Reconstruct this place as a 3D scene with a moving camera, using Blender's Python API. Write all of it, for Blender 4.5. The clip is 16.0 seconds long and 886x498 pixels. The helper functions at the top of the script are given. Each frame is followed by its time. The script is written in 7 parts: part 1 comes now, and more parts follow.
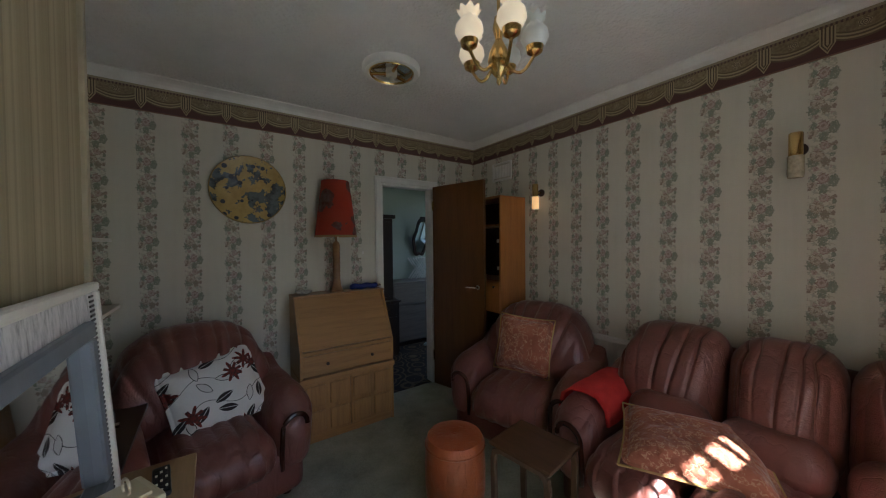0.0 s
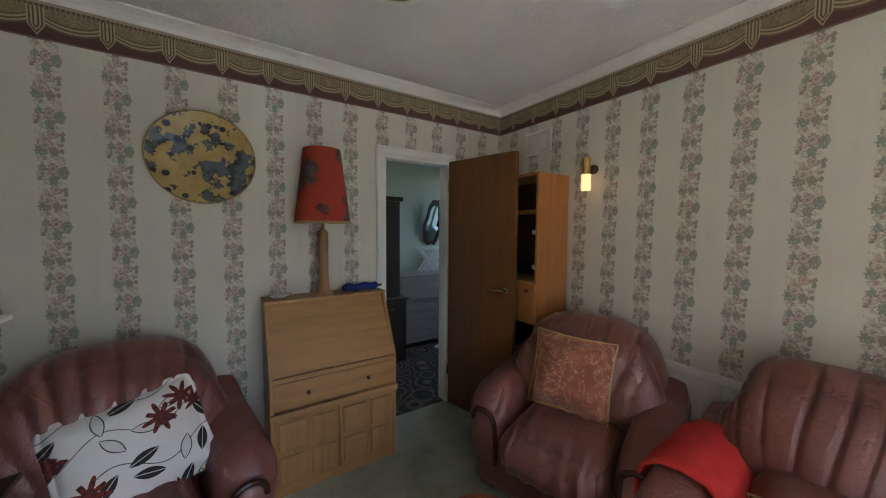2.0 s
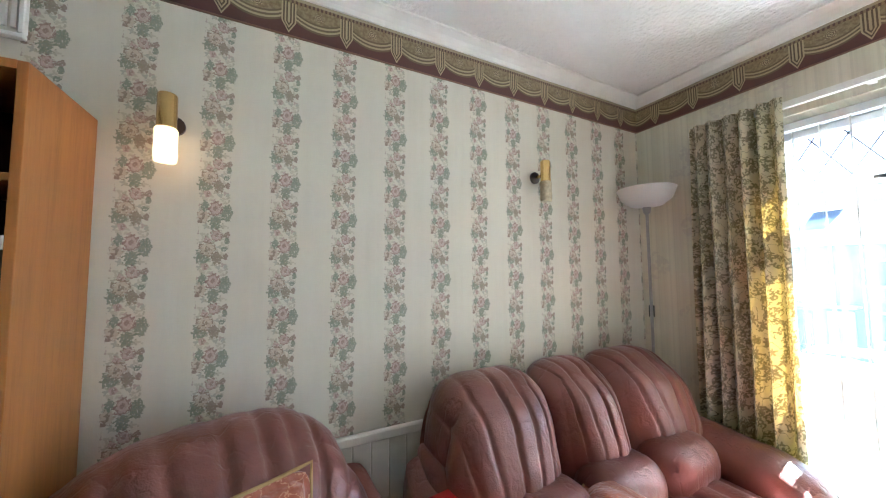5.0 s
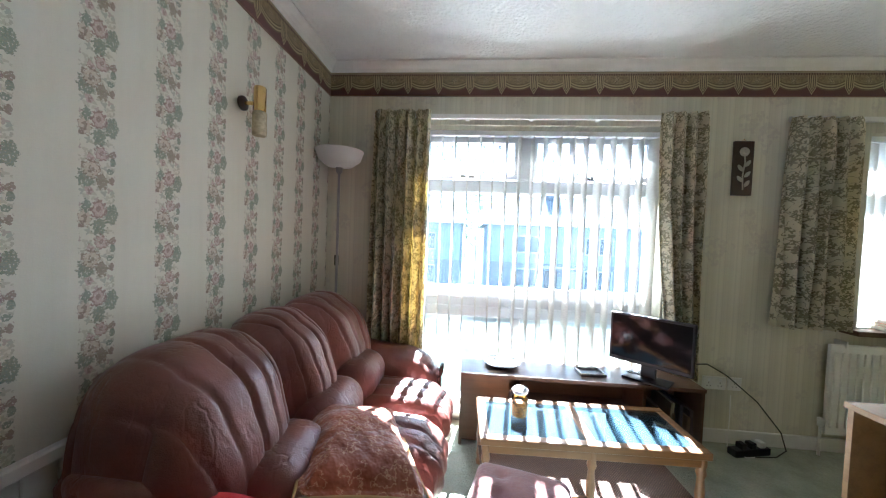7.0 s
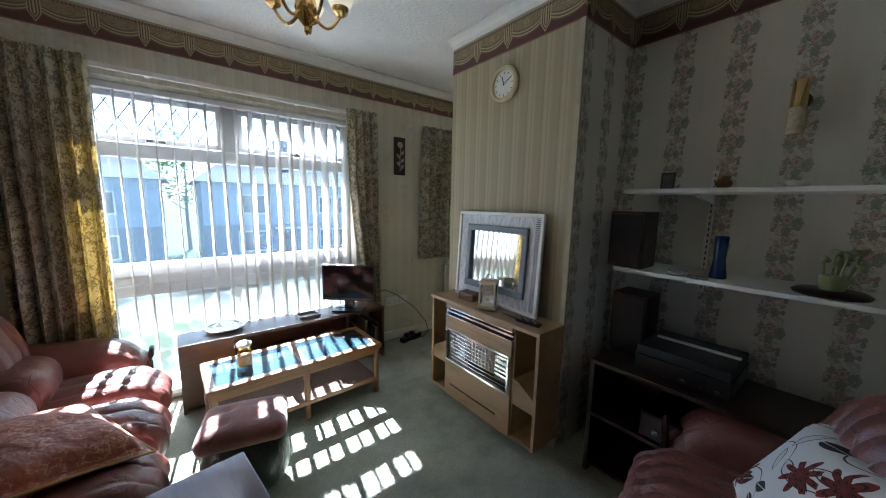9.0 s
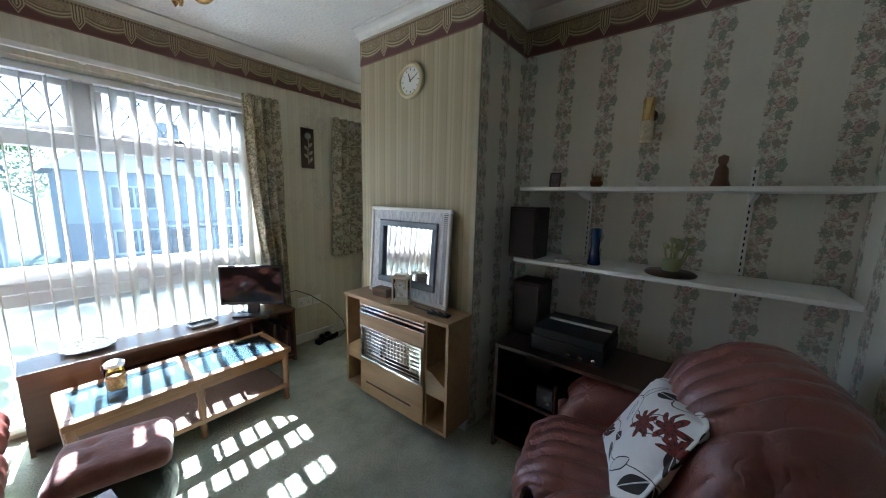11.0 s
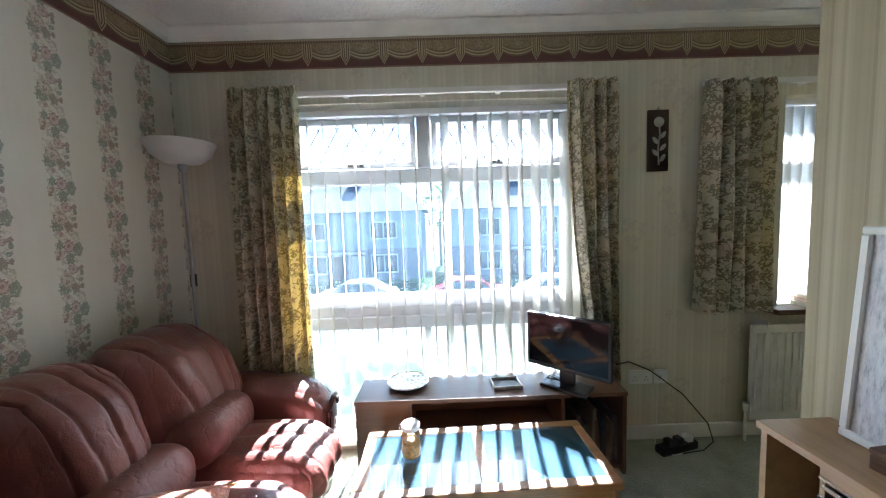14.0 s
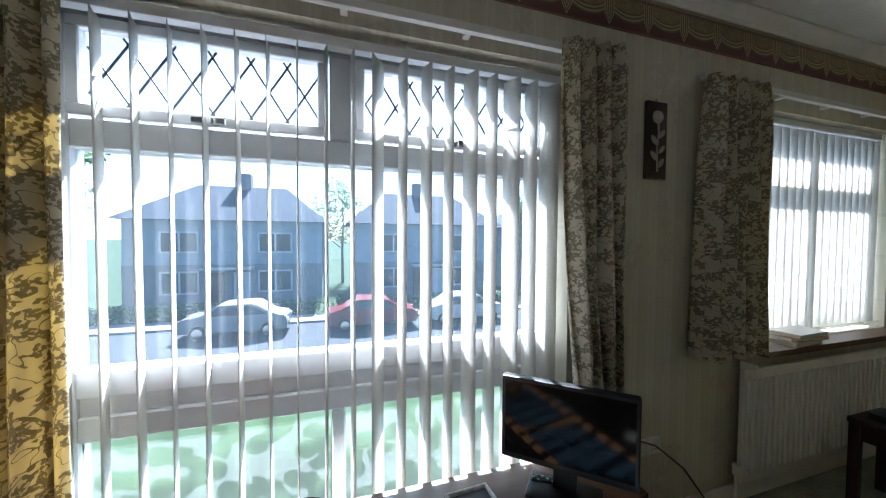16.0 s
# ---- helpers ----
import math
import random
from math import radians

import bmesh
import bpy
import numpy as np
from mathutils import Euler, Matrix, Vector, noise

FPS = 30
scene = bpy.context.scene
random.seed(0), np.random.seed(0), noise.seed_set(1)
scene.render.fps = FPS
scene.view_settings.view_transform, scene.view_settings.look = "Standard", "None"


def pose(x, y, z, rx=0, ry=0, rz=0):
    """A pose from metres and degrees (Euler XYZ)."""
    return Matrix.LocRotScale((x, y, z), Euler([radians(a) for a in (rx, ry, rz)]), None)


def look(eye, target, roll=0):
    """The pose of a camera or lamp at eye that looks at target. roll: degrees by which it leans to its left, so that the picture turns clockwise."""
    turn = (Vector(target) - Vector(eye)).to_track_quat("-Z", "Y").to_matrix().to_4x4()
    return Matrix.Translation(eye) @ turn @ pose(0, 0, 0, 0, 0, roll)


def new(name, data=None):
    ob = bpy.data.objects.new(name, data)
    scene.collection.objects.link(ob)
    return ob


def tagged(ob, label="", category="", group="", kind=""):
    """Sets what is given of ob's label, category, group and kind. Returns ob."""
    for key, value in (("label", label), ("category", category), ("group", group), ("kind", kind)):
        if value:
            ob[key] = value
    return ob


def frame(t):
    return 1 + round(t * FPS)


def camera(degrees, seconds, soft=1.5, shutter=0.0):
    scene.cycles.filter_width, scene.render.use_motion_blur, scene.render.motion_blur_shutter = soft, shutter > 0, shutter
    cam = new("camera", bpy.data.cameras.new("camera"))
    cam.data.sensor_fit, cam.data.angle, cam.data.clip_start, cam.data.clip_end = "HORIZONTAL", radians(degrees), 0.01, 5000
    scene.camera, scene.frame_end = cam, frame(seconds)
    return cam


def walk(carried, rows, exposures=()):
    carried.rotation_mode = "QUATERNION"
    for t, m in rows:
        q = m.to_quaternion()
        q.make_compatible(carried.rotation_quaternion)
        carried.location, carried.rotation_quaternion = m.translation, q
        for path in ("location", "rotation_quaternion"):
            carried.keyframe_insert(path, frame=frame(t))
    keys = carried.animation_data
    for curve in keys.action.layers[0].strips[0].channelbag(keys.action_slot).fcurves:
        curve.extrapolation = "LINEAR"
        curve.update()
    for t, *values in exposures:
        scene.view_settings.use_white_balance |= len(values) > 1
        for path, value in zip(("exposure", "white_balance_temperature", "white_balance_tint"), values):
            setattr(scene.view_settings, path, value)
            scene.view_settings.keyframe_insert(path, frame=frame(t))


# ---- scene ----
cam = camera(106.4, 16.0, soft=1.1)
PATH = [
    (0, (-2.395, 0.569, 1.425), (-1.252, 2.209, 1.388), -0.6),
    (0.5, (-2.335, 0.576, 1.455), (-1.321, 2.299, 1.383), -0.3),
    (1, (-2.287, 0.714, 1.442), (-1.287, 2.443, 1.347), -0.1),
    (1.5, (-2.182, 0.921, 1.463), (-1.158, 2.635, 1.348), 0.4),
    (2, (-2.069, 1.140, 1.458), (-0.980, 2.813, 1.332), 0.4),
    (2.5, (-1.943, 1.344, 1.450), (-0.814, 2.992, 1.354), 0.8),
    (3, (-1.886, 1.526, 1.457), (-0.649, 3.094, 1.364), 1.1),
    (3.5, (-1.882, 1.727, 1.434), (-0.085, 2.605, 1.446), 3.6),
    (4, (-1.718, 1.916, 1.403), (0.278, 2.032, 1.463), 2.4),
    (4.2, (-1.653, 1.971, 1.388), (0.344, 1.915, 1.481), 2.2),
    (6.3, (-1.068, 2.306, 1.356), (-0.175, 0.517, 1.282), 1.3),
    (6.5, (-1.079, 2.264, 1.347), (-0.269, 0.437, 1.261), 2.8),
    (7, (-1.054, 2.337, 1.294), (-0.884, 0.345, 1.227), 2.2),
    (7.5, (-0.968, 2.271, 1.320), (-1.650, 0.402, 1.116), 3.2),
    (8, (-0.984, 2.514, 1.374), (-2.023, 0.826, 1.105), 0.6),
    (8.5, (-1.057, 2.718, 1.376), (-2.198, 1.096, 1.115), 1.0),
    (9, (-1.092, 2.843, 1.386), (-2.323, 1.291, 1.110), 1.1),
    (9.5, (-1.106, 2.901, 1.397), (-2.450, 1.448, 1.108), 1.0),
    (9.7, (-1.127, 2.938, 1.386), (-2.515, 1.527, 1.101), 1.3),
    (11.8, (-1.149, 2.824, 1.400), (-2.717, 1.622, 1.088), 1.0),
    (12, (-1.180, 2.762, 1.402), (-2.684, 1.477, 1.108), 0.9),
    (12.5, (-1.293, 2.565, 1.428), (-2.477, 0.968, 1.209), 0.4),
    (13, (-1.310, 2.369, 1.376), (-2.180, 0.577, 1.195), -0.7),
    (13.5, (-1.423, 2.162, 1.367), (-1.838, 0.211, 1.221), -2.2),
    (14, (-1.497, 1.968, 1.379), (-1.515, -0.026, 1.227), -1.9),
    (14.5, (-1.503, 1.735, 1.347), (-1.455, -0.260, 1.208), -1.4),
    (15, (-1.477, 1.533, 1.352), (-1.470, -0.464, 1.240), -1.4),
    (15.5, (-1.447, 1.309, 1.358), (-1.686, -0.676, 1.295), -0.7),
    (16, (-1.413, 1.184, 1.366), (-2.003, -0.726, 1.305), 0.4),
]
walk(cam, [(t, look(e, g, r)) for t, e, g, r in PATH],
     exposures=[(0, 3.0, 5900, 14), (1, 3.4, 5900, 14), (2, 4, 5900, 14), (2.5, 4.4, 5700, 14), (3, 4.7, 5450, 13), (3.5, 4.9, 5350, 13), (4.2, 5.3, 5350, 12), (6.3, 4.7, 5200, 10), (7, 4.4, 5200, 10), (7.5, 4.1, 5200, 10), (8, 3.9, 5200, 10), (9, 3.65, 5200, 10), (9.7, 3.7, 5200, 10), (11.8, 4.1, 5200, 10), (12.5, 4.25, 5200, 10), (13.5, 4.1, 5200, 10), (14.5, 3.75, 5200, 10), (16, 2.85, 5200, 10)])  # end of walk

# ---- light and world ----
world = bpy.data.worlds.new("sky")
scene.world = world
world.use_nodes = True
wn = world.node_tree
sky = wn.nodes.new("ShaderNodeTexSky")
sky.sky_type, sky.sun_disc = "NISHITA", False
SUN_ELEV, SUN_HEAD = radians(49), radians(8)
sky.sun_elevation, sky.sun_rotation = SUN_ELEV, radians(188)
wn.links.new(sky.outputs[0], wn.nodes["Background"].inputs[0])
wn.nodes["Background"].inputs[1].default_value = 0.055
sun = new("sun", bpy.data.lights.new("sun", "SUN"))
sun.data.energy, sun.data.angle, sun.data.color = 5.0, radians(0.6), (1.0, 0.96, 0.90)
sun.matrix_world = look((0, 0, 0), (math.cos(SUN_ELEV) * math.sin(SUN_HEAD), math.cos(SUN_ELEV) * math.cos(SUN_HEAD), -math.sin(SUN_ELEV)))

# ---- node helpers ----


class Mat:
    """A small builder for node materials."""

    def __init__(self, name, rough=0.6, metal=0.0):
        self.m = bpy.data.materials.new(name)
        self.m.use_nodes = True
        self.t = self.m.node_tree
        self.b = self.t.nodes["Principled BSDF"]
        self.b.inputs["Roughness"].default_value = rough
        self.b.inputs["Metallic"].default_value = metal

    def link(self, value, socket):
        if isinstance(value, bpy.types.NodeSocket):
            self.t.links.new(value, socket)
        elif isinstance(value, (tuple, list)) and len(value) == 3 and socket.type == "RGBA":
            socket.default_value = (*value, 1)
        else:
            socket.default_value = value

    def op(self, kind, a, b=0.0, c=0.0):
        n = self.t.nodes.new("ShaderNodeMath")
        n.operation = kind
        for i, v in enumerate((a, b, c)):
            self.link(v, n.inputs[i])
        return n.outputs[0]

    def pos(self, local=False):
        if local:
            n = self.t.nodes.new("ShaderNodeTexCoord")
            return n.outputs["Object"]
        return self.t.nodes.new("ShaderNodeNewGeometry").outputs["Position"]

    def split(self, v):
        n = self.t.nodes.new("ShaderNodeSeparateXYZ")
        self.link(v, n.inputs[0])
        return n.outputs

    def join(self, x, y, z):
        n = self.t.nodes.new("ShaderNodeCombineXYZ")
        for i, v in enumerate((x, y, z)):
            self.link(v, n.inputs[i])
        return n.outputs[0]

    def scale(self, v, s):
        n = self.t.nodes.new("ShaderNodeVectorMath")
        n.operation = "MULTIPLY"
        self.link(v, n.inputs[0])
        n.inputs[1].default_value = s
        return n.outputs[0]

    def noise(self, v, scale, detail=3.0, rough=0.5, out=0):
        n = self.t.nodes.new("ShaderNodeTexNoise")
        self.link(v, n.inputs["Vector"])
        n.inputs["Scale"].default_value, n.inputs["Detail"].default_value, n.inputs["Roughness"].default_value = scale, detail, rough
        return n.outputs[out]

    def voronoi(self, v, scale, feature="F1", dims="3D"):
        n = self.t.nodes.new("ShaderNodeTexVoronoi")
        n.feature, n.voronoi_dimensions = feature, dims
        self.link(v, n.inputs["Vector"])
        n.inputs["Scale"].default_value = scale
        return n.outputs

    def ramp(self, fac, stops, mode="LINEAR"):
        n = self.t.nodes.new("ShaderNodeValToRGB")
        n.color_ramp.interpolation = mode
        e = n.color_ramp.elements
        while len(e) < len(stops):
            e.new(0.5)
        for k, (p, c) in zip(e, stops):
            k.position, k.color = p, ((*c, 1) if isinstance(c, tuple) else (c, c, c, 1))
        self.link(fac, n.inputs[0])
        return n.outputs[0]

    def mix(self, fac, a, b):
        n = self.t.nodes.new("ShaderNodeMix")
        n.data_type = "RGBA"
        self.link(fac, n.inputs[0])
        self.link(a, n.inputs[6])
        self.link(b, n.inputs[7])
        return n.outputs[2]

    def color(self, c):
        self.link(c, self.b.inputs["Base Color"])
        return self

    def bump(self, h, strength=0.3, dist=0.01):
        n = self.t.nodes.new("ShaderNodeBump")
        n.inputs["Strength"].default_value, n.inputs["Distance"].default_value = strength, dist
        self.link(h, n.inputs["Height"])
        self.link(n.outputs[0], self.b.inputs["Normal"])
        return self

    def thin(self, colour, share):
        """Lets light through: a translucent share beside the surface."""
        tr = self.t.nodes.new("ShaderNodeBsdfTranslucent")
        self.link(colour, tr.inputs[0])
        mx = self.t.nodes.new("ShaderNodeMixShader")
        mx.inputs[0].default_value = share
        self.t.links.new(self.b.outputs[0], mx.inputs[1])
        self.t.links.new(tr.outputs[0], mx.inputs[2])
        self.t.links.new(mx.outputs[0], self.t.nodes["Material Output"].inputs[0])
        return self

    def glow(self, colour, strength):
        self.link(colour, self.b.inputs["Emission Color"])
        self.b.inputs["Emission Strength"].default_value = strength
        return self


def plain(name, c, rough=0.6, metal=0.0, vary=0.12, scale=9.0, bump=0.0, bscale=120.0):
    k = Mat(name, rough, metal)
    p = k.pos(True)
    n = k.noise(p, scale, 4)
    dark = tuple(v * (1 - vary) for v in c)
    light = tuple(min(1, v * (1 + vary)) for v in c)
    k.color(k.ramp(n, [(0.3, dark), (0.7, light)]))
    if bump:
        k.bump(k.noise(p, bscale, 3), bump, 0.004)
    return k.m


def wood(name, c, rough=0.42, axis=2, dark=0.72, fine=1.0):
    k = Mat(name, rough)
    p = k.pos(True)
    s = [14.0 * fine] * 3
    s[axis] = 1.1 * fine
    q = k.scale(p, s)
    n = k.noise(q, 1.6, 6, 0.65)
    g = k.noise(q, 9.0, 3, 0.6)
    mixed = k.op("ADD", k.op("MULTIPLY", n, 0.7), k.op("MULTIPLY", g, 0.3))
    k.color(k.ramp(mixed, [(0.32, tuple(v * dark for v in c)), (0.5, c), (0.72, tuple(min(1, v * 1.18) for v in c))]))
    k.bump(g, 0.08, 0.002)
    return k.m


BORDER0, BORDER1 = 2.280, 2.444


def sprigs(k, q, scale, lobes, size):
    """Small lobed leaves or flowers, one to a cell: mask, random pick and place within."""
    cell = k.voronoi(q, scale, "F1", "2D")
    a, b, _ = k.split(q)
    px, py, _ = k.split(cell["Position"])
    pick, turn, _ = k.split(cell["Color"])
    dx, dy = k.op("SUBTRACT", a, px), k.op("SUBTRACT", b, py)
    ang = k.op("ADD", k.op("ARCTAN2", dy, dx), k.op("MULTIPLY", turn, 6.283))
    r = k.op("DIVIDE", k.op("SQRT", k.op("ADD", k.op("POWER", dx, 2.0), k.op("POWER", dy, 2.0))), size)
    shape = k.op("ADD", 0.68, k.op("MULTIPLY", k.op("SINE", k.op("MULTIPLY", ang, lobes)), 0.32))
    return k.op("LESS_THAN", r, shape), pick, k.op("DIVIDE", r, shape)


# motifs of one repeat of the floral column: across, up, half width, half height, inner colour, outer colour, rings
TEAL, OLIVE, MAUVE, BLUSH, BEIGE, UMBER = (0.20, 0.245, 0.185), (0.27, 0.265, 0.165), (0.30, 0.18, 0.165), (0.52, 0.39, 0.34), (0.56, 0.48, 0.37), (0.27, 0.20, 0.15)
MOTIFS = [
    (-0.031, 0.189, 0.016, 0.024, BEIGE, UMBER, 7.0), (0.036, 0.202, 0.017, 0.030, OLIVE, TEAL, 0.0), (-0.027, 0.222, 0.011, 0.018, TEAL, TEAL, 0.0),
    (0.004, 0.166, 0.018, 0.025, OLIVE, TEAL, 0.0), (0.003, 0.215, 0.020, 0.026, BLUSH, MAUVE, 9.0), (-0.040, 0.172, 0.007, 0.009, MAUVE, UMBER, 0.0),
    (0.040, 0.124, 0.008, 0.012, MAUVE, UMBER, 0.0), (0.040, 0.104, 0.008, 0.010, OLIVE, TEAL, 0.0), (0.009, 0.122, 0.017, 0.019, BLUSH, MAUVE, 8.0), (-0.016, 0.103, 0.011, 0.013, BLUSH, MAUVE, 7.0),
    (0.012, 0.043, 0.016, 0.021, OLIVE, UMBER, 0.0), (-0.029, 0.048, 0.020, 0.025, OLIVE, TEAL, 0.0), (-0.015, 0.074, 0.023, 0.025, BEIGE, UMBER, 8.0),
    (0.036, 0.050, 0.008, 0.012, MAUVE, UMBER, 0.0), (0.032, 0.076, 0.009, 0.009, TEAL, TEAL, 0.0), (-0.020, 0.014, 0.010, 0.013, BLUSH, MAUVE, 6.0)]
REPEAT = 0.25


def floral_paper(name, axis, pitch, shift=0.0, side=1):
    """Cream wallpaper with upright columns of roses and leaves, every other one dropped by half a repeat."""
    k = Mat(name, 0.72)
    p = k.pos()
    x, y, z = k.split(p)
    u = k.op("DIVIDE", k.op("ADD", (x, y)[axis], 20 * pitch + shift), pitch)
    col = k.op("FLOOR", u)
    du = k.op("MULTIPLY", k.op("SUBTRACT", k.op("FRACT", u), 0.5), pitch * side)
    odd = k.op("FLOORED_MODULO", col, 2.0)
    v = k.op("FLOORED_MODULO", k.op("ADD", k.op("ADD", z, 0.003), k.op("MULTIPLY", odd, REPEAT / 2)), REPEAT)
    q = k.join(du, v, 0.0)
    warp = k.noise(q, 70.0, 2, 0.5, 1)
    vm = k.t.nodes.new("ShaderNodeVectorMath")
    vm.operation = "MULTIPLY_ADD"
    k.link(warp, vm.inputs[0])
    vm.inputs[1].default_value = (0.012, 0.012, 0)
    k.link(q, vm.inputs[2])
    sub = k.t.nodes.new("ShaderNodeVectorMath")
    sub.operation = "SUBTRACT"
    k.t.links.new(vm.outputs[0], sub.inputs[0])
    sub.inputs[1].default_value = (0.006, 0.006, 0)
    wq = sub.outputs[0]
    edge = k.op("MULTIPLY", k.op("SUBTRACT", k.noise(q, 120.0, 2, 0.6), 0.5), 1.6)
    gap = k.op("LESS_THAN", k.noise(k.scale(q, (1.3, 1.0, 1.0)), 170.0, 2), 0.625)
    vein = k.op("GREATER_THAN", k.noise(k.scale(q, (1.0, 1.6, 1.0)), 260.0, 2), 0.56)
    base_n = k.noise(p, 5.0, 4)
    streak = k.noise(k.scale(p, (30, 30, 2)), 1.0, 3)
    c = k.mix(streak, k.ramp(base_n, [(0.3, (0.60, 0.57, 0.465)), (0.7, (0.67, 0.64, 0.53))]), (0.70, 0.675, 0.575))
    # loose buds and stalks along both edges
    m1, k1, r1 = sprigs(k, wq, 52.0, 3.0, 0.0095)
    inside = k.op("LESS_THAN", k.op("ABSOLUTE", du), k.op("ADD", 0.044, k.op("MULTIPLY", edge, 0.012)))
    bud = k.ramp(k1, [(0.0, OLIVE), (0.35, (0.40, 0.37, 0.26)), (0.6, MAUVE), (0.8, TEAL)], "CONSTANT")
    c = k.mix(k.op("MULTIPLY", k.op("MULTIPLY", m1, inside), 0.45), c, bud)
    for mx, my, rx, ry, inner, outer, rings in MOTIFS:
        a = k.t.nodes.new("ShaderNodeVectorMath")
        a.operation = "SUBTRACT"
        k.t.links.new(wq, a.inputs[0])
        a.inputs[1].default_value = (mx, my, 0)
        b = k.t.nodes.new("ShaderNodeVectorMath")
        b.operation = "LENGTH"
        k.t.links.new(k.scale(a.outputs[0], (1 / rx, 1 / ry, 0)), b.inputs[0])
        r = b.outputs["Value"]
        mask = k.op("LESS_THAN", k.op("ADD", r, edge), 1.0)
        if rings:
            tone = k.mix(k.op("GREATER_THAN", k.op("SINE", k.op("ADD", k.op("MULTIPLY", r, rings), k.op("MULTIPLY", edge, 5.0))), 0.15), inner, outer)
        else:
            tone = k.mix(vein, outer, inner)
        c = k.mix(k.op("MULTIPLY", k.op("MULTIPLY", mask, gap), 0.80), c, tone)
    k.color(c)
    k.bump(k.op("ADD", k.noise(p, 230.0, 3), k.noise(p, 60.0, 2)), 0.28, 0.002)
    return k.m


def stripe_paper(name, axis, pale):
    """Faded striped wallpaper."""
    k = Mat(name, 0.7)
    p = k.pos()
    x, y, z = k.split(p)
    s = (x, y)[axis]
    a = k.op("FRACT", k.op("DIVIDE", k.op("ADD", s, 10.0), 0.105))
    fine = k.op("FRACT", k.op("DIVIDE", k.op("ADD", s, 10.0), 0.021))
    d = 0.80 if not pale else 0.93
    hi, lo = ((0.36, 0.31, 0.185), (0.44, 0.385, 0.24)) if not pale else ((0.62, 0.585, 0.455), (0.67, 0.635, 0.50))
    wide = k.ramp(a, [(0.0, hi), (0.24, tuple(v * d for v in hi)), (0.32, lo), (0.56, tuple(v * d for v in lo)), (0.64, lo), (0.80, hi)], "CONSTANT")
    thin = k.op("MULTIPLY", k.op("GREATER_THAN", fine, 0.62), 0.22 if not pale else 0.06)
    c = k.mix(thin, wide, (0.26, 0.22, 0.13))
    if pale:
        m, pk, _ = sprigs(k, k.join(s, z, 0.0), 24.0, 3.0, 0.030)
        near = k.op("GREATER_THAN", k.noise(k.join(s, z, 0.0), 5.0, 1), 0.60)
        c = k.mix(k.op("MULTIPLY", k.op("MULTIPLY", m, near), 0.30), c, (0.42, 0.36, 0.34))
    blot = k.noise(p, 3.0, 5, 0.6)
    k.color(k.mix(k.op("MULTIPLY", blot, 0.35), c, (0.68, 0.65, 0.54) if pale else (0.48, 0.43, 0.29)))
    k.bump(k.noise(p, 90.0, 4), 0.25, 0.003)
    return k.m


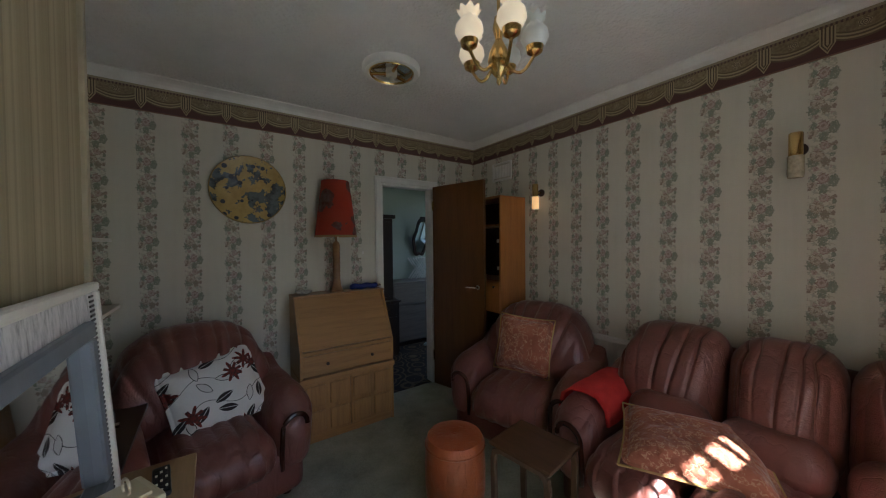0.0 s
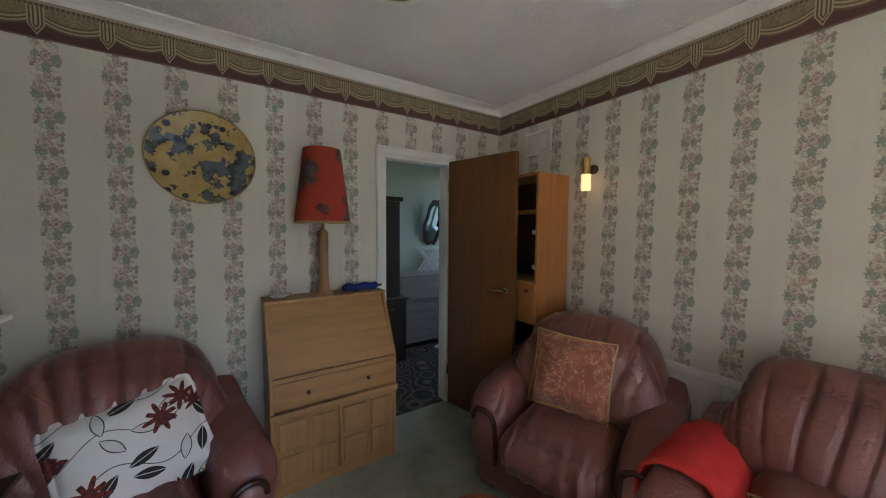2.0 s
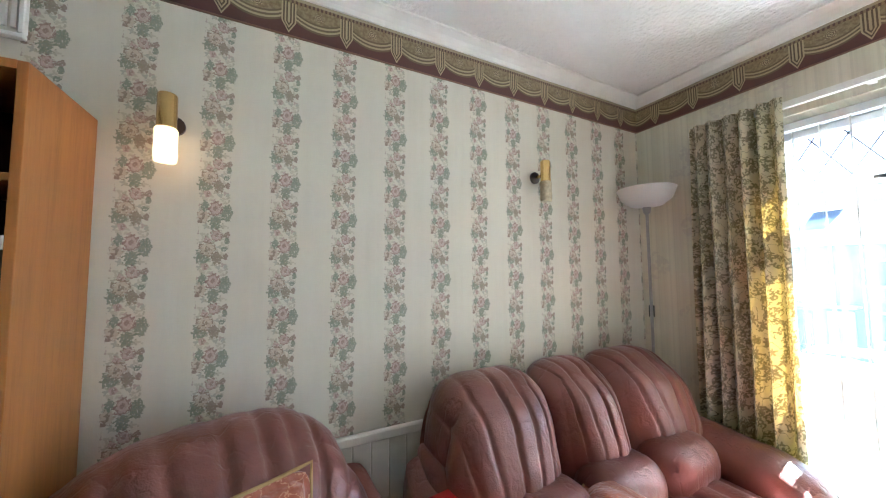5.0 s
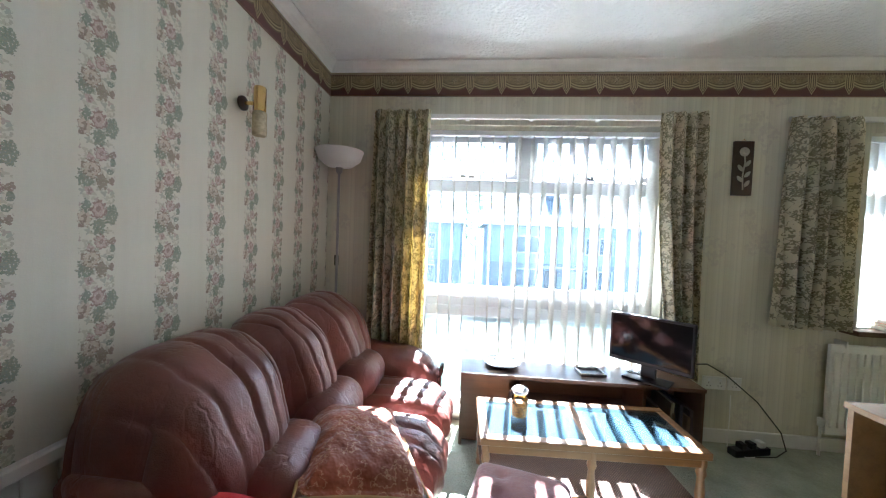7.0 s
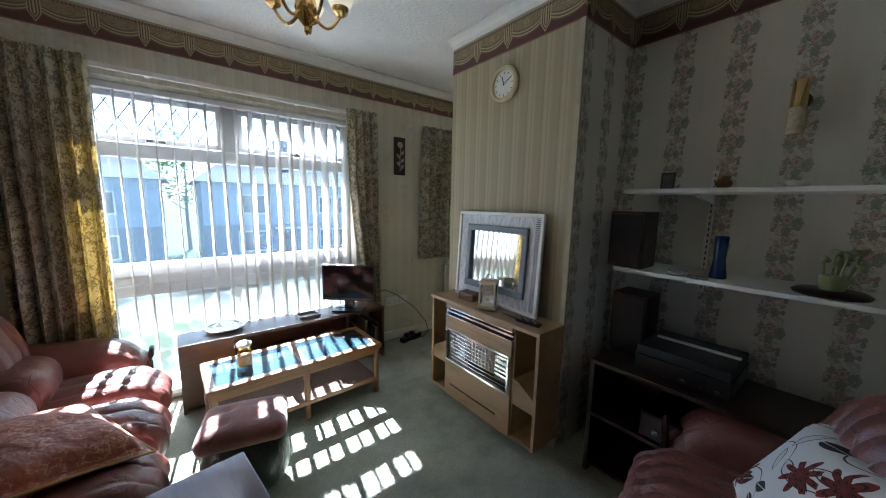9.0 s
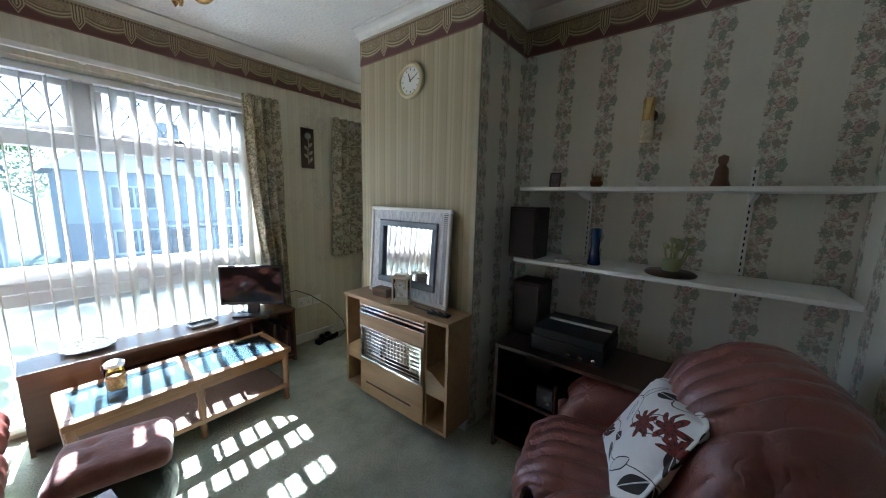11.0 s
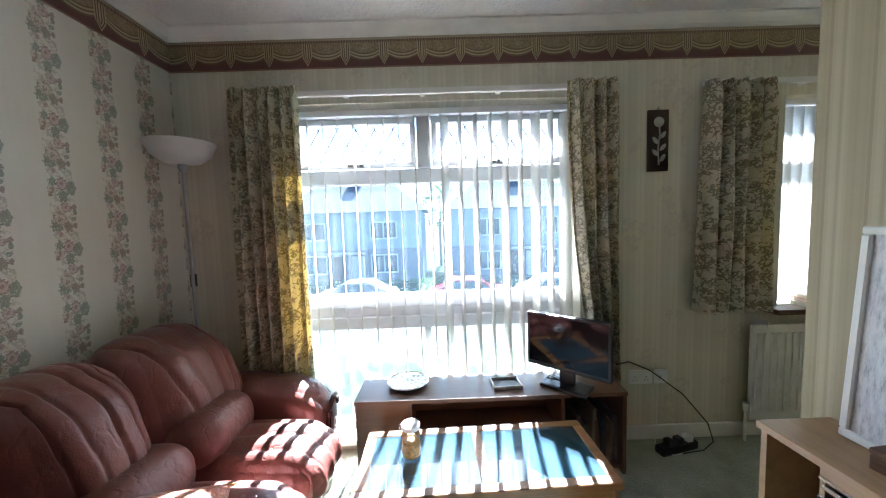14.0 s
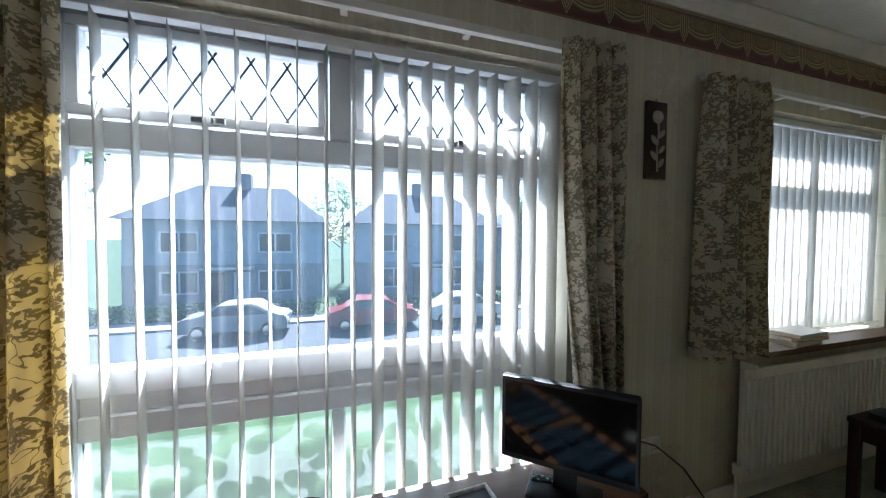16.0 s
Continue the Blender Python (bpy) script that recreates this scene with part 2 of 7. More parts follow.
def border_paper(name, axis, pitch, shift=0.0):
    """Swagged border in olive and gold with pointed pendants over a maroon band."""
    k = Mat(name, 0.7)
    p = k.pos()
    x, y, z = k.split(p)
    u = k.op("FRACT", k.op("DIVIDE", k.op("ADD", (x, y)[axis], 20 * pitch + shift), pitch))
    t = k.op("DIVIDE", k.op("SUBTRACT", z, BORDER0), BORDER1 - BORDER0)
    e = k.op("ABSOLUTE", k.op("SUBTRACT", k.op("MULTIPLY", u, 2.0), 1.0))
    swag = k.op("ADD", 0.24, k.op("MULTIPLY", k.op("POWER", e, 2.2), 0.26))
    over = k.op("SUBTRACT", t, swag)
    fold = k.op("SINE", k.op("MULTIPLY", over, 62.0))
    rim = k.mix(k.op("GREATER_THAN", fold, 0.0), (0.46, 0.385, 0.23), (0.155, 0.115, 0.06))
    grain = k.noise(p, 90.0, 3)
    field = k.ramp(grain, [(0.35, (0.20, 0.155, 0.085)), (0.65, (0.33, 0.27, 0.155))])
    fx, ft = k.op("MULTIPLY", e, 0.107), k.op("MULTIPLY", k.op("SUBTRACT", t, 0.66), 0.16)
    fr = k.op("SQRT", k.op("ADD", k.op("POWER", fx, 2.0), k.op("POWER", ft, 2.0)))
    fa = k.op("ARCTAN2", ft, fx)
    flower = k.op("LESS_THAN", fr, k.op("ADD", 0.016, k.op("MULTIPLY", k.op("SINE", k.op("MULTIPLY", fa, 7.0)), 0.006)))
    field = k.mix(flower, field, k.mix(k.op("GREATER_THAN", k.op("SINE", k.op("MULTIPLY", fr, 900.0)), 0.0), (0.50, 0.43, 0.28), (0.13, 0.09, 0.05)))
    cloth = k.mix(k.op("LESS_THAN", over, 0.25), field, rim)
    c = k.mix(k.op("GREATER_THAN", over, 0.0), (0.105, 0.036, 0.034), cloth)
    # pendants at the joins of the swags
    d = k.op("SUBTRACT", 1.0, e)
    w = k.op("MULTIPLY", 0.24, k.op("MINIMUM", 1.0, k.op("DIVIDE", k.op("SUBTRACT", t, 0.08), 0.28)))
    hang = k.op("MULTIPLY", k.op("LESS_THAN", d, w), k.op("LESS_THAN", t, 0.86))
    lines = k.op("GREATER_THAN", k.op("SINE", k.op("MULTIPLY", k.op("SUBTRACT", w, d), 62.0)), 0.0)
    c = k.mix(hang, c, k.mix(lines, (0.11, 0.075, 0.04), (0.47, 0.39, 0.235)))
    bead = k.op("GREATER_THAN", k.op("SINE", k.op("MULTIPLY", u, 88.0)), 0.0)
    c = k.mix(k.op("GREATER_THAN", t, 0.84), c, k.mix(bead, (0.26, 0.19, 0.11), (0.11, 0.06, 0.045)))
    c = k.mix(k.op("GREATER_THAN", t, 0.92), c, (0.40, 0.35, 0.24))
    c = k.mix(k.op("LESS_THAN", t, 0.04), c, (0.24, 0.13, 0.09))
    k.color(k.mix(k.op("MULTIPLY", k.noise(p, 6.0, 4), 0.16), c, (0.30, 0.25, 0.18)))
    return k.m


def leather(name, c):
    k = Mat(name, 0.36)
    p = k.pos(True)
    n = k.noise(p, 5.0, 5, 0.6)
    k.color(k.ramp(n, [(0.28, tuple(v * 0.78 for v in c)), (0.5, c), (0.75, tuple(v * 1.2 for v in c))]))
    grain = k.voronoi(p, 240.0)["Distance"]
    crease = k.noise(p, 16.0, 6, 0.7)
    k.b.inputs["Coat Weight"].default_value, k.b.inputs["Coat Roughness"].default_value = 0.40, 0.30
    fold = k.noise(k.scale(p, (1, 1, 0.45)), 9.0, 3, 0.5)
    wrinkle = k.ramp(k.op("ABSOLUTE", k.op("SUBTRACT", fold, 0.5)), [(0.0, 0.0), (0.035, 1.0)])
    k.bump(k.op("ADD", k.op("ADD", k.op("MULTIPLY", grain, 0.12), crease), k.op("MULTIPLY", wrinkle, 0.30)), 0.55, 0.011)
    k.link(k.ramp(k.noise(p, 30.0, 4), [(0.3, 0.28), (0.7, 0.46)]), k.b.inputs["Roughness"])
    return k.m


def carpet(name, stops, scale):
    k = Mat(name, 0.95)
    p = k.pos()
    a = k.noise(p, 3.2, 5, 0.65)
    tuft = k.noise(p, scale, 3, 0.7)
    c = k.ramp(a, stops)
    k.color(k.mix(k.op("MULTIPLY", tuft, 0.5), c, tuple(v * 0.55 for v in stops[0][1])))
    k.bump(k.op("ADD", k.op("MULTIPLY", a, 1.5), k.op("MULTIPLY", tuft, 1.0)), 0.9, 0.02)
    return k.m


def drape(name):
    """Cream curtain cloth with an olive leaf print, which lets light through."""
    k = Mat(name, 0.85)
    p = k.pos(True)
    cloth = k.t.nodes.new("ShaderNodeTexCoord").outputs["UV"]
    q0 = k.scale(cloth, (1.0, 1.0, 0.0))
    warp = k.noise(q0, 24.0, 2, 0.5, 1)
    vm = k.t.nodes.new("ShaderNodeVectorMath")
    vm.operation = "MULTIPLY_ADD"
    k.link(warp, vm.inputs[0])
    vm.inputs[1].default_value = (0.014, 0.014, 0)
    k.link(q0, vm.inputs[2])
    q = vm.outputs[0]
    m1, k1, r1 = sprigs(k, q, 54.0, 3.0, 0.0125)
    m2, k2, r2 = sprigs(k, q, 19.0, 5.0, 0.023)
    spray = k.op("GREATER_THAN", k.noise(q0, 15.0, 2), 0.49)
    stem = k.op("LESS_THAN", k.op("ABSOLUTE", k.op("SUBTRACT", k.noise(q0, 21.0, 1), 0.52)), 0.011)
    m1 = k.op("MAXIMUM", k.op("MULTIPLY", m1, spray), stem)
    c = k.mix(m1, (0.72, 0.68, 0.55), k.ramp(k1, [(0.0, (0.24, 0.24, 0.16)), (0.5, (0.36, 0.34, 0.23)), (1.0, (0.28, 0.26, 0.17))]))
    bloom = k.op("MULTIPLY", m2, k.op("GREATER_THAN", k2, 0.55))
    c = k.mix(k.op("MULTIPLY", bloom, 0.8), c, k.mix(k.op("GREATER_THAN", k.op("SINE", k.op("MULTIPLY", r2, 14.0)), 0.0), (0.40, 0.35, 0.24), (0.22, 0.19, 0.13)))
    k.color(c)
    k.bump(k.noise(p, 300.0, 2), 0.2, 0.002)
    k.thin(k.mix(k.op("MAXIMUM", m1, bloom), (0.80, 0.66, 0.30), (0.36, 0.28, 0.12)), 0.36)
    return k.m


def emitter(name, c, strength):
    k = Mat(name, 0.4)
    k.color(c)
    k.glow(c, strength)
    return k.m


def glass(name, tint=(1, 1, 1), rough=0.0, ior=1.5, dust_haze=0.0, kind="ShaderNodeBsdfTranslucent", film_tint=(0.62, 0.84, 1.0)):
    k = Mat(name, rough)
    tr = k.t.nodes.new("ShaderNodeBsdfTransparent")
    k.link(tint, tr.inputs[0])
    gl = k.t.nodes.new("ShaderNodeBsdfGlossy")
    gl.inputs["Roughness"].default_value = rough
    mx = k.t.nodes.new("ShaderNodeMixShader")
    fr = k.t.nodes.new("ShaderNodeFresnel")
    fr.inputs[0].default_value = ior
    k.t.links.new(fr.outputs[0], mx.inputs[0])
    k.t.links.new(tr.outputs[0], mx.inputs[1])
    k.t.links.new(gl.outputs[0], mx.inputs[2])
    out = mx.outputs[0]
    if dust_haze:
        # a thin film that scatters the sun: table dust, and haze added to the windows
        film = k.t.nodes.new(kind)
        k.link(film_tint, film.inputs[0])
        md = k.t.nodes.new("ShaderNodeMixShader")
        k.link(k.op("MULTIPLY", k.ramp(k.noise(k.pos(), 3.0, 5, 0.6), [(0.3, 0.75), (0.7, 1.2)]), dust_haze), md.inputs[0])
        k.t.links.new(out, md.inputs[1])
        k.t.links.new(film.outputs[0], md.inputs[2])
        out = md.outputs[0]
    k.t.links.new(out, k.t.nodes["Material Output"].inputs[0])
    return k.m


PAPER_X, PAPER_Y, PAPER_A = floral_paper("floral_paper_x", 0, 0.229, 0.0965), floral_paper("floral_paper_y", 1, 0.217, 0.1405, -1), floral_paper("floral_paper_alcove", 1, 0.232, 0.038)
STRIPE_Y, STRIPE_X = stripe_paper("stripe_paper_y", 1, False), stripe_paper("stripe_paper_x", 0, True)
BORDER_X, BORDER_Y, BORDER_N, BORDER_B = border_paper("border_x", 0, 0.217, 0.131), border_paper("border_y", 1, 0.219, 0.054), border_paper("border_n", 0, 0.227, 0.023), border_paper("border_b", 1, 0.258, 0.13)
CREAM = plain("cream_paint", (0.66, 0.64, 0.54), 0.6)
WHITE = plain("white_gloss_paint", (0.78, 0.77, 0.72), 0.4, vary=0.05)
UPVC = plain("white_upvc", (0.80, 0.81, 0.82), 0.35, vary=0.03)
LEATHER = leather("oxblood_leather", (0.200, 0.070, 0.054))
CARPET = carpet("green_carpet", [(0.30, (0.30, 0.32, 0.235)), (0.5, (0.47, 0.49, 0.37)), (0.70, (0.62, 0.63, 0.50))], 70.0)
OAK = wood("oak_veneer", (0.40, 0.21, 0.075), 0.40, 0)
OAK_UP = wood("oak_upright", (0.40, 0.21, 0.075), 0.40, 2)
AGED_OAK, AGED_OAK_UP = wood("aged_oak", (0.25, 0.122, 0.043), 0.38, 0), wood("aged_oak_upright", (0.22, 0.105, 0.037), 0.38, 2)
TEAK = wood("teak_door", (0.165, 0.066, 0.017), 0.35, 2)
PINEWOOD = wood("orange_pine", (0.42, 0.17, 0.045), 0.4, 2)
DARKWOOD = wood("dark_wood", (0.035, 0.016, 0.010), 0.35, 2)
MIDWOOD = wood("mid_brown_wood", (0.108, 0.055, 0.028), 0.38, 0)
DRAPE = drape("leaf_print_drape")
BRASS = plain("brass", (0.72, 0.50, 0.20), 0.22, 1.0, 0.06)
CHROME = plain("chrome", (0.70, 0.70, 0.70), 0.15, 1.0, 0.03)
BLACK = plain("black_plastic", (0.012, 0.012, 0.013), 0.3, vary=0.2)
DARKGREY = plain("dark_grey", (0.05, 0.05, 0.055), 0.4)
# bluish haze over the outside view is put into the panes as a film
GLASS = glass("window_glass", (0.97, 0.99, 1.0), dust_haze=0.011)
MIRROR = plain("mirror_silver", (0.86, 0.87, 0.88), 0.02, 1.0, 0.01)


def ceiling_mat():
    k = Mat("textured_ceiling", 0.8)
    p = k.pos()
    n = k.noise(p, 34.0, 5, 0.62)
    blob = k.voronoi(p, 55.0, "SMOOTH_F1")["Distance"]
    k.color(k.ramp(k.noise(p, 2.2, 4), [(0.3, (0.70, 0.69, 0.65)), (0.7, (0.80, 0.79, 0.75))]))
    k.bump(k.op("ADD", n, k.op("MULTIPLY", blob, 0.6)), 0.8, 0.012)
    return k.m


CEIL = ceiling_mat()

# ---- mesh helpers ----


def mesh_object(name, bm, material, smooth=False, angle=None):
    me = bpy.data.meshes.new(name)
    bmesh.ops.recalc_face_normals(bm, faces=bm.faces[:])
    bm.to_mesh(me)
    bm.free()
    if smooth:
        me.polygons.foreach_set("use_smooth", [True] * len(me.polygons))
        if angle:
            me.set_sharp_from_angle(angle=radians(angle))
    for m in (material if isinstance(material, (list, tuple)) else [material]):
        me.materials.append(m)
    return new(name, me)


def part(name, bm, material, parent, label="", smooth=False, angle=40):
    ob = mesh_object(name, bm, material, smooth, angle)
    ob.parent = parent
    if label:
        tagged(ob, label)
    return ob


def thing(name, m, label, category, group="", kind=""):
    """An empty at the base of a thing; its parts hang under it."""
    ob = new(name)
    ob.empty_display_size = 0.05
    ob.matrix_world = m
    return tagged(ob, label, category, group, kind)


def solid(name, bm, material, label, category, kind="", smooth=False, group=""):
    return tagged(mesh_object(name, bm, material, smooth, 40), label, category, group, kind)


def box(x0, x1, y0, y1, z0, z1, bevel=0.0, bm=None, seg=2):
    one = bmesh.new()
    bmesh.ops.create_cube(one, size=1)
    for v in one.verts:
        v.co = Vector(((x0 + x1) / 2 + v.co.x * (x1 - x0), (y0 + y1) / 2 + v.co.y * (y1 - y0), (z0 + z1) / 2 + v.co.z * (z1 - z0)))
    if bevel:
        bmesh.ops.bevel(one, geom=one.edges[:], offset=bevel, segments=seg, affect="EDGES", profile=0.6)
    if bm is None:
        return one
    me = bpy.data.meshes.new("tmp")
    one.to_mesh(me)
    one.free()
    bm.from_mesh(me)
    bpy.data.meshes.remove(me)
    return bm


def boxes(rows, bevel=0.0):
    bm = bmesh.new()
    for r in rows:
        box(*r, bevel=bevel, bm=bm, seg=1)
    return bm


def shift(bm, m):
    bmesh.ops.transform(bm, matrix=m, verts=bm.verts[:])
    return bm


def rbox(sx, sy, sz, r, n=(10, 10, 8), fn=None):
    """A rounded box about the origin; fn moves each point (unit coordinates and place given)."""
    bm = bmesh.new()
    seen = {}
    h = (sx / 2, sy / 2, sz / 2)

    def vert(i, j, k):
        key = (i, j, k)
        if key not in seen:
            c = [math.sin((2 * a / m - 1) * math.pi / 2 * 0.9) / math.sin(math.pi / 2 * 0.9) for a, m in zip(key, n)]
            p = Vector([a * b for a, b in zip(c, h)])
            q = Vector([max(-(b - r), min(b - r, a)) for a, b in zip(p, h)])
            d = p - q
            if d.length > 1e-9:
                p = q + d.normalized() * r
            if fn:
                p = fn(Vector(c), p)
            seen[key] = bm.verts.new(p)
        return seen[key]

    for a in range(3):
        b, c = (a + 1) % 3, (a + 2) % 3
        for side in (0, n[a]):
            for i in range(n[b]):
                for j in range(n[c]):
                    ring = []
                    for di, dj in ((0, 0), (1, 0), (1, 1), (0, 1)):
                        key = [0, 0, 0]
                        key[a], key[b], key[c] = side, i + di, j + dj
                        ring.append(vert(*key))
                    bm.faces.new(ring)
    return bm


def lathe(profile, seg=24, bm=None):
    """Turns (radius, height) rows about the z axis."""
    bm = bm or bmesh.new()
    rings = []
    for r, z in profile:
        rings.append([bm.verts.new((r * math.cos(2 * math.pi * i / seg), r * math.sin(2 * math.pi * i / seg), z)) for i in range(seg)])
    for a, b in zip(rings, rings[1:]):
        for i in range(seg):
            bm.faces.new((a[i], a[(i + 1) % seg], b[(i + 1) % seg], b[i]))
    (r0, z0), (r1, z1) = profile[0], profile[-1]
    if r0 > 1e-4 and r1 > 1e-4 and math.hypot(r0 - r1, z0 - z1) < 0.022:
        for i in range(seg):
            bm.faces.new((rings[-1][i], rings[-1][(i + 1) % seg], rings[0][(i + 1) % seg], rings[0][i]))
        return bm
    for ring, r in ((rings[0], r0), (rings[-1], r1)):
        if r > 1e-4:
            bm.faces.new(ring)
    return bm


def tube(points, radius, seg=8, bm=None):
    bm = bm or bmesh.new()
    pts = [Vector(p) for p in points]
    rings = []
    up = Vector((0, 0, 1))
    for i, p in enumerate(pts):
        d = (pts[min(i + 1, len(pts) - 1)] - pts[max(i - 1, 0)]).normalized()
        a = d.cross(up if abs(d.z) < 0.95 else Vector((1, 0, 0))).normalized()
        b = d.cross(a)
        r = radius[i] if isinstance(radius, (list, tuple)) else radius
        rings.append([bm.verts.new(p + a * r * math.cos(2 * math.pi * k / seg) + b * r * math.sin(2 * math.pi * k / seg)) for k in range(seg)])
    for a, b in zip(rings, rings[1:]):
        for k in range(seg):
            bm.faces.new((a[k], a[(k + 1) % seg], b[(k + 1) % seg], b[k]))
    bm.faces.new(rings[0]), bm.faces.new(rings[-1])
    return bm


def prism(outline, y0, y1, bm=None):
    """Extrudes an outline of (x, z) rows from y0 to y1."""
    bm = bm or bmesh.new()
    a = [bm.verts.new((x, y0, z)) for x, z in outline]
    b = [bm.verts.new((x, y1, z)) for x, z in outline]
    bm.faces.new(a), bm.faces.new(b)
    for i in range(len(a)):
        j = (i + 1) % len(a)
        bm.faces.new((a[i], a[j], b[j], b[i]))
    return bm


def spin(bm, rx=0, ry=0, rz=0, at=(0, 0, 0)):
    return shift(bm, pose(*at, rx, ry, rz))


# ---- the room ----
LEN, CEILING = 3.392, 2.503
BREAST_X, BREAST_Y0, BREAST_Y1, ALCOVE_X = -2.685, 0.917, 1.899, -3.20
FAR_X = -5.2
WX0, WX1, WZ0, WZ1 = -2.335, -0.575, 0.06, 2.085
VX0, VX1, VZ0, VZ1 = -4.75, -3.54, 0.82, 2.06
DX0, DX1, DZ = -1.12, -0.55, 1.985


def structure(name, bm, material, label, category, smooth=False):
    return solid(name, bm, material, label, category, "structure", smooth)


structure("floor", box(FAR_X, 0.0, -0.02, LEN + 0.02, -0.1, 0.0), CARPET, "worn sage green carpet with a mottled pile", "floor")
structure("ceiling", box(FAR_X - 0.1, 0.1, -0.3, LEN + 0.12, CEILING, CEILING + 0.1), CEIL, "white ceiling with swirled textured plaster", "ceiling")
structure("wall_east", box(0.0, 0.12, -0.28, LEN + 0.12, 0, CEILING), PAPER_Y, "cream wall papered with columns of roses", "wall")
structure("wall_north", boxes([(ALCOVE_X - 0.1, DX0, LEN, LEN + 0.11, 0, CEILING), (DX1, 0.0, LEN, LEN + 0.11, 0, CEILING), (DX0, DX1, LEN, LEN + 0.11, DZ, CEILING)]),
          PAPER_X, "cream wall papered with columns of roses round the doorway", "wall")
structure("wall_alcove", box(ALCOVE_X - 0.1, ALCOVE_X, BREAST_Y1, LEN, 0, CEILING), PAPER_A, "shadowed alcove wall papered with columns of roses", "wall")
structure("wall_alcove_side", box(ALCOVE_X, BREAST_X - 0.004, BREAST_Y1, BREAST_Y1 + 0.004, 0, CEILING), PAPER_X, "side of the chimney breast papered with roses", "wall")
structure("chimney_breast", box(FAR_X, BREAST_X, BREAST_Y0, BREAST_Y1, 0, CEILING), STRIPE_Y, "chimney breast in beige striped wallpaper", "wall")
structure("wall_west", box(FAR_X - 0.1, FAR_X, -0.28, BREAST_Y0, 0, CEILING), STRIPE_Y, "plain pale end wall past the chimney breast", "wall")
structure("wall_south", boxes([(WX1, 0, -0.25, 0, 0, CEILING), (VX1, WX0, -0.25, 0, 0, CEILING), (FAR_X, VX0, -0.25, 0, 0, CEILING),
                               (WX0, WX1, -0.25, 0, WZ1, CEILING), (WX0, WX1, -0.25, 0, 0, WZ0), (VX0, VX1, -0.25, 0, VZ1, CEILING), (VX0, VX1, -0.25, 0, 0, VZ0)]),
          STRIPE_X, "cream window wall with faint stripes", "wall")


def runs():
    """The room's wall faces as (axis, at, from, to, sign into the room)."""
    return [("y", 0.0, 0.0, LEN, -1), ("x", LEN, ALCOVE_X, 0.0, -1), ("x", 0.0, FAR_X, 0.0, 1), ("y", ALCOVE_X, BREAST_Y1, LEN, 1),
            ("y", BREAST_X, BREAST_Y0, BREAST_Y1, 1), ("x", BREAST_Y1, ALCOVE_X, BREAST_X, 1), ("x", BREAST_Y0, FAR_X, BREAST_X, -1)]


for axis, at, a, b, s in runs():
    d = 0.008 if at == BREAST_Y1 else 0.004
    lo, hi = (at, at + d * s) if s > 0 else (at + d * s, at)
    args = (lo, hi, a, b) if axis == "y" else (a, b, lo, hi)
    structure("wall_border", box(*args, BORDER0, BORDER1), (BORDER_B if at == BREAST_X else BORDER_Y) if axis == "y" else (BORDER_N if at > 3 else BORDER_X), "olive swagged paper border with a maroon band", "wallpaper border")
    prof = [(0, BORDER1), (0.012, BORDER1), (0.02, BORDER1 + 0.018), (0.036, BORDER1 + 0.034), (0.058, CEILING - 0.012), (0.068, CEILING - 0.010), (0.068, CEILING), (0, CEILING)]
    bm = prism([(p * s + at, z) for p, z in prof], a, b)
    if axis == "x":
        bmesh.ops.transform(bm, matrix=Matrix(((0, 1, 0, 0), (1, 0, 0, 0), (0, 0, 1, 0), (0, 0, 0, 1))), verts=bm.verts[:])
    structure("cornice", bm, WHITE, "white coved plaster cornice", "cornice")

structure("baseboard", boxes([(FAR_X, WX0, 0.0, 0.018, 0.0, 0.09), (WX1, -0.0, 0.0, 0.018, 0.0, 0.09), (ALCOVE_X, DX0 - 0.06, LEN - 0.018, LEN, 0, 0.09),
                              (ALCOVE_X, ALCOVE_X + 0.018, BREAST_Y1 + 0.02, LEN - 0.02, 0, 0.09), (BREAST_X, BREAST_X + 0.018, BREAST_Y0, BREAST_Y1, 0, 0.09)], 0.004),
          WHITE, "white painted skirting board", "skirting")
structure("breast_trim", box(BREAST_X - 0.004, BREAST_X + 0.012, BREAST_Y1 - 0.018, BREAST_Y1 + 0.012, 0.09, BORDER0, 0.004), plain("aged_cream_paint", (0.40, 0.36, 0.25), 0.6), "cream corner bead up the chimney breast", "trim")

# ---- windows ----


def frame_bars(x0, x1, z0, z1, w, y0, y1):
    return [(x0, x1, y0, y1, z0, z0 + w), (x0, x1, y0, y1, z1 - w, z1), (x0, x0 + w, y0, y1, z0 + w, z1 - w), (x1 - w, x1, y0, y1, z0 + w, z1 - w)]


def pane(x0, x1, z0, z1, y, parent, material=GLASS, label=""):
    ob = part("pane", box(x0, x1, y - 0.004, y + 0.004, z0, z1), material, parent, label)
    ob.visible_shadow = False
    return ob


LEAD = plain("lead_strip", (0.05, 0.055, 0.06), 0.5)


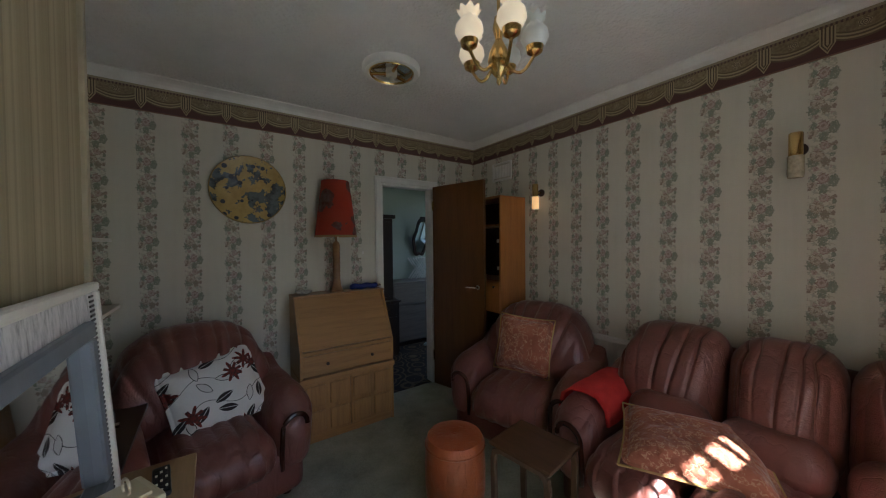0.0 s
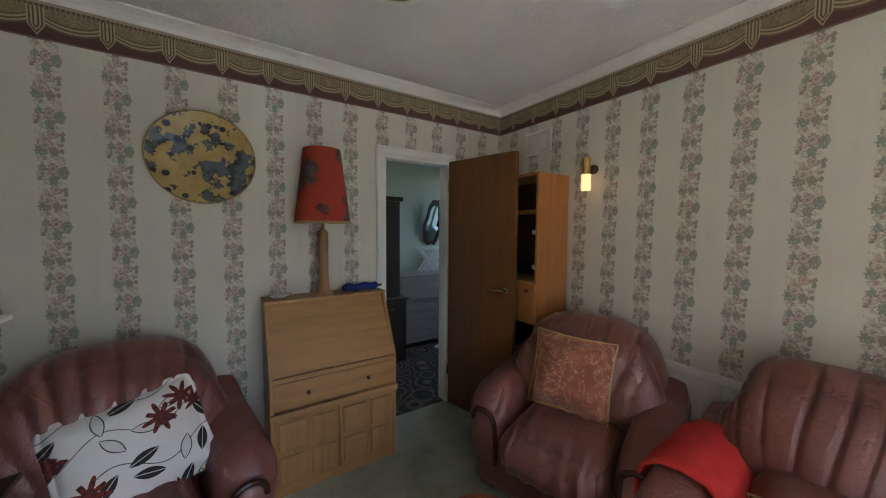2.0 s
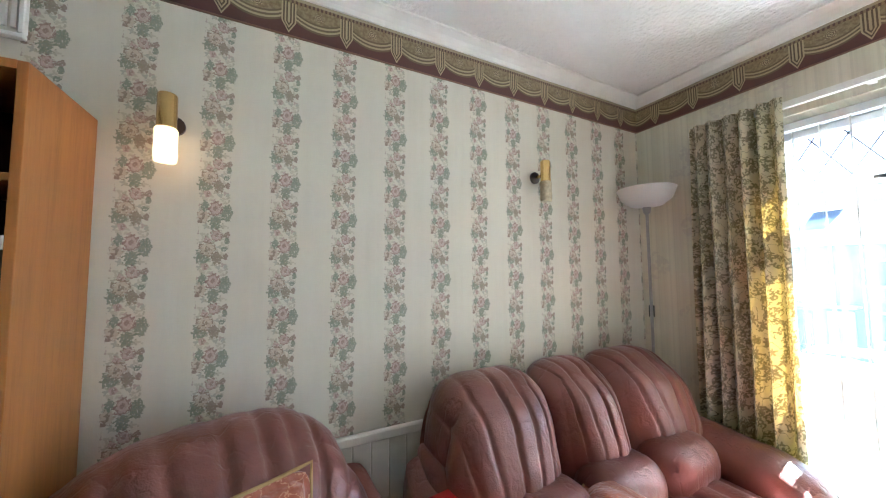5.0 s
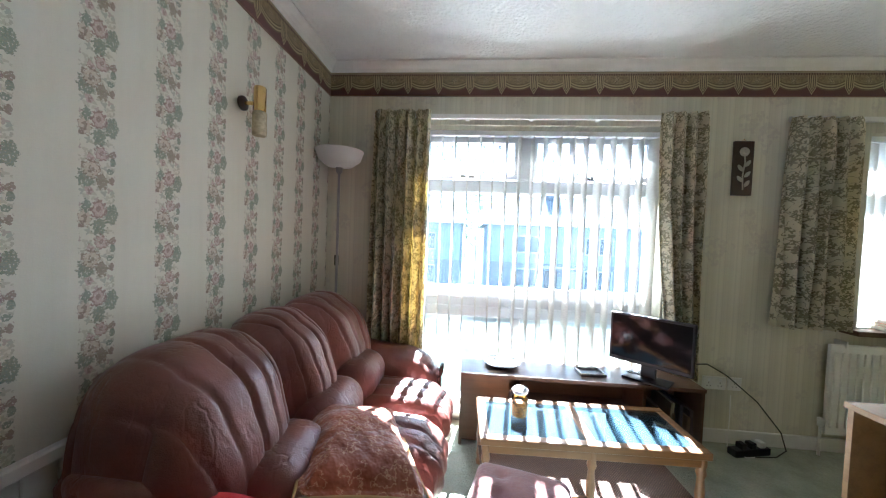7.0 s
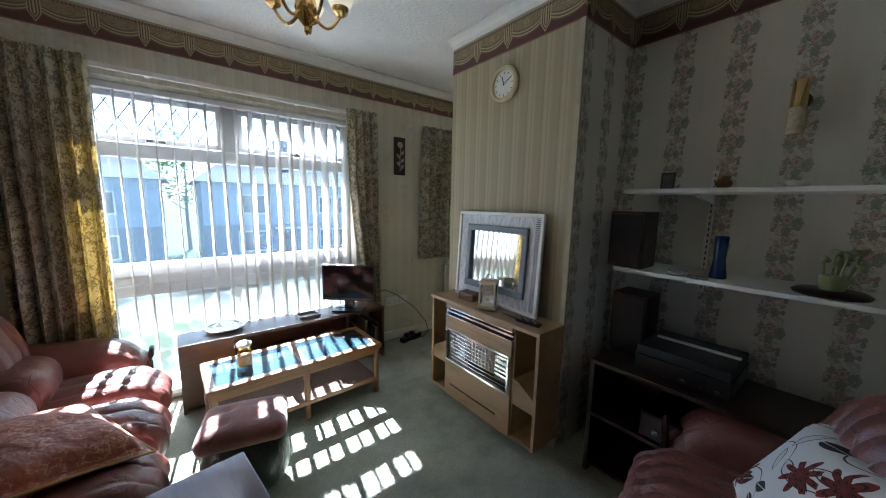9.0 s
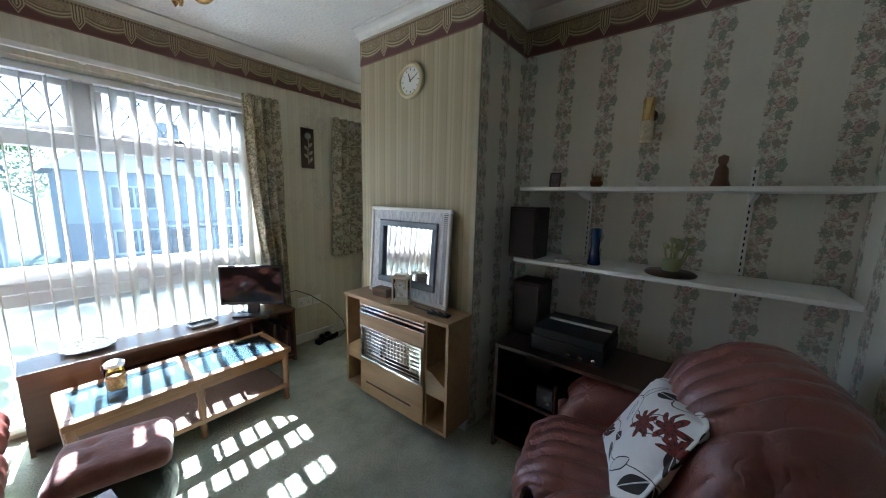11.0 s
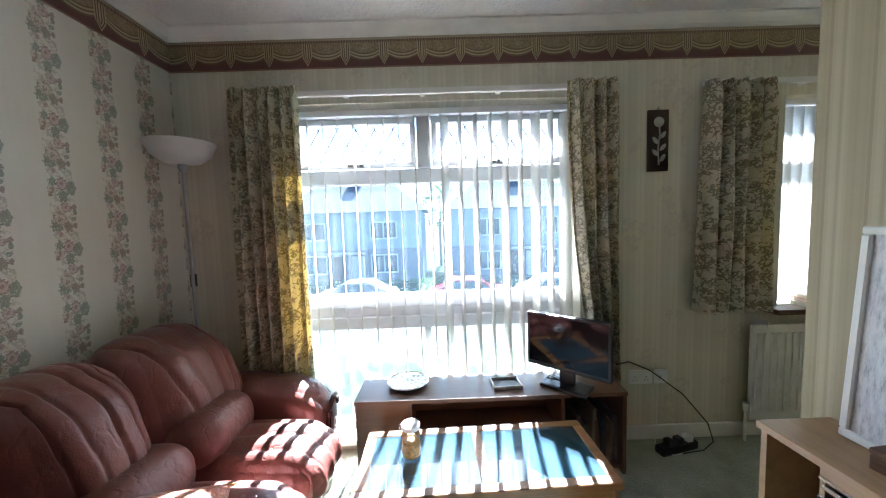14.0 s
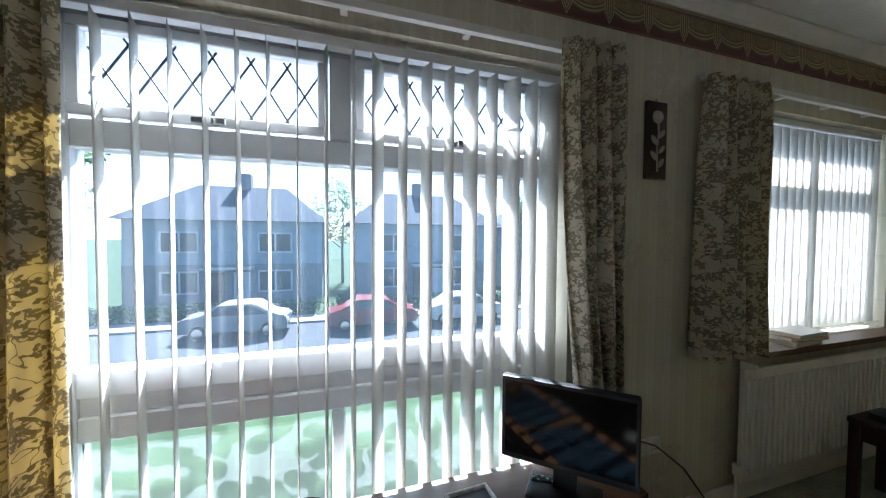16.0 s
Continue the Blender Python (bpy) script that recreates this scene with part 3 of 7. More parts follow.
def lattice(x0, x1, z0, z1, y, parent, step=0.115):
    """Diamond leading over a pane."""
    bm = bmesh.new()
    h = z1 - z0
    n = int((x1 - x0 + h) / step) + 1
    for i in range(n):
        for way in (1, -1):
            a = x0 - h * 0.62 + i * step if way > 0 else x0 + i * step
            p, q = [a, z0], [a + way * h * 0.62, z1]
            if way < 0:
                p, q = [a, z0], [a - h * 0.62, z1]
            for e, o in ((p, q), (q, p)):
                for lim, sgn in ((x0, 1), (x1, -1)):
                    if (e[0] - lim) * sgn < 0 and abs(o[0] - e[0]) > 1e-6:
                        f = (lim - e[0]) / (o[0] - e[0])
                        if 0 <= f <= 1:
                            e[0], e[1] = lim, e[1] + f * (o[1] - e[1])
            if x0 - 1e-6 <= p[0] <= x1 + 1e-6 and x0 - 1e-6 <= q[0] <= x1 + 1e-6 and abs(p[0] - q[0]) > 0.01:
                tube([(p[0], y, p[1]), (q[0], y, q[1])], 0.004, 5, bm)
    part("leading", bm, LEAD, parent, "dark diamond leading")


def big_window():
    t = thing("window_1", pose(0, 0, 0), "tall white plastic window with leaded top lights", "window", kind="structure")
    y0, y1 = -0.18, -0.11
    rows = frame_bars(WX0, WX1, WZ0, WZ1, 0.055, y0, y1)
    rows += [(WX0 + 0.055, WX1 - 0.055, y0, y1, 1.635, 1.725), (WX0 + 0.055, WX1 - 0.055, y0, y1, 0.86, 0.945), (WX0 + 0.055, WX1 - 0.055, y0, y1, 0.72, 0.80)]
    rows += [(-1.46, -1.375, y0, y1, 1.725, WZ1 - 0.055), (-1.43, -1.38, y0, y1, WZ0 + 0.055, 0.72)]
    part("window_frame", boxes(rows, 0.005), UPVC, t)
    part("rail_panel", box(WX0 + 0.055, WX1 - 0.055, y0 + 0.02, y1 - 0.02, 0.80, 0.86), UPVC, t)
    for a, b in ((WX0 + 0.06, -1.465), (-1.37, WX1 - 0.06)):
        part("sash", boxes(frame_bars(a, b, 1.73, WZ1 - 0.06, 0.035, y1 - 0.02, y1 + 0.018), 0.004), UPVC, t, "top opening sash")
        pane(a + 0.035, b - 0.035, 1.765, WZ1 - 0.095, -0.14, t)
        lattice(a + 0.035, b - 0.035, 1.765, WZ1 - 0.095, -0.132, t)
        m = (a + b) / 2
        part("handle", boxes([(m - 0.05, m + 0.05, y1 + 0.018, y1 + 0.03, 1.735, 1.755), (m - 0.012, m + 0.012, y1 + 0.018, y1 + 0.045, 1.73, 1.76)], 0.003), CHROME, t, "metal sash handle")
    pane(WX0 + 0.055, WX1 - 0.055, 0.945, 1.635, -0.14, t)
    fk = Mat("patterned_glass", 0.3)
    gx, gy, gz = fk.split(fk.pos())
    lm, lk, _ = sprigs(fk, fk.join(gx, gz, 0.0), 9.0, 2.0, 0.075)
    film = fk.t.nodes.new("ShaderNodeBsdfTranslucent")
    fk.link(fk.mix(lm, (0.70, 0.73, 0.70), (0.52, 0.57, 0.52)), film.inputs[0])
    fm = fk.t.nodes.new("ShaderNodeMixShader")
    fk.link(fk.op("SUBTRACT", 0.055, fk.op("MULTIPLY", lm, 0.022)), fm.inputs[0])
    rf = fk.t.nodes.new("ShaderNodeBsdfRefraction")
    rf.inputs["Color"].default_value, rf.inputs["Roughness"].default_value, rf.inputs["IOR"].default_value = (0.90, 0.95, 0.92, 1), 0.42, 1.12
    fk.t.links.new(rf.outputs[0], fm.inputs[1])
    fk.t.links.new(film.outputs[0], fm.inputs[2])
    fk.t.links.new(fm.outputs[0], fk.t.nodes["Material Output"].inputs[0])
    frosted = fk.m
    pane(WX0 + 0.055, -1.43, WZ0 + 0.055, 0.72, -0.14, t, frosted)
    pane(-1.38, WX1 - 0.055, WZ0 + 0.055, 0.72, -0.14, t, frosted)
    part("window_sill", box(WX0 - 0.0, WX1 + 0.0, -0.11, 0.03, WZ0 - 0.02, WZ0 + 0.012, 0.004), WHITE, t)


def side_window():
    t = thing("window_2", pose(0, 0, 0), "white plastic window behind closed vertical blinds", "window", kind="structure")
    y0, y1 = -0.18, -0.11
    part("window_frame", boxes(frame_bars(VX0, VX1, VZ0, VZ1, 0.055, y0, y1) + [(-4.14, -4.08, y0, y1, VZ0 + 0.055, VZ1 - 0.055), (VX0 + 0.055, VX1 - 0.055, y0, y1, 1.69, 1.75)], 0.005), UPVC, t)
    pane(VX0 + 0.055, VX1 - 0.055, VZ0 + 0.055, VZ1 - 0.055, -0.145, t)
    part("window_sill", box(VX0 - 0.03, VX1 + 0.10, -0.11, 0.11, VZ0 - 0.035, VZ0 - 0.003, 0.004), MIDWOOD, t, "brown wooden sill")


big_window(), side_window()


def vane_mat():
    k = Mat("blind_cloth", 0.8)
    p = k.pos(True)
    slub = k.noise(k.scale(p, (40, 40, 160)), 1.0, 4, 0.6)
    k.color(k.ramp(slub, [(0.35, (0.66, 0.65, 0.60)), (0.65, (0.80, 0.79, 0.75))]))
    k.bump(slub, 0.3, 0.003)
    k.thin((0.90, 0.89, 0.86), 0.55)
    return k.m


VANE = vane_mat()


def vertical_blind(x0, x1, z0, z1, y, turns, label, bottom_chain=True):
    t = thing("vertical_blind", pose((x0 + x1) / 2, y, z1), label, "blind")
    cx = (x0 + x1) / 2
    part("headrail", box(x0 - cx, x1 - cx, -0.02, 0.02, -0.035, 0.0, 0.004), UPVC, t)
    n = len(turns)
    for i, a in enumerate(turns):
        x = x0 + (x1 - x0) * (i + 0.5) / n
        bm = bmesh.new()
        w = 0.0445
        prev = None
        zz = [-0.04 + (z0 - z1 + 0.05) * k / 6 for k in range(7)]
        for k, z in enumerate(zz):
            sway = math.sin(i * 1.7 + k * 0.5) * 0.004 * k / 6
            ang = radians(a + (3 * math.sin(i * 2.3) * k / 6))
            row = []
            for j in (-1, 0, 1):
                bow = 0.004 * (1 - j * j)
                row.append(bm.verts.new((x - cx + math.sin(ang) * w * j + math.cos(ang) * bow + sway, -math.cos(ang) * w * j + math.sin(ang) * bow, z)))
            if prev:
                for j in range(2):
                    bm.faces.new((prev[j], prev[j + 1], row[j + 1], row[j]))
            prev = row
        ob = part("vane", bm, VANE, t, smooth=True, angle=60)
        md = ob.modifiers.new("thickness", "SOLIDIFY")
        md.thickness = 0.0012
    if bottom_chain:
        tube([(x0 - cx + (x1 - x0) * k / 40, 0.045, z0 - z1 + 0.02 - 0.006 * math.sin(k * math.pi / 2) ** 2) for k in range(41)], 0.0016, 4, bmc := bmesh.new())
        part("chain", bmc, UPVC, t)
    return t


random.seed(4)
turns = [10 + random.uniform(-5, 5) for i in range(19)]
turns[8] = -34
turns[12] = 3
turns[4] = 20
turns[2] = 24
turns[0] = 30
vertical_blind(WX0 + 0.02, WX1 - 0.02, 0.10, 2.06, -0.055, turns, "cream vertical blind with its vanes turned open", False)
vertical_blind(VX0 + 0.02, VX1 - 0.02, VZ0 + 0.02, 2.05, -0.055, [79 + random.uniform(-3, 3) for i in range(17)], "cream vertical blind with its vanes nearly closed")


def curtain(x0, x1, z0, z1, y, folds, label, spread=0.0, seed=0):
    """A gathered curtain; spread widens (or shifts) its hem."""
    rnd = random.Random(seed)
    t = thing("curtain", pose((x0 + x1) / 2, y, z0), label, "curtain", "curtains")
    bm = bmesh.new()
    cols, rows = folds * 12, 26
    ph = [rnd.uniform(0.8, 1.25) for k in range(folds + 2)]
    cx = (x0 + x1) / 2
    grid = []
    for r in range(rows + 1):
        f = r / rows
        z = (z1 - z0) * (1 - f)
        line = []
        for c in range(cols + 1):
            g = c / cols
            k = g * folds
            amp = 0.050 * ph[int(k)] * (0.75 + 0.45 * f)
            if f < 0.05:
                amp *= 0.6 + 8 * f
            yy = amp * math.sin(2 * math.pi * k + 0.5 * math.sin(f * 3 + int(k))) + 0.006 * math.sin(7 * f + k * 3)
            xx = (x0 - cx) + (x1 - x0) * g + spread * f * f * g + 0.012 * math.sin(4 * math.pi * k) * 0.5
            line.append(bm.verts.new((xx, yy, z)))
        grid.append(line)
    uv = bm.loops.layers.uv.new("cloth")
    for r in range(rows):
        for c in range(cols):
            f = bm.faces.new((grid[r][c], grid[r][c + 1], grid[r + 1][c + 1], grid[r + 1][c]))
            for loop, (i, j) in zip(f.loops, ((c, r), (c + 1, r), (c + 1, r + 1), (c, r + 1))):
                loop[uv].uv = (i / cols * folds * 0.21, (z1 - z0) * (1 - j / rows))
    ob = part("cloth", bm, DRAPE, t, smooth=True, angle=None)
    md = ob.modifiers.new("thickness", "SOLIDIFY")
    md.thickness = 0.002


curtain(-0.745, -0.355, 0.03, 2.155, 0.085, 6, "cream leaf-print curtain glowing in the sun beside the window", 0.015, 1)
curtain(-2.505, -2.235, 0.45, 2.15, 0.085, 4, "cream leaf-print curtain drawn back by the window", -0.15, 2)
curtain(-3.39, -3.00, 0.815, 2.125, 0.085, 5, "short cream leaf-print curtain beside the far window", 0.03, 3)
for a, b in ((-2.51, -0.34), (-5.0, -3.02)):
    t = thing("curtain_rail", pose((a + b) / 2, 0.045, 2.11), "white plastic curtain rail on the wall", "curtain rail")
    part("rail", box(-(b - a) / 2, (b - a) / 2, -0.012, 0.012, 0.0, 0.03, 0.003), WHITE, t)
    for k in range(5):
        x = -(b - a) / 2 + (b - a) * (k + 0.5) / 5
        part("bracket", box(x - 0.012, x + 0.012, -0.045, -0.012, 0.0, 0.025, 0.002), WHITE, t)

# ---- door and what lies beyond ----
structure("door_trim", boxes([(DX0 - 0.058, DX0, LEN - 0.018, LEN, 0, DZ + 0.058), (DX1, DX1 + 0.05, LEN - 0.018, LEN, 0, DZ + 0.058), (DX0, DX1, LEN - 0.018, LEN, DZ, DZ + 0.058),
                              (DX0 - 0.050, DX0 - 0.036, LEN - 0.024, LEN - 0.018, 0, DZ + 0.05), (DX0 - 0.036, DX1 + 0.03, LEN - 0.024, LEN - 0.018, DZ + 0.036, DZ + 0.05)], 0.003), WHITE,
          "white moulded door surround", "door frame")
structure("door_lining", boxes([(DX0, DX0 + 0.022, LEN, LEN + 0.11, 0, DZ), (DX1 - 0.022, DX1, LEN, LEN + 0.11, 0, DZ), (DX0 + 0.022, DX1 - 0.022, LEN, LEN + 0.11, DZ - 0.022, DZ)], 0.002), WHITE,
          "white door lining", "door frame")


def teak_door():
    hx, hy = DX1 + 0.0, LEN - 0.025
    ex, ey = -0.400, 2.780
    w = math.hypot(ex - hx, ey - hy)
    t = thing("door_1", pose(hx, hy, 0, 0, 0, math.degrees(math.atan2(ey - hy, ex - hx))), "open flush teak veneered door", "door", kind="structure")
    part("door_leaf", box(0, w, -0.02, 0.018, 0.012, 1.985, 0.003), TEAK, t)
    for side in (-1, 1):
        y = -0.02 if side < 0 else 0.018
        part("rose_plate", spin(lathe([(0.022, 0), (0.022, 0.008), (0.012, 0.012), (0.009, 0.04)], 16), 90 if side < 0 else -90, 0, 0, (w - 0.06, y, 1.02)), CHROME, t, smooth=True)
        part("door_handle", tube([(w - 0.06, y + side * 0.042, 1.02), (w - 0.09, y + side * 0.044, 1.02), (w - 0.17, y + side * 0.040, 1.016)], [0.010, 0.009, 0.007], 10), CHROME, t, "chrome lever handle", True)
    for z in (0.25, 1.75):
        part("hinge", box(-0.006, 0.012, -0.024, -0.016, z, z + 0.09, 0.001), BRASS, t)


teak_door()
HALL_Y, HALL_X0, HALL_X1 = 5.05, -2.2, 1.2
HALLPAINT = plain("pale_green_paint", (0.40, 0.44, 0.36), 0.7, vary=0.04, scale=3)


def hall_carpet():
    k = Mat("patterned_carpet", 0.95)
    p = k.pos()
    cell = k.voronoi(k.scale(p, (1, 1, 0)), 4.6)
    rel = k.noise(p, 40.0, 3)
    ring = k.op("SINE", k.op("MULTIPLY", cell["Distance"], 30.0))
    c = k.mix(k.op("GREATER_THAN", k.op("ADD", ring, rel), 1.0), (0.038, 0.024, 0.015), (0.13, 0.085, 0.04))
    k.color(k.mix(k.op("LESS_THAN", cell["Distance"], 0.22), c, (0.17, 0.12, 0.06)))
    k.bump(rel, 0.5, 0.01)
    return k.m


structure("floor_hall", box(HALL_X0, HALL_X1, LEN + 0.02, HALL_Y, -0.1, 0.0), hall_carpet(), "dark brown carpet with a flower pattern", "floor")
structure("ceiling_hall", box(HALL_X0, HALL_X1, LEN + 0.12, HALL_Y + 0.1, 2.45, 2.55), CEIL, "plain white ceiling of the next room", "ceiling")
structure("wall_hall", boxes([(HALL_X0, -0.75, HALL_Y, HALL_Y + 0.1, 0, 2.45), (0.35, HALL_X1, HALL_Y, HALL_Y + 0.1, 0, 2.45), (-0.75, 0.35, HALL_Y, HALL_Y + 0.1, 0, 2.45),
                              (HALL_X0 - 0.1, HALL_X0, LEN + 0.11, HALL_Y + 0.1, 0, 2.45), (HALL_X1, HALL_X1 + 0.1, LEN + 0.11, HALL_Y - 1.5, 0, 2.45), (HALL_X1, HALL_X1 + 0.1, HALL_Y - 1.5, HALL_Y + 0.1, 2.25, 2.45), (0.0, HALL_X1 + 0.1, LEN, LEN + 0.11, -0.1, 2.55),
                              (HALL_X1, HALL_X1 + 0.1, HALL_Y - 1.5, HALL_Y + 0.1, 0, 0.75)]),
          HALLPAINT, "pale green wall of the next room", "wall")

# ---- leather suite ----


def seat_fn(pleats, front=True):
    def fn(c, p):
        q = p.copy()
        if c.z > -0.2:
            bulge = (1 - c.x ** 2) * (1 - c.y ** 2)
            q.z += 0.025 * bulge
            groove = abs(math.sin((c.x + 0.05 * math.sin(2.2 * c.y)) * pleats * math.pi / 2 + 0.3)) ** 0.30
            q.z += 0.036 * (groove - 1) * (0.4 + 0.6 * (1 - c.y) / 2)
        if c.y < -0.6:
            groove = abs(math.sin(c.x * pleats * math.pi / 2 + 0.3)) ** 0.45
            q.y += -0.020 * (groove - 1) * -1
            q.y -= 0.03 * (1 - c.z ** 2)
        return q
    return fn


def back_fn(pleats, fan, round_l=True, round_r=True, drop=0.28, deep=0.028):
    """Backs bow outwards, with pleats that fan out from the seat, and rounded shoulders."""
    def fn(c, p):
        q = p.copy()
        u, v = c.x, (c.z + 1) / 2
        spread = 1.0 + fan * (1 - v)
        a = u / max(0.25, 1 - fan * (1 - v) * 0.75)
        a += 0.025 * math.sin(5 * u + 4 * v) + 0.008 * math.sin(13 * v)
        groove = 1.0
        for n in range(pleats):
            at = -0.92 + 1.84 * (n + 0.5) / max(1, pleats) + 0.22 / max(1, pleats) * math.sin(n * 4.7 + pleats)
            groove -= (0.65 + 0.35 * math.sin(n * 2.9 + 1)) * math.exp(-((a - at) / 0.034) ** 2)
        puff = abs(math.sin(a * pleats * math.pi / 2 + 0.2)) ** 0.5
        groove = 0.88 * max(0.0, groove) + 0.12 * puff
        if c.y < 0.3:
            q.y -= 0.075 * math.sin(math.pi * min(1, v * 1.05)) * (1 - u * u * 0.75)
            q.y += deep * (1 - groove) * (0.3 + v)
            q.y += 0.004 * math.sin(5 * u + 14 * v) * math.sin(11 * v - 3 * u)
        if c.z > 0.2:
            q.z -= deep * 0.5 * (1 - groove)
        side = (u > 0 and round_r) or (u < 0 and round_l)
        if side:
            q.z -= drop * abs(u) ** 3.2 * max(0.0, v - 0.15)
            q.x *= 1 - 0.06 * v
        q.y += 0.10 * v
        return q
    return fn


def arm_fn(side):
    def fn(c, p):
        q = p.copy()
        v = (c.z + 1) / 2
        q.x += side * 0.035 * v * v
        q.z -= 0.10 * max(0.0, -c.y) ** 2 * v
        q.z += 0.10 * max(0.0, c.y) ** 2 * v
        q.z += 0.006 * math.sin(9 * c.y) * v
        if c.y < -0.5:
            q.y -= 0.02 * math.sin(math.pi * v)
        return q
    return fn


def wood_trim(x, side, yf, t):
    pts = []
    for k in range(13):
        a = math.pi * k / 12
        pts.append((x + 0.068 * math.cos(a) * side, yf - 0.018 - 0.01 * math.sin(a), 0.40 + 0.075 * math.sin(a)))
    pts += [(x - side * 0.072, yf - 0.012, 0.30), (x - side * 0.07, yf - 0.005, 0.18)]
    part("wood_trim", tube(pts, 0.013, 8), CHERRY, t, "dark polished wooden arm facing", True)


CHERRY = wood("dark_cherry", (0.055, 0.018, 0.012), 0.25, 2)


def suite(name, m, seats, seat_w, label, category, depth=0.86, group="leather suite"):
    t = thing(name, m, label, category, group)
    inner = seats * seat_w
    w = inner + 0.40
    part("base", spin(rbox(w - 0.08, depth - 0.12, 0.24, 0.05, (8, 8, 6)), at=(0, 0.0, 0.15)), LEATHER, t, smooth=True, angle=None)
    for i in range(seats):
        x = -inner / 2 + seat_w * (i + 0.5)
        part("seat_cushion", spin(rbox(seat_w - 0.004, depth - 0.20, 0.27, 0.115, (48, 20, 12), seat_fn(6 if seats == 1 else 4)), at=(x, -0.105, 0.315)), LEATHER, t, smooth=True, angle=None)
        fl, fr = i == 0, i == seats - 1
        ov = 0.205 if seats == 1 else 0.175
        bw = seat_w + ov * fl + ov * fr
        bx = x + (-ov * fl + ov * fr) / 2
        part("back_cushion", spin(rbox(bw - 0.004, 0.32, 0.58, 0.145, (110, 12, 30), back_fn(9 if seats == 1 else 5, 0.80 if seats == 1 else (0.62 if fl or fr else 0.25), fl, fr, 0.34 if seats == 1 else 0.26, 0.030 if seats == 1 else 0.022)), at=(bx, depth / 2 - 0.25, 0.655)), LEATHER, t, smooth=True, angle=None)
        if seats > 1:
            part("lumbar_cushion", spin(rbox(seat_w - 0.02, 0.25, 0.24, 0.11, (18, 12, 10)), at=(x, depth / 2 - 0.43, 0.50)), LEATHER, t, smooth=True, angle=None)
    part("back_frame", spin(rbox(w - 0.10, 0.16, 0.62, 0.07, (16, 6, 12), back_fn(0, 0, True, True, 0.22)), at=(0, depth / 2 - 0.14, 0.53)), LEATHER, t, smooth=True, angle=None)
    for s in (-1, 1):
        x = s * (inner / 2 + 0.10)
        part("arm", spin(rbox(0.23, depth - 0.15, 0.46, 0.108, (10, 22, 12), arm_fn(s)), at=(x, -0.015, 0.36)), LEATHER, t, smooth=True, angle=None)
        wood_trim(x, s, -depth / 2 + 0.07, t)
    for sx in (-1, 1):
        for sy in (-1, 1):
            part("foot", spin(lathe([(0.025, 0), (0.03, 0.045)], 12), at=(sx * (w / 2 - 0.12), sy * (depth / 2 - 0.14), 0)), DARKWOOD, t)
    return t


suite("sofa", pose(-0.48, 0.92, 0, 0, 0, -90), 3, 0.39, "oxblood leather three seat sofa with pleated back", "sofa", 0.92)
suite("armchair", pose(-0.47, 2.235, 0, 0, 0, -73), 1, 0.54, "oxblood leather armchair with a fan pleated back", "armchair", 0.82)
suite("armchair", pose(-2.45, 2.86, 0, 0, 0, 12), 1, 0.50, "oxblood leather armchair in the shadowed alcove", "armchair", 0.86)


def cushion_fn(sag=0.0):
    def fn(c, p):
        q = p.copy()
        e = max(abs(c.x), abs(c.y))
        q.z *= (1 - 0.9 * e ** 3)
        pinch = 1 - 0.06 * (1 - min(abs(c.x), abs(c.y)) ** 2) * (1 if e > 0.7 else 0.4)
        q.x *= pinch
        q.y *= pinch
        q.z += 0.010 * math.sin(5 * c.x + 2 * c.y) * (1 - e)
        return q
    return fn


def cushion(m, sx, sy, thick, material, piping, label):
    t = thing("cushion", m, label, "cushion", "scatter cushions")
    part("cover", rbox(sx, sy, thick, thick * 0.45, (22, 22, 6), cushion_fn()), material, t, smooth=True, angle=None)
    if piping:
        pts = []
        for k in range(49):
            a = 4 * (k / 48)
            s, f = int(a) % 4, (a % 1) * 2 - 1
            x, y = ((f, -1), (1, f), (-f, 1), (-1, -f))[s]
            pin = 1 - 0.06 * (1 - min(abs(x), abs(y)) ** 2)
            pts.append((x * sx / 2 * pin * 0.995, y * sy / 2 * pin * 0.995, 0))
        part("piping", tube(pts, 0.005, 6), piping, t, "gold piped edge", True)
    return t


def chenille():
    k = Mat("rust_velvet", 0.75)
    p = k.pos(True)
    swirl = k.noise(p, 22.0, 4, 0.6)
    lines = k.op("LESS_THAN", k.op("ABSOLUTE", k.op("SUBTRACT", swirl, 0.53)), 0.018)
    n = k.noise(p, 7.0, 4)
    c = k.ramp(n, [(0.3, (0.26, 0.075, 0.035)), (0.7, (0.42, 0.13, 0.065))])
    k.color(k.mix(k.op("MULTIPLY", lines, 0.7), c, (0.60, 0.34, 0.20)))
    k.b.inputs["Sheen Weight"].default_value = 0.4
    k.bump(k.op("ADD", n, k.noise(p, 14.0, 3)), 0.8, 0.03)
    return k.m


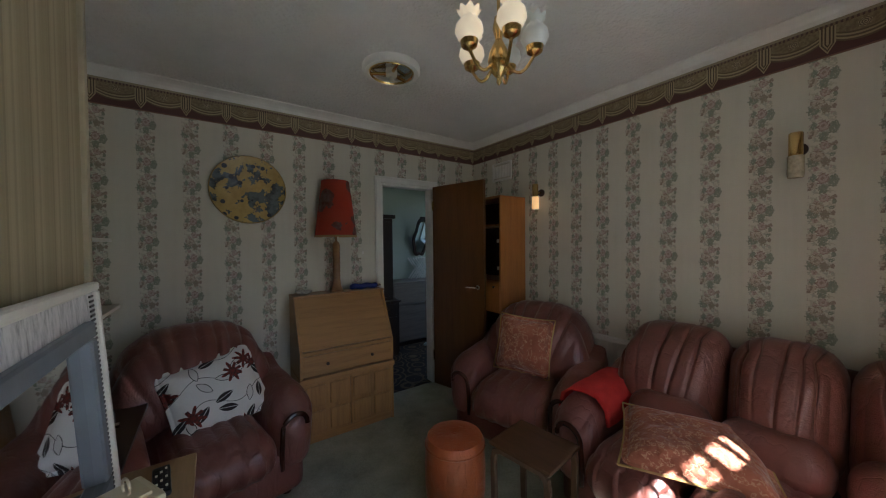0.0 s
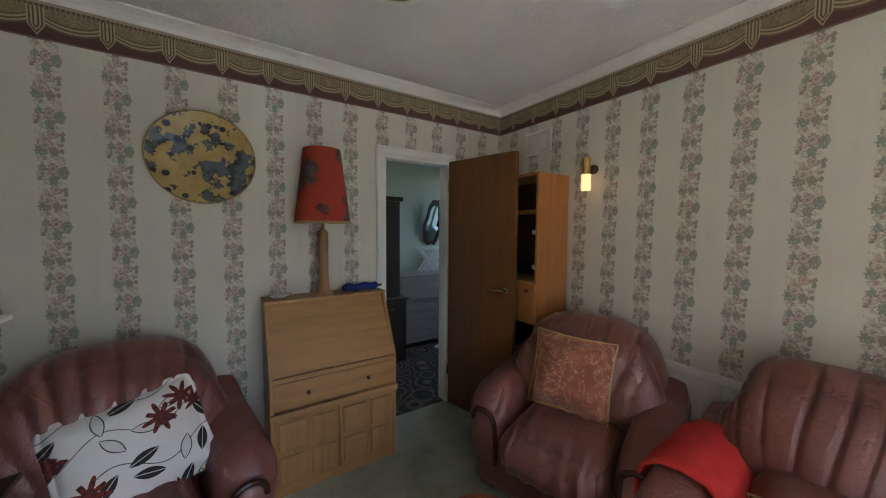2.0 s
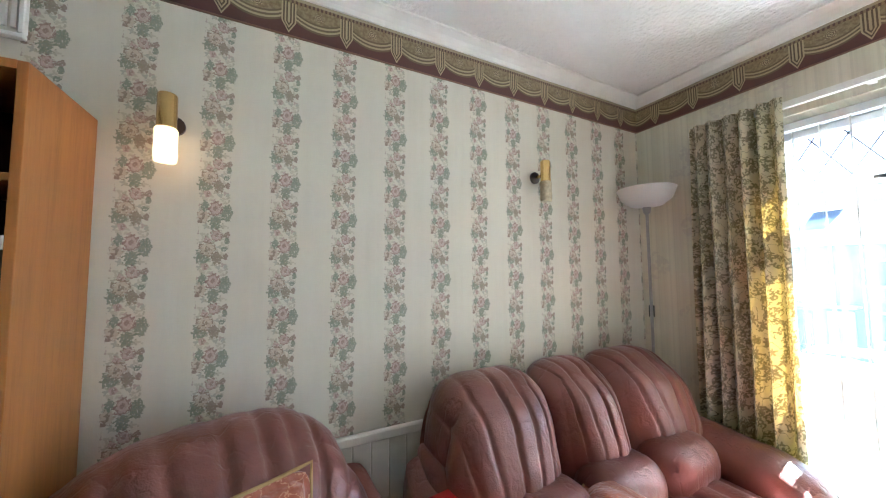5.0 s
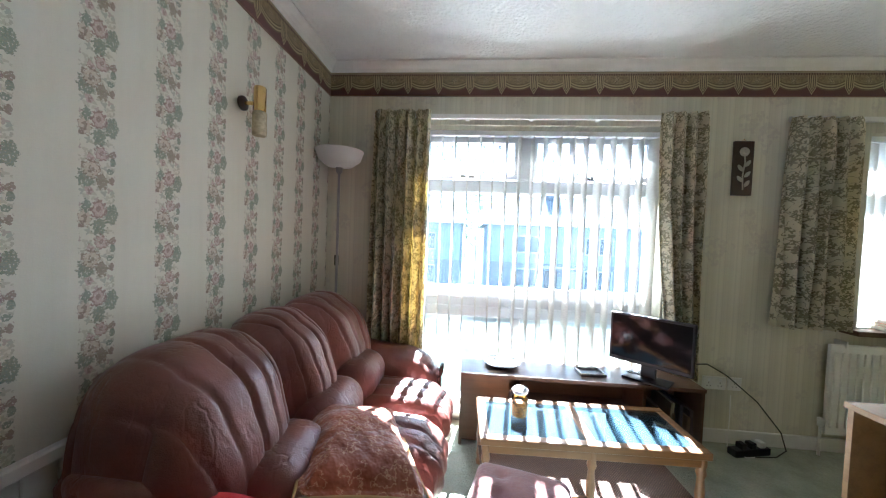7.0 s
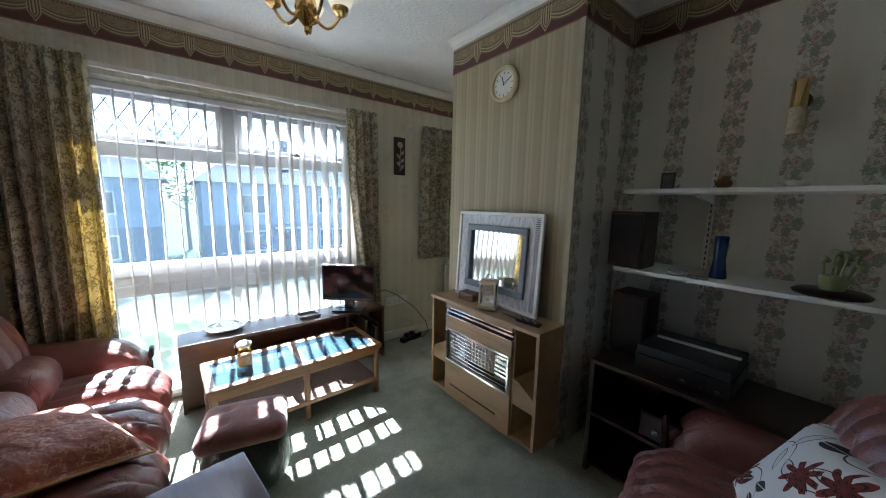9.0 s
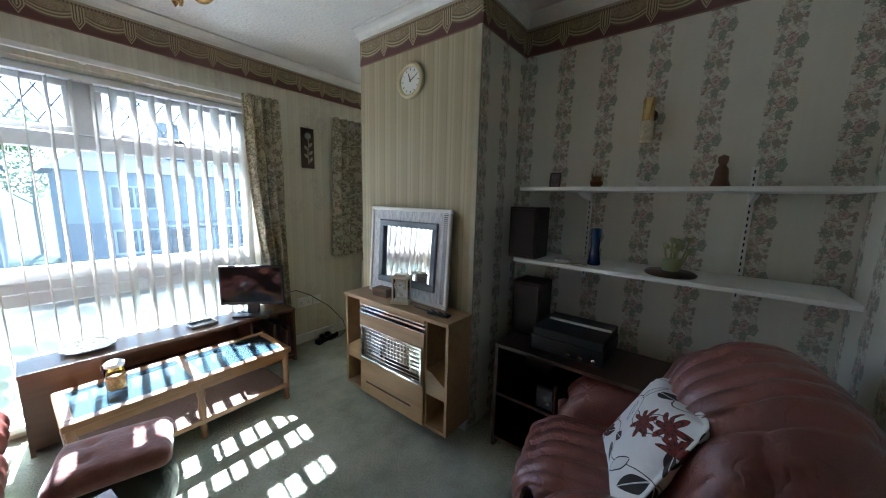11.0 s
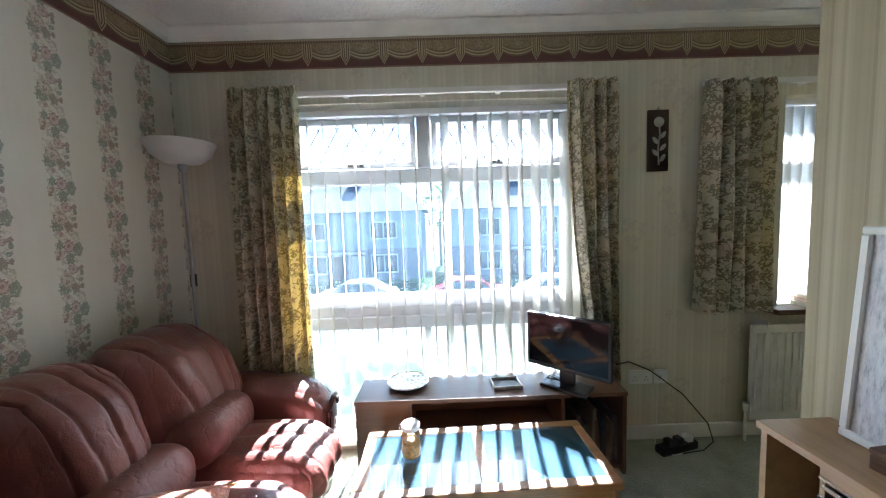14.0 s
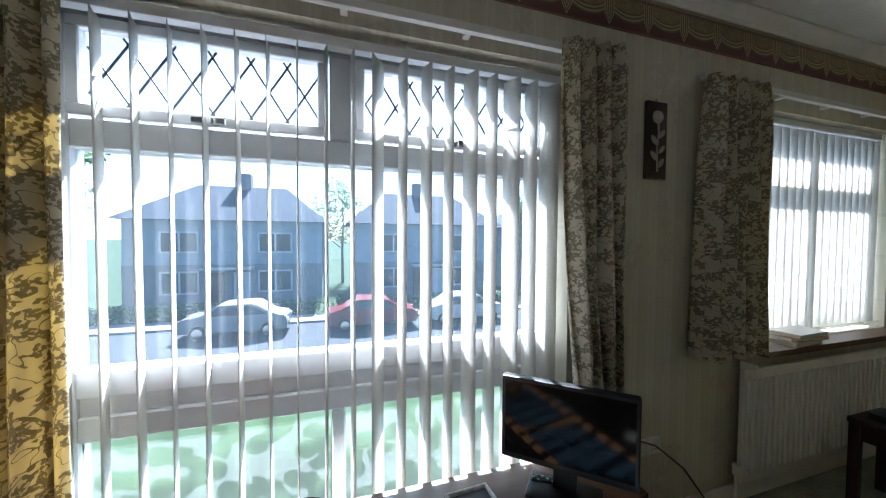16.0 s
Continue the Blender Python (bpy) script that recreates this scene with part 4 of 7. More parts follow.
def poppy():
    """White cotton printed with dark leaves, red flowers and curling stems."""
    k = Mat("flower_print_cotton", 0.85)
    x, y, z = k.split(k.pos(True))
    q = k.join(x, y, 0.0)
    m1, k1, r1 = sprigs(k, q, 9.5, 8.0, 0.062)
    cell = k.voronoi(k.join(k.op("ADD", x, 0.37), k.op("ADD", y, 0.21), 0.0), 9.5, "F1", "2D")
    px, py, _ = k.split(cell["Position"])
    pick, turn, _ = k.split(cell["Color"])
    dx, dy = k.op("SUBTRACT", k.op("ADD", x, 0.37), px), k.op("SUBTRACT", k.op("ADD", y, 0.21), py)
    co, si = k.op("COSINE", k.op("MULTIPLY", turn, 6.283)), k.op("SINE", k.op("MULTIPLY", turn, 6.283))
    la = k.op("DIVIDE", k.op("ADD", k.op("MULTIPLY", dx, co), k.op("MULTIPLY", dy, si)), 0.048)
    lb = k.op("DIVIDE", k.op("SUBTRACT", k.op("MULTIPLY", dy, co), k.op("MULTIPLY", dx, si)), 0.019)
    leafm = k.op("LESS_THAN", k.op("ADD", k.op("ABSOLUTE", lb), k.op("POWER", la, 2.0)), 1.0)
    hollow = k.op("MULTIPLY", k.op("GREATER_THAN", pick, 0.68), k.op("LESS_THAN", k.op("ADD", k.op("ABSOLUTE", lb), k.op("POWER", la, 2.0)), 0.82))
    vein = k.op("LESS_THAN", k.op("ABSOLUTE", lb), 0.07)
    wave = k.op("ADD", y, k.op("MULTIPLY", k.op("SINE", k.op("MULTIPLY", x, 21.0)), 0.035))
    stem = k.op("LESS_THAN", k.op("ABSOLUTE", k.op("SUBTRACT", k.op("FRACT", k.op("DIVIDE", wave, 0.13)), 0.5)), 0.014)
    c = k.mix(stem, (0.78, 0.76, 0.73), (0.10, 0.09, 0.09))
    c = k.mix(leafm, c, k.mix(k.op("MAXIMUM", hollow, vein), (0.028, 0.022, 0.022), (0.70, 0.68, 0.65)))
    red = k.mix(k.op("LESS_THAN", k.op("SINE", k.op("MULTIPLY", r1, 16.0)), -0.55), (0.19, 0.028, 0.018), (0.03, 0.015, 0.012))
    c = k.mix(k.op("MULTIPLY", m1, k.op("GREATER_THAN", k1, 0.60)), c, red)
    k.color(c)
    k.bump(k.noise(k.pos(True), 10.0, 3), 0.5, 0.02)
    return k.m


GOLD = plain("gold_braid", (0.42, 0.28, 0.10), 0.6)
RUST = chenille()
cushion(pose(-0.50, 2.25, 0.66, 74, 2, -70), 0.43, 0.42, 0.15, RUST, GOLD, "rust velvet cushion with gold piping on the armchair")
cushion(pose(-0.66, 1.14, 0.50, 14, 0, -66), 0.56, 0.42, 0.17, RUST, GOLD, "large rust velvet cushion lying on the sofa")
cushion(pose(-2.39, 2.83, 0.595, 60, -10, 16), 0.48, 0.43, 0.15, poppy(), None, "white cushion printed with red flowers and leaves")

# ---- bureau, lamp, plate ----


def bureau():
    t = thing("bureau", pose(-1.552, LEN - 0.022, 0), "light oak bureau with a sloping fall front", "bureau")
    w, d = 0.357, 0.35
    for s in (-1, 1):
        out = [(0.0, 0.0), (d, 0.0), (d, 0.66), (0.17, 1.025), (0.0, 1.025)]
        bm = prism([(-y, z) for y, z in out], s * w, s * (w - 0.018))
        part("side_panel", spin(bm, 0, 0, 90), OAK_UP, t)
    part("top", box(-w - 0.004, w + 0.004, -0.18, 0.0, 1.025, 1.04, 0.003), OAK, t)
    part("back", box(-w + 0.018, w - 0.018, -0.012, 0.0, 0.02, 1.02), OAK_UP, t)
    fall = box(-w + 0.018, w - 0.018, -0.01, 0.008, 0.0, math.hypot(0.21, 0.36), 0.003)
    part("fall_front", spin(fall, -math.degrees(math.atan2(0.21, 0.36)), 0, 0, (0, -d + 0.006, 0.665)), OAK, t)
    part("rail", box(-w, w, -d - 0.004, -0.02, 0.635, 0.66, 0.003), OAK, t)
    drawer = part("drawer", box(-w + 0.018, w - 0.018, -d - 0.002, -d + 0.016, 0.485, 0.63, 0.003), OAK, t)
    for s in (-1, 1):
        part("knob", spin(lathe([(0.006, 0), (0.006, 0.008), (0.012, 0.014), (0.010, 0.022), (0.0, 0.024)], 14), 90, 0, 0, (s * 0.17, -d - 0.002, 0.56)), DARKWOOD, drawer, "dark round knob", True)
    part("rail", box(-w - 0.005, w + 0.005, -d - 0.016, -0.02, 0.435, 0.475, 0.006), OAK, t)
    for s in (-1, 1):
        x0, x1 = (-w + 0.02, -0.004) if s < 0 else (0.004, w - 0.02)
        door = part("door", box(x0, x1, -d + 0.004, -d + 0.020, 0.06, 0.43, 0.002), OAK_UP, t)
        xm, zm = (x0 + x1) / 2, 0.245
        for a, b in ((x0, xm), (xm, x1)):
            for c, e in ((0.06, zm), (zm, 0.43)):
                part("panel", box(a + 0.016, b - 0.016, -d - 0.012, -d + 0.004, c + 0.016, e - 0.016, 0.010), OAK_UP, door)
    part("plinth", box(-w + 0.004, w - 0.004, -d + 0.012, -0.01, 0.0, 0.055), OAK, t)


bureau()

# ---- fittings on walls and ceiling ----
LITSHADE = emitter("lit_glass", (1.0, 0.60, 0.24), 0.085)
AMBER = plain("amber_glass", (0.58, 0.50, 0.34), 0.15, vary=0.2, scale=60)


def wall_light(x, y, z, face, lit):
    """face: the way from the wall, +1 or -1 along x."""
    t = thing("wall_light", pose(x, y, z, 0, 0, 0 if face > 0 else 180), ("lit" if lit else "unlit") + " brass wall light with an amber glass shade", "wall light", "wall lights")
    part("backplate", spin(lathe([(0.032, 0), (0.032, 0.010), (0.02, 0.016), (0.0, 0.017)], 20), 0, 90, 0, (0, 0, 0.10)), DARKWOOD, t, smooth=True)
    part("arm", tube([(0.012, 0, 0.10), (0.045, 0, 0.10), (0.085, 0, 0.10)], 0.008, 8), BRASS, t, smooth=True)
    part("cup", spin(lathe([(0.024, 0.0), (0.026, 0.0), (0.026, 0.11), (0.023, 0.115), (0.0, 0.115)], 20), at=(0.085, 0, 0.055)), BRASS, t, smooth=True)
    part("glass_shade", spin(lathe([(0.0, -0.10), (0.028, -0.10), (0.031, -0.08), (0.029, -0.04), (0.030, 0.0), (0.026, 0.006), (0.0, 0.006)], 20), at=(0.085, 0, 0.055)), LITSHADE if lit else AMBER, t,
         "glowing amber glass" if lit else "", True)


wall_light(0.0, 2.474, 1.755, -1, True)
wall_light(0.0, 0.91, 1.765, -1, False)
wall_light(ALCOVE_X, 2.62, 1.74, 1, False)


def vent():
    t = thing("wall_vent", pose(-0.001, 2.95, 2.13), "white plastic wall vent with upright slots", "vent")
    part("frame", boxes([(-0.02, 0, -0.13, 0.13, -0.09, -0.075), (-0.02, 0, -0.13, 0.13, 0.075, 0.09), (-0.02, 0, -0.13, -0.115, -0.075, 0.075), (-0.02, 0, 0.115, 0.13, -0.075, 0.075)], 0.003), WHITE, t)
    part("backing", box(-0.006, 0, -0.115, 0.115, -0.075, 0.075), CREAM, t)
    for i in range(11):
        y = -0.105 + i * 0.021
        part("slat", box(-0.015, -0.006, y - 0.006, y + 0.006, -0.06, 0.06, 0.002), WHITE, t)


vent()


def chandelier():
    t = thing("chandelier", pose(-1.515, 1.459, 2.62), "brass five arm chandelier with frilled glass shades", "chandelier")
    part("ceiling_cup", lathe([(0.055, -0.117), (0.055, -0.128), (0.03, -0.150), (0.012, -0.16)], 20), BRASS, t, smooth=True)
    part("stem", lathe([(0.006, -0.13), (0.006, -0.36), (0.016, -0.37), (0.022, -0.41), (0.012, -0.45), (0.022, -0.47), (0.036, -0.50), (0.040, -0.53), (0.026, -0.57), (0.008, -0.59), (0.010, -0.605), (0.0, -0.62)], 20), BRASS, t, smooth=True)
    shade = emitter("frosted_lamp_glass", (1.0, 0.84, 0.58), 0.045)
    dim = plain("frosted_glass", (0.62, 0.66, 0.66), 0.3, vary=0.06)
    for i in range(5):
        a = 2 * math.pi * i / 5 + 0.5
        c, s = math.cos(a), math.sin(a)
        pts = []
        for k in range(15):
            f = k / 14
            r = 0.03 + 0.098 * f
            z = -0.545 - 0.045 * math.sin(math.pi * f) + 0.030 * f
            pts.append((r * c, r * s, z))
        arm = part("arm", tube(pts, 0.006, 8), BRASS, t, smooth=True)
        at = (0.128 * c, 0.128 * s, pts[-1][2])
        part("cup", spin(lathe([(0.010, -0.005), (0.028, 0.008), (0.032, 0.026), (0.026, 0.03)], 16), at=at), BRASS, arm, "brass shade holder", True)
        bm = bmesh.new()
        seg = 32
        prof = [(0.024, 0.026), (0.040, 0.036), (0.050, 0.058), (0.046, 0.080), (0.032, 0.096), (0.027, 0.106), (0.034, 0.120), (0.041, 0.130)]
        rings = []
        for n, (r, z) in enumerate(prof):
            fr = 0.10 * (n / 7) ** 3
            rings.append([bm.verts.new((r * (1 + fr * math.sin(8 * 2 * math.pi * k / seg)) * math.cos(2 * math.pi * k / seg), r * (1 + fr * math.sin(8 * 2 * math.pi * k / seg)) * math.sin(2 * math.pi * k / seg),
                                        z + 0.006 * (n / 7) ** 3 * math.sin(8 * 2 * math.pi * k / seg))) for k in range(seg)])
        for p, q in zip(rings, rings[1:]):
            for k in range(seg):
                bm.faces.new((p[k], p[(k + 1) % seg], q[(k + 1) % seg], q[k]))
        part("shade", spin(bm, at=at), shade if i in (1, 2, 3) else dim, arm, "frilled frosted glass shade", True)


chandelier()


def ceiling_fitting():
    t = thing("ceiling_light", pose(-1.470, 2.430, CEILING), "round brass and white ceiling fitting without a shade", "ceiling light")
    part("ring", lathe([(0.175, 0.0), (0.175, -0.025), (0.165, -0.04), (0.14, -0.04), (0.136, -0.02), (0.136, 0.0)], 40), WHITE, t, smooth=True)
    part("pan", lathe([(0.0, -0.004), (0.136, -0.004), (0.136, -0.012), (0.0, -0.012)], 40), CHROME, t, "shiny metal pan")
    part("brass_rim", lathe([(0.137, -0.030), (0.130, -0.042), (0.124, -0.030)], 40), BRASS, t, smooth=True)
    for i in range(3):
        a = 2 * math.pi * i / 3 + 0.4
        part("arm", tube([(0.02 * math.cos(a), 0.02 * math.sin(a), -0.035), (0.13 * math.cos(a), 0.13 * math.sin(a), -0.03)], 0.010, 8), BRASS, t, smooth=True)
    part("lamp_holder", lathe([(0.034, -0.01), (0.034, -0.05), (0.018, -0.06), (0.016, -0.085), (0.0, -0.088)], 18), CREAM, t, smooth=True)


ceiling_fitting()

# panelling under the dado rail on the long wall
dado = thing("dado_panel", pose(0, 0, 0), "white tongue and groove panel below a dado rail", "panelling", kind="structure")
part("rail", boxes([(-0.028, 0.0, 0.02, 2.66, 0.688, 0.728)], 0.006), WHITE, dado)
board = box(-0.012, -0.002, 0.0, 0.072, 0.09, 0.688, 0.003, seg=1)
bme = bpy.data.meshes.new("board")
board.to_mesh(bme)
board.free()
bme.materials.append(WHITE)
for i in range(35):
    ob = new("board", bme)
    ob.parent = dado
    ob.location = (0, 0.03 + i * 0.074, 0)


def bookcase():
    t = thing("bookcase", pose(-0.004, 2.66, 0), "tall orange pine cabinet with open shelves behind the door", "bookcase")
    w, d, h = 0.70, 0.32, 1.838
    for y in (0.0, w - 0.018):
        part("side_panel", box(-d, 0, y, y + 0.018, 0, h, 0.002), PINEWOOD, t)
    part("top", box(-d, 0, 0.018, w - 0.018, h - 0.02, h), PINEWOOD, t)
    part("back", box(-0.012, -0.004, 0.018, w - 0.018, 0.02, h - 0.02), DARKWOOD, t)
    for z in (0.04, 0.45, 0.80, 1.07, 1.57):
        part("shelf", box(-d + 0.01, -0.012, 0.018, w - 0.018, z, z + 0.018, 0.002), PINEWOOD, t)
    door = part("door", box(-d - 0.016, -d, 0.004, w - 0.004, 0.80, 1.08, 0.002), PINEWOOD, t)
    part("knob", spin(lathe([(0.006, 0), (0.006, 0.012), (0.012, 0.02), (0.0, 0.026)], 12), 0, -90, 0, (-d - 0.016, 0.06, 1.03)), DARKWOOD, door, smooth=True)
    for z in (1.18, 1.42):
        part("catch", box(-d - 0.002, -d + 0.012, 0.018, 0.045, z, z + 0.03, 0.002), CREAM, t)


bookcase()

# ---- on the bureau and the wall above ----


def red_lamp():
    t = thing("table_lamp", pose(-1.575, LEN - 0.145, 1.04), "turned wooden lamp with a red flowered shade", "lamp")
    prof = [(0.055, 0), (0.055, 0.012), (0.046, 0.02), (0.034, 0.05), (0.030, 0.10)]
    for i in range(7):
        z = 0.12 + i * 0.035
        prof += [(0.028, z), (0.031, z + 0.010), (0.028, z + 0.020)]
    prof += [(0.030, 0.38), (0.020, 0.40), (0.008, 0.41), (0.008, 0.46)]
    part("stand", lathe(prof, 20), wood("turned_oak", (0.28, 0.14, 0.05), 0.35, 2), t, smooth=True)
    k = Mat("red_flower_shade", 0.75)
    p = k.pos(True)
    v = k.voronoi(p, 7.0)
    n = k.noise(p, 26.0, 3)
    m = k.op("LESS_THAN", k.op("ADD", v["Distance"], k.op("MULTIPLY", n, 0.35)), 0.62)
    c = k.mix(m, k.ramp(k.noise(p, 4.0, 3), [(0.3, (0.46, 0.050, 0.025)), (0.7, (0.58, 0.075, 0.035))]), k.ramp(n, [(0.35, (0.05, 0.035, 0.03)), (0.65, (0.14, 0.15, 0.13))]))
    k.color(c)
    k.thin((0.7, 0.10, 0.04), 0.25)
    shade = part("shade", lathe([(0.162, 0.445), (0.106, 0.885), (0.103, 0.885), (0.159, 0.447)], 40), k.m, t, "red shade with dark flowers", True)
    part("trim", lathe([(0.164, 0.440), (0.164, 0.455), (0.161, 0.455), (0.161, 0.440)], 40), GOLD, shade, smooth=True)


red_lamp()


def wall_plate():
    t = thing("wall_plate", pose(-2.165, LEN - 0.003, 1.826, 90, 0, 0), "large yellow plate painted with blue flowers", "plate")
    k = Mat("painted_plate", 0.3)
    p = k.pos(True)
    n = k.noise(p, 9.0, 5, 0.65)
    n2 = k.noise(p, 16.0, 4, 0.6)
    v = k.voronoi(p, 13.0)
    c = k.ramp(n2, [(0.3, (0.40, 0.27, 0.08)), (0.7, (0.55, 0.40, 0.14))])
    c = k.mix(k.op("GREATER_THAN", k.op("ADD", n, k.op("MULTIPLY", k.noise(p, 55.0, 2), 0.12)), 0.585), c, k.ramp(n2, [(0.4, (0.022, 0.03, 0.035)), (0.6, (0.12, 0.15, 0.165))]))
    c = k.mix(k.op("LESS_THAN", v["Distance"], 0.22), c, (0.03, 0.035, 0.05))
    k.color(c)
    part("dish", lathe([(0.000, 0.004), (0.161, 0.004), (0.203, 0.018), (0.238, 0.030), (0.242, 0.034), (0.238, 0.038), (0.203, 0.026), (0.161, 0.012), (0.000, 0.012)], 56), k.m, t, smooth=True)
    part("rim", lathe([(0.242, 0.030), (0.246, 0.034), (0.242, 0.040), (0.238, 0.036)], 56), plain("ochre_rim", (0.36, 0.25, 0.08), 0.35), t, smooth=True)


wall_plate()
bag = thing("umbrella_case", pose(-1.33, LEN - 0.10, 1.04, 0, 0, 4), "blue nylon umbrella case lying on the bureau", "umbrella")
part("case", spin(rbox(0.25, 0.06, 0.045, 0.022, (20, 6, 6), lambda c, p: p + Vector((0, 0.004 * math.sin(9 * c.x), 0.004 * math.sin(7 * c.x)))), at=(0, 0, 0.023)), plain("blue_nylon", (0.010, 0.035, 0.22), 0.5), bag, smooth=True, angle=None)
part("tip", spin(lathe([(0.012, 0), (0.010, 0.03), (0.0, 0.034)], 12), 0, 90, 0, (0.125, 0, 0.022)), CHROME, bag, smooth=True)
dish = thing("glass_dish", pose(-1.82, LEN - 0.11, 1.04), "small cut glass dish on the bureau", "dish")
CUT = plain("cut_glass", (0.62, 0.60, 0.55), 0.08, vary=0.3, scale=70)
part("bowl", lathe([(0.03, 0), (0.055, 0.012), (0.062, 0.024), (0.058, 0.024), (0.03, 0.008), (0.0, 0.006)], 24), CUT, dish, smooth=True)
sw = thing("light_switch", pose(-1.30, LEN - 0.001, 1.345), "white plastic light switch on the wall", "switch")
part("plate", box(-0.043, 0.043, -0.008, 0, -0.043, 0.043, 0.002), CREAM, sw)
part("rocker", box(-0.006, 0.006, -0.013, -0.008, -0.012, 0.012, 0.001), WHITE, sw)

# ---- small seats and tables ----
pf = thing("pouffe", pose(-1.31, 2.03, 0), "round orange vinyl pouffe with a buttoned top", "pouffe")
VINYL = leather("orange_vinyl", (0.42, 0.10, 0.03))
part("body", lathe([(0.14, 0.0), (0.158, 0.015), (0.166, 0.10), (0.168, 0.22), (0.160, 0.32)], 40), VINYL, pf, smooth=True)
part("top", lathe([(0.161, 0.318), (0.163, 0.335), (0.150, 0.362), (0.10, 0.378), (0.03, 0.374), (0.0, 0.366)], 40), VINYL, pf, smooth=True)
part("piping", lathe([(0.163, 0.314), (0.168, 0.319), (0.163, 0.325), (0.158, 0.319)], 40), VINYL, pf, smooth=True)
part("button", spin(lathe([(0.014, 0), (0.010, 0.006), (0, 0.008)], 12), at=(0, 0, 0.364)), VINYL, pf, smooth=True)


def nest_table():
    t = thing("side_table", pose(-1.10, 1.655, 0, 0, 0, 8), "small teak nesting side table with bent legs", "side table")
    part("tabletop", box(-0.145, 0.145, -0.17, 0.17, 0.405, 0.425, 0.006), wood("polished_teak", (0.105, 0.052, 0.026), 0.16, 1), t)
    for s in (-1, 1):
        pts = [(s * 0.128, -0.145, 0.0), (s * 0.128, -0.15, 0.33), (s * 0.128, -0.142, 0.375), (s * 0.128, -0.11, 0.395), (s * 0.128, 0.11, 0.395), (s * 0.128, 0.142, 0.375), (s * 0.128, 0.15, 0.33), (s * 0.128, 0.145, 0.0)]
        leg = bmesh.new()
        for a, b in zip(pts, pts[1:]):
            d = Vector(b) - Vector(a)
            seg = box(-0.012, 0.012, -0.015, 0.015, 0, d.length + 0.006, 0.003, seg=1)
            shift(seg, Matrix.Translation(a) @ d.to_track_quat("Z", "X").to_matrix().to_4x4() @ pose(0, 0, 0, 0, 0, 90))
            me = bpy.data.meshes.new("tmp")
            seg.to_mesh(me)
            seg.free()
            leg.from_mesh(me)
            bpy.data.meshes.remove(me)
        part("leg_frame", leg, MIDWOOD, t)
    part("rail", box(-0.116, 0.116, 0.12, 0.135, 0.36, 0.40, 0.002), MIDWOOD, t)


nest_table()


def tufted_stool():
    t = thing("footstool", pose(-1.265, 1.14, 0, 0, 0, -14), "green footstool with a tufted pink velvet top", "footstool")
    green = leather("green_vinyl", (0.030, 0.050, 0.030))
    part("body", spin(rbox(0.37, 0.30, 0.30, 0.13, (20, 16, 8)), at=(0, 0, 0.152)), green, t, smooth=True, angle=None)
    k = Mat("pink_velvet", 0.85)
    p = k.pos(True)
    k.color(k.ramp(k.noise(p, 9.0, 4), [(0.3, (0.17, 0.065, 0.05)), (0.7, (0.30, 0.13, 0.105))]))
    k.b.inputs["Sheen Weight"].default_value = 0.5
    k.bump(k.noise(p, 60.0, 3), 0.5, 0.006)

    def tuft(c, q):
        q = q.copy()
        if c.z > 0:
            q.z += 0.02 * (1 - c.x ** 2) * (1 - c.y ** 2)
            for bx in (-0.4, 0.4):
                for by in (-0.35, 0.35):
                    q.z -= 0.016 * math.exp(-((c.x - bx) ** 2 + (c.y - by) ** 2) / 0.02)
        return q
    part("cushion_top", spin(rbox(0.365, 0.295, 0.085, 0.042, (30, 26, 6), tuft), at=(0, 0, 0.335)), k.m, t, "faded pink tufted velvet", True, None)
    for bx in (-0.4, 0.4):
        for by in (-0.35, 0.35):
            part("button", spin(lathe([(0.010, 0), (0.007, 0.006), (0, 0.007)], 10), at=(bx * 0.183, by * 0.148, 0.370)), k.m, t, smooth=True)


tufted_stool()


def turned_leg(h):
    return lathe([(0.018, 0), (0.020, 0.02), (0.014, 0.035), (0.019, 0.06), (0.016, 0.10), (0.021, h * 0.5), (0.015, h * 0.72), (0.022, h * 0.78), (0.018, h * 0.86), (0.022, h * 0.9), (0.022, h)], 14)


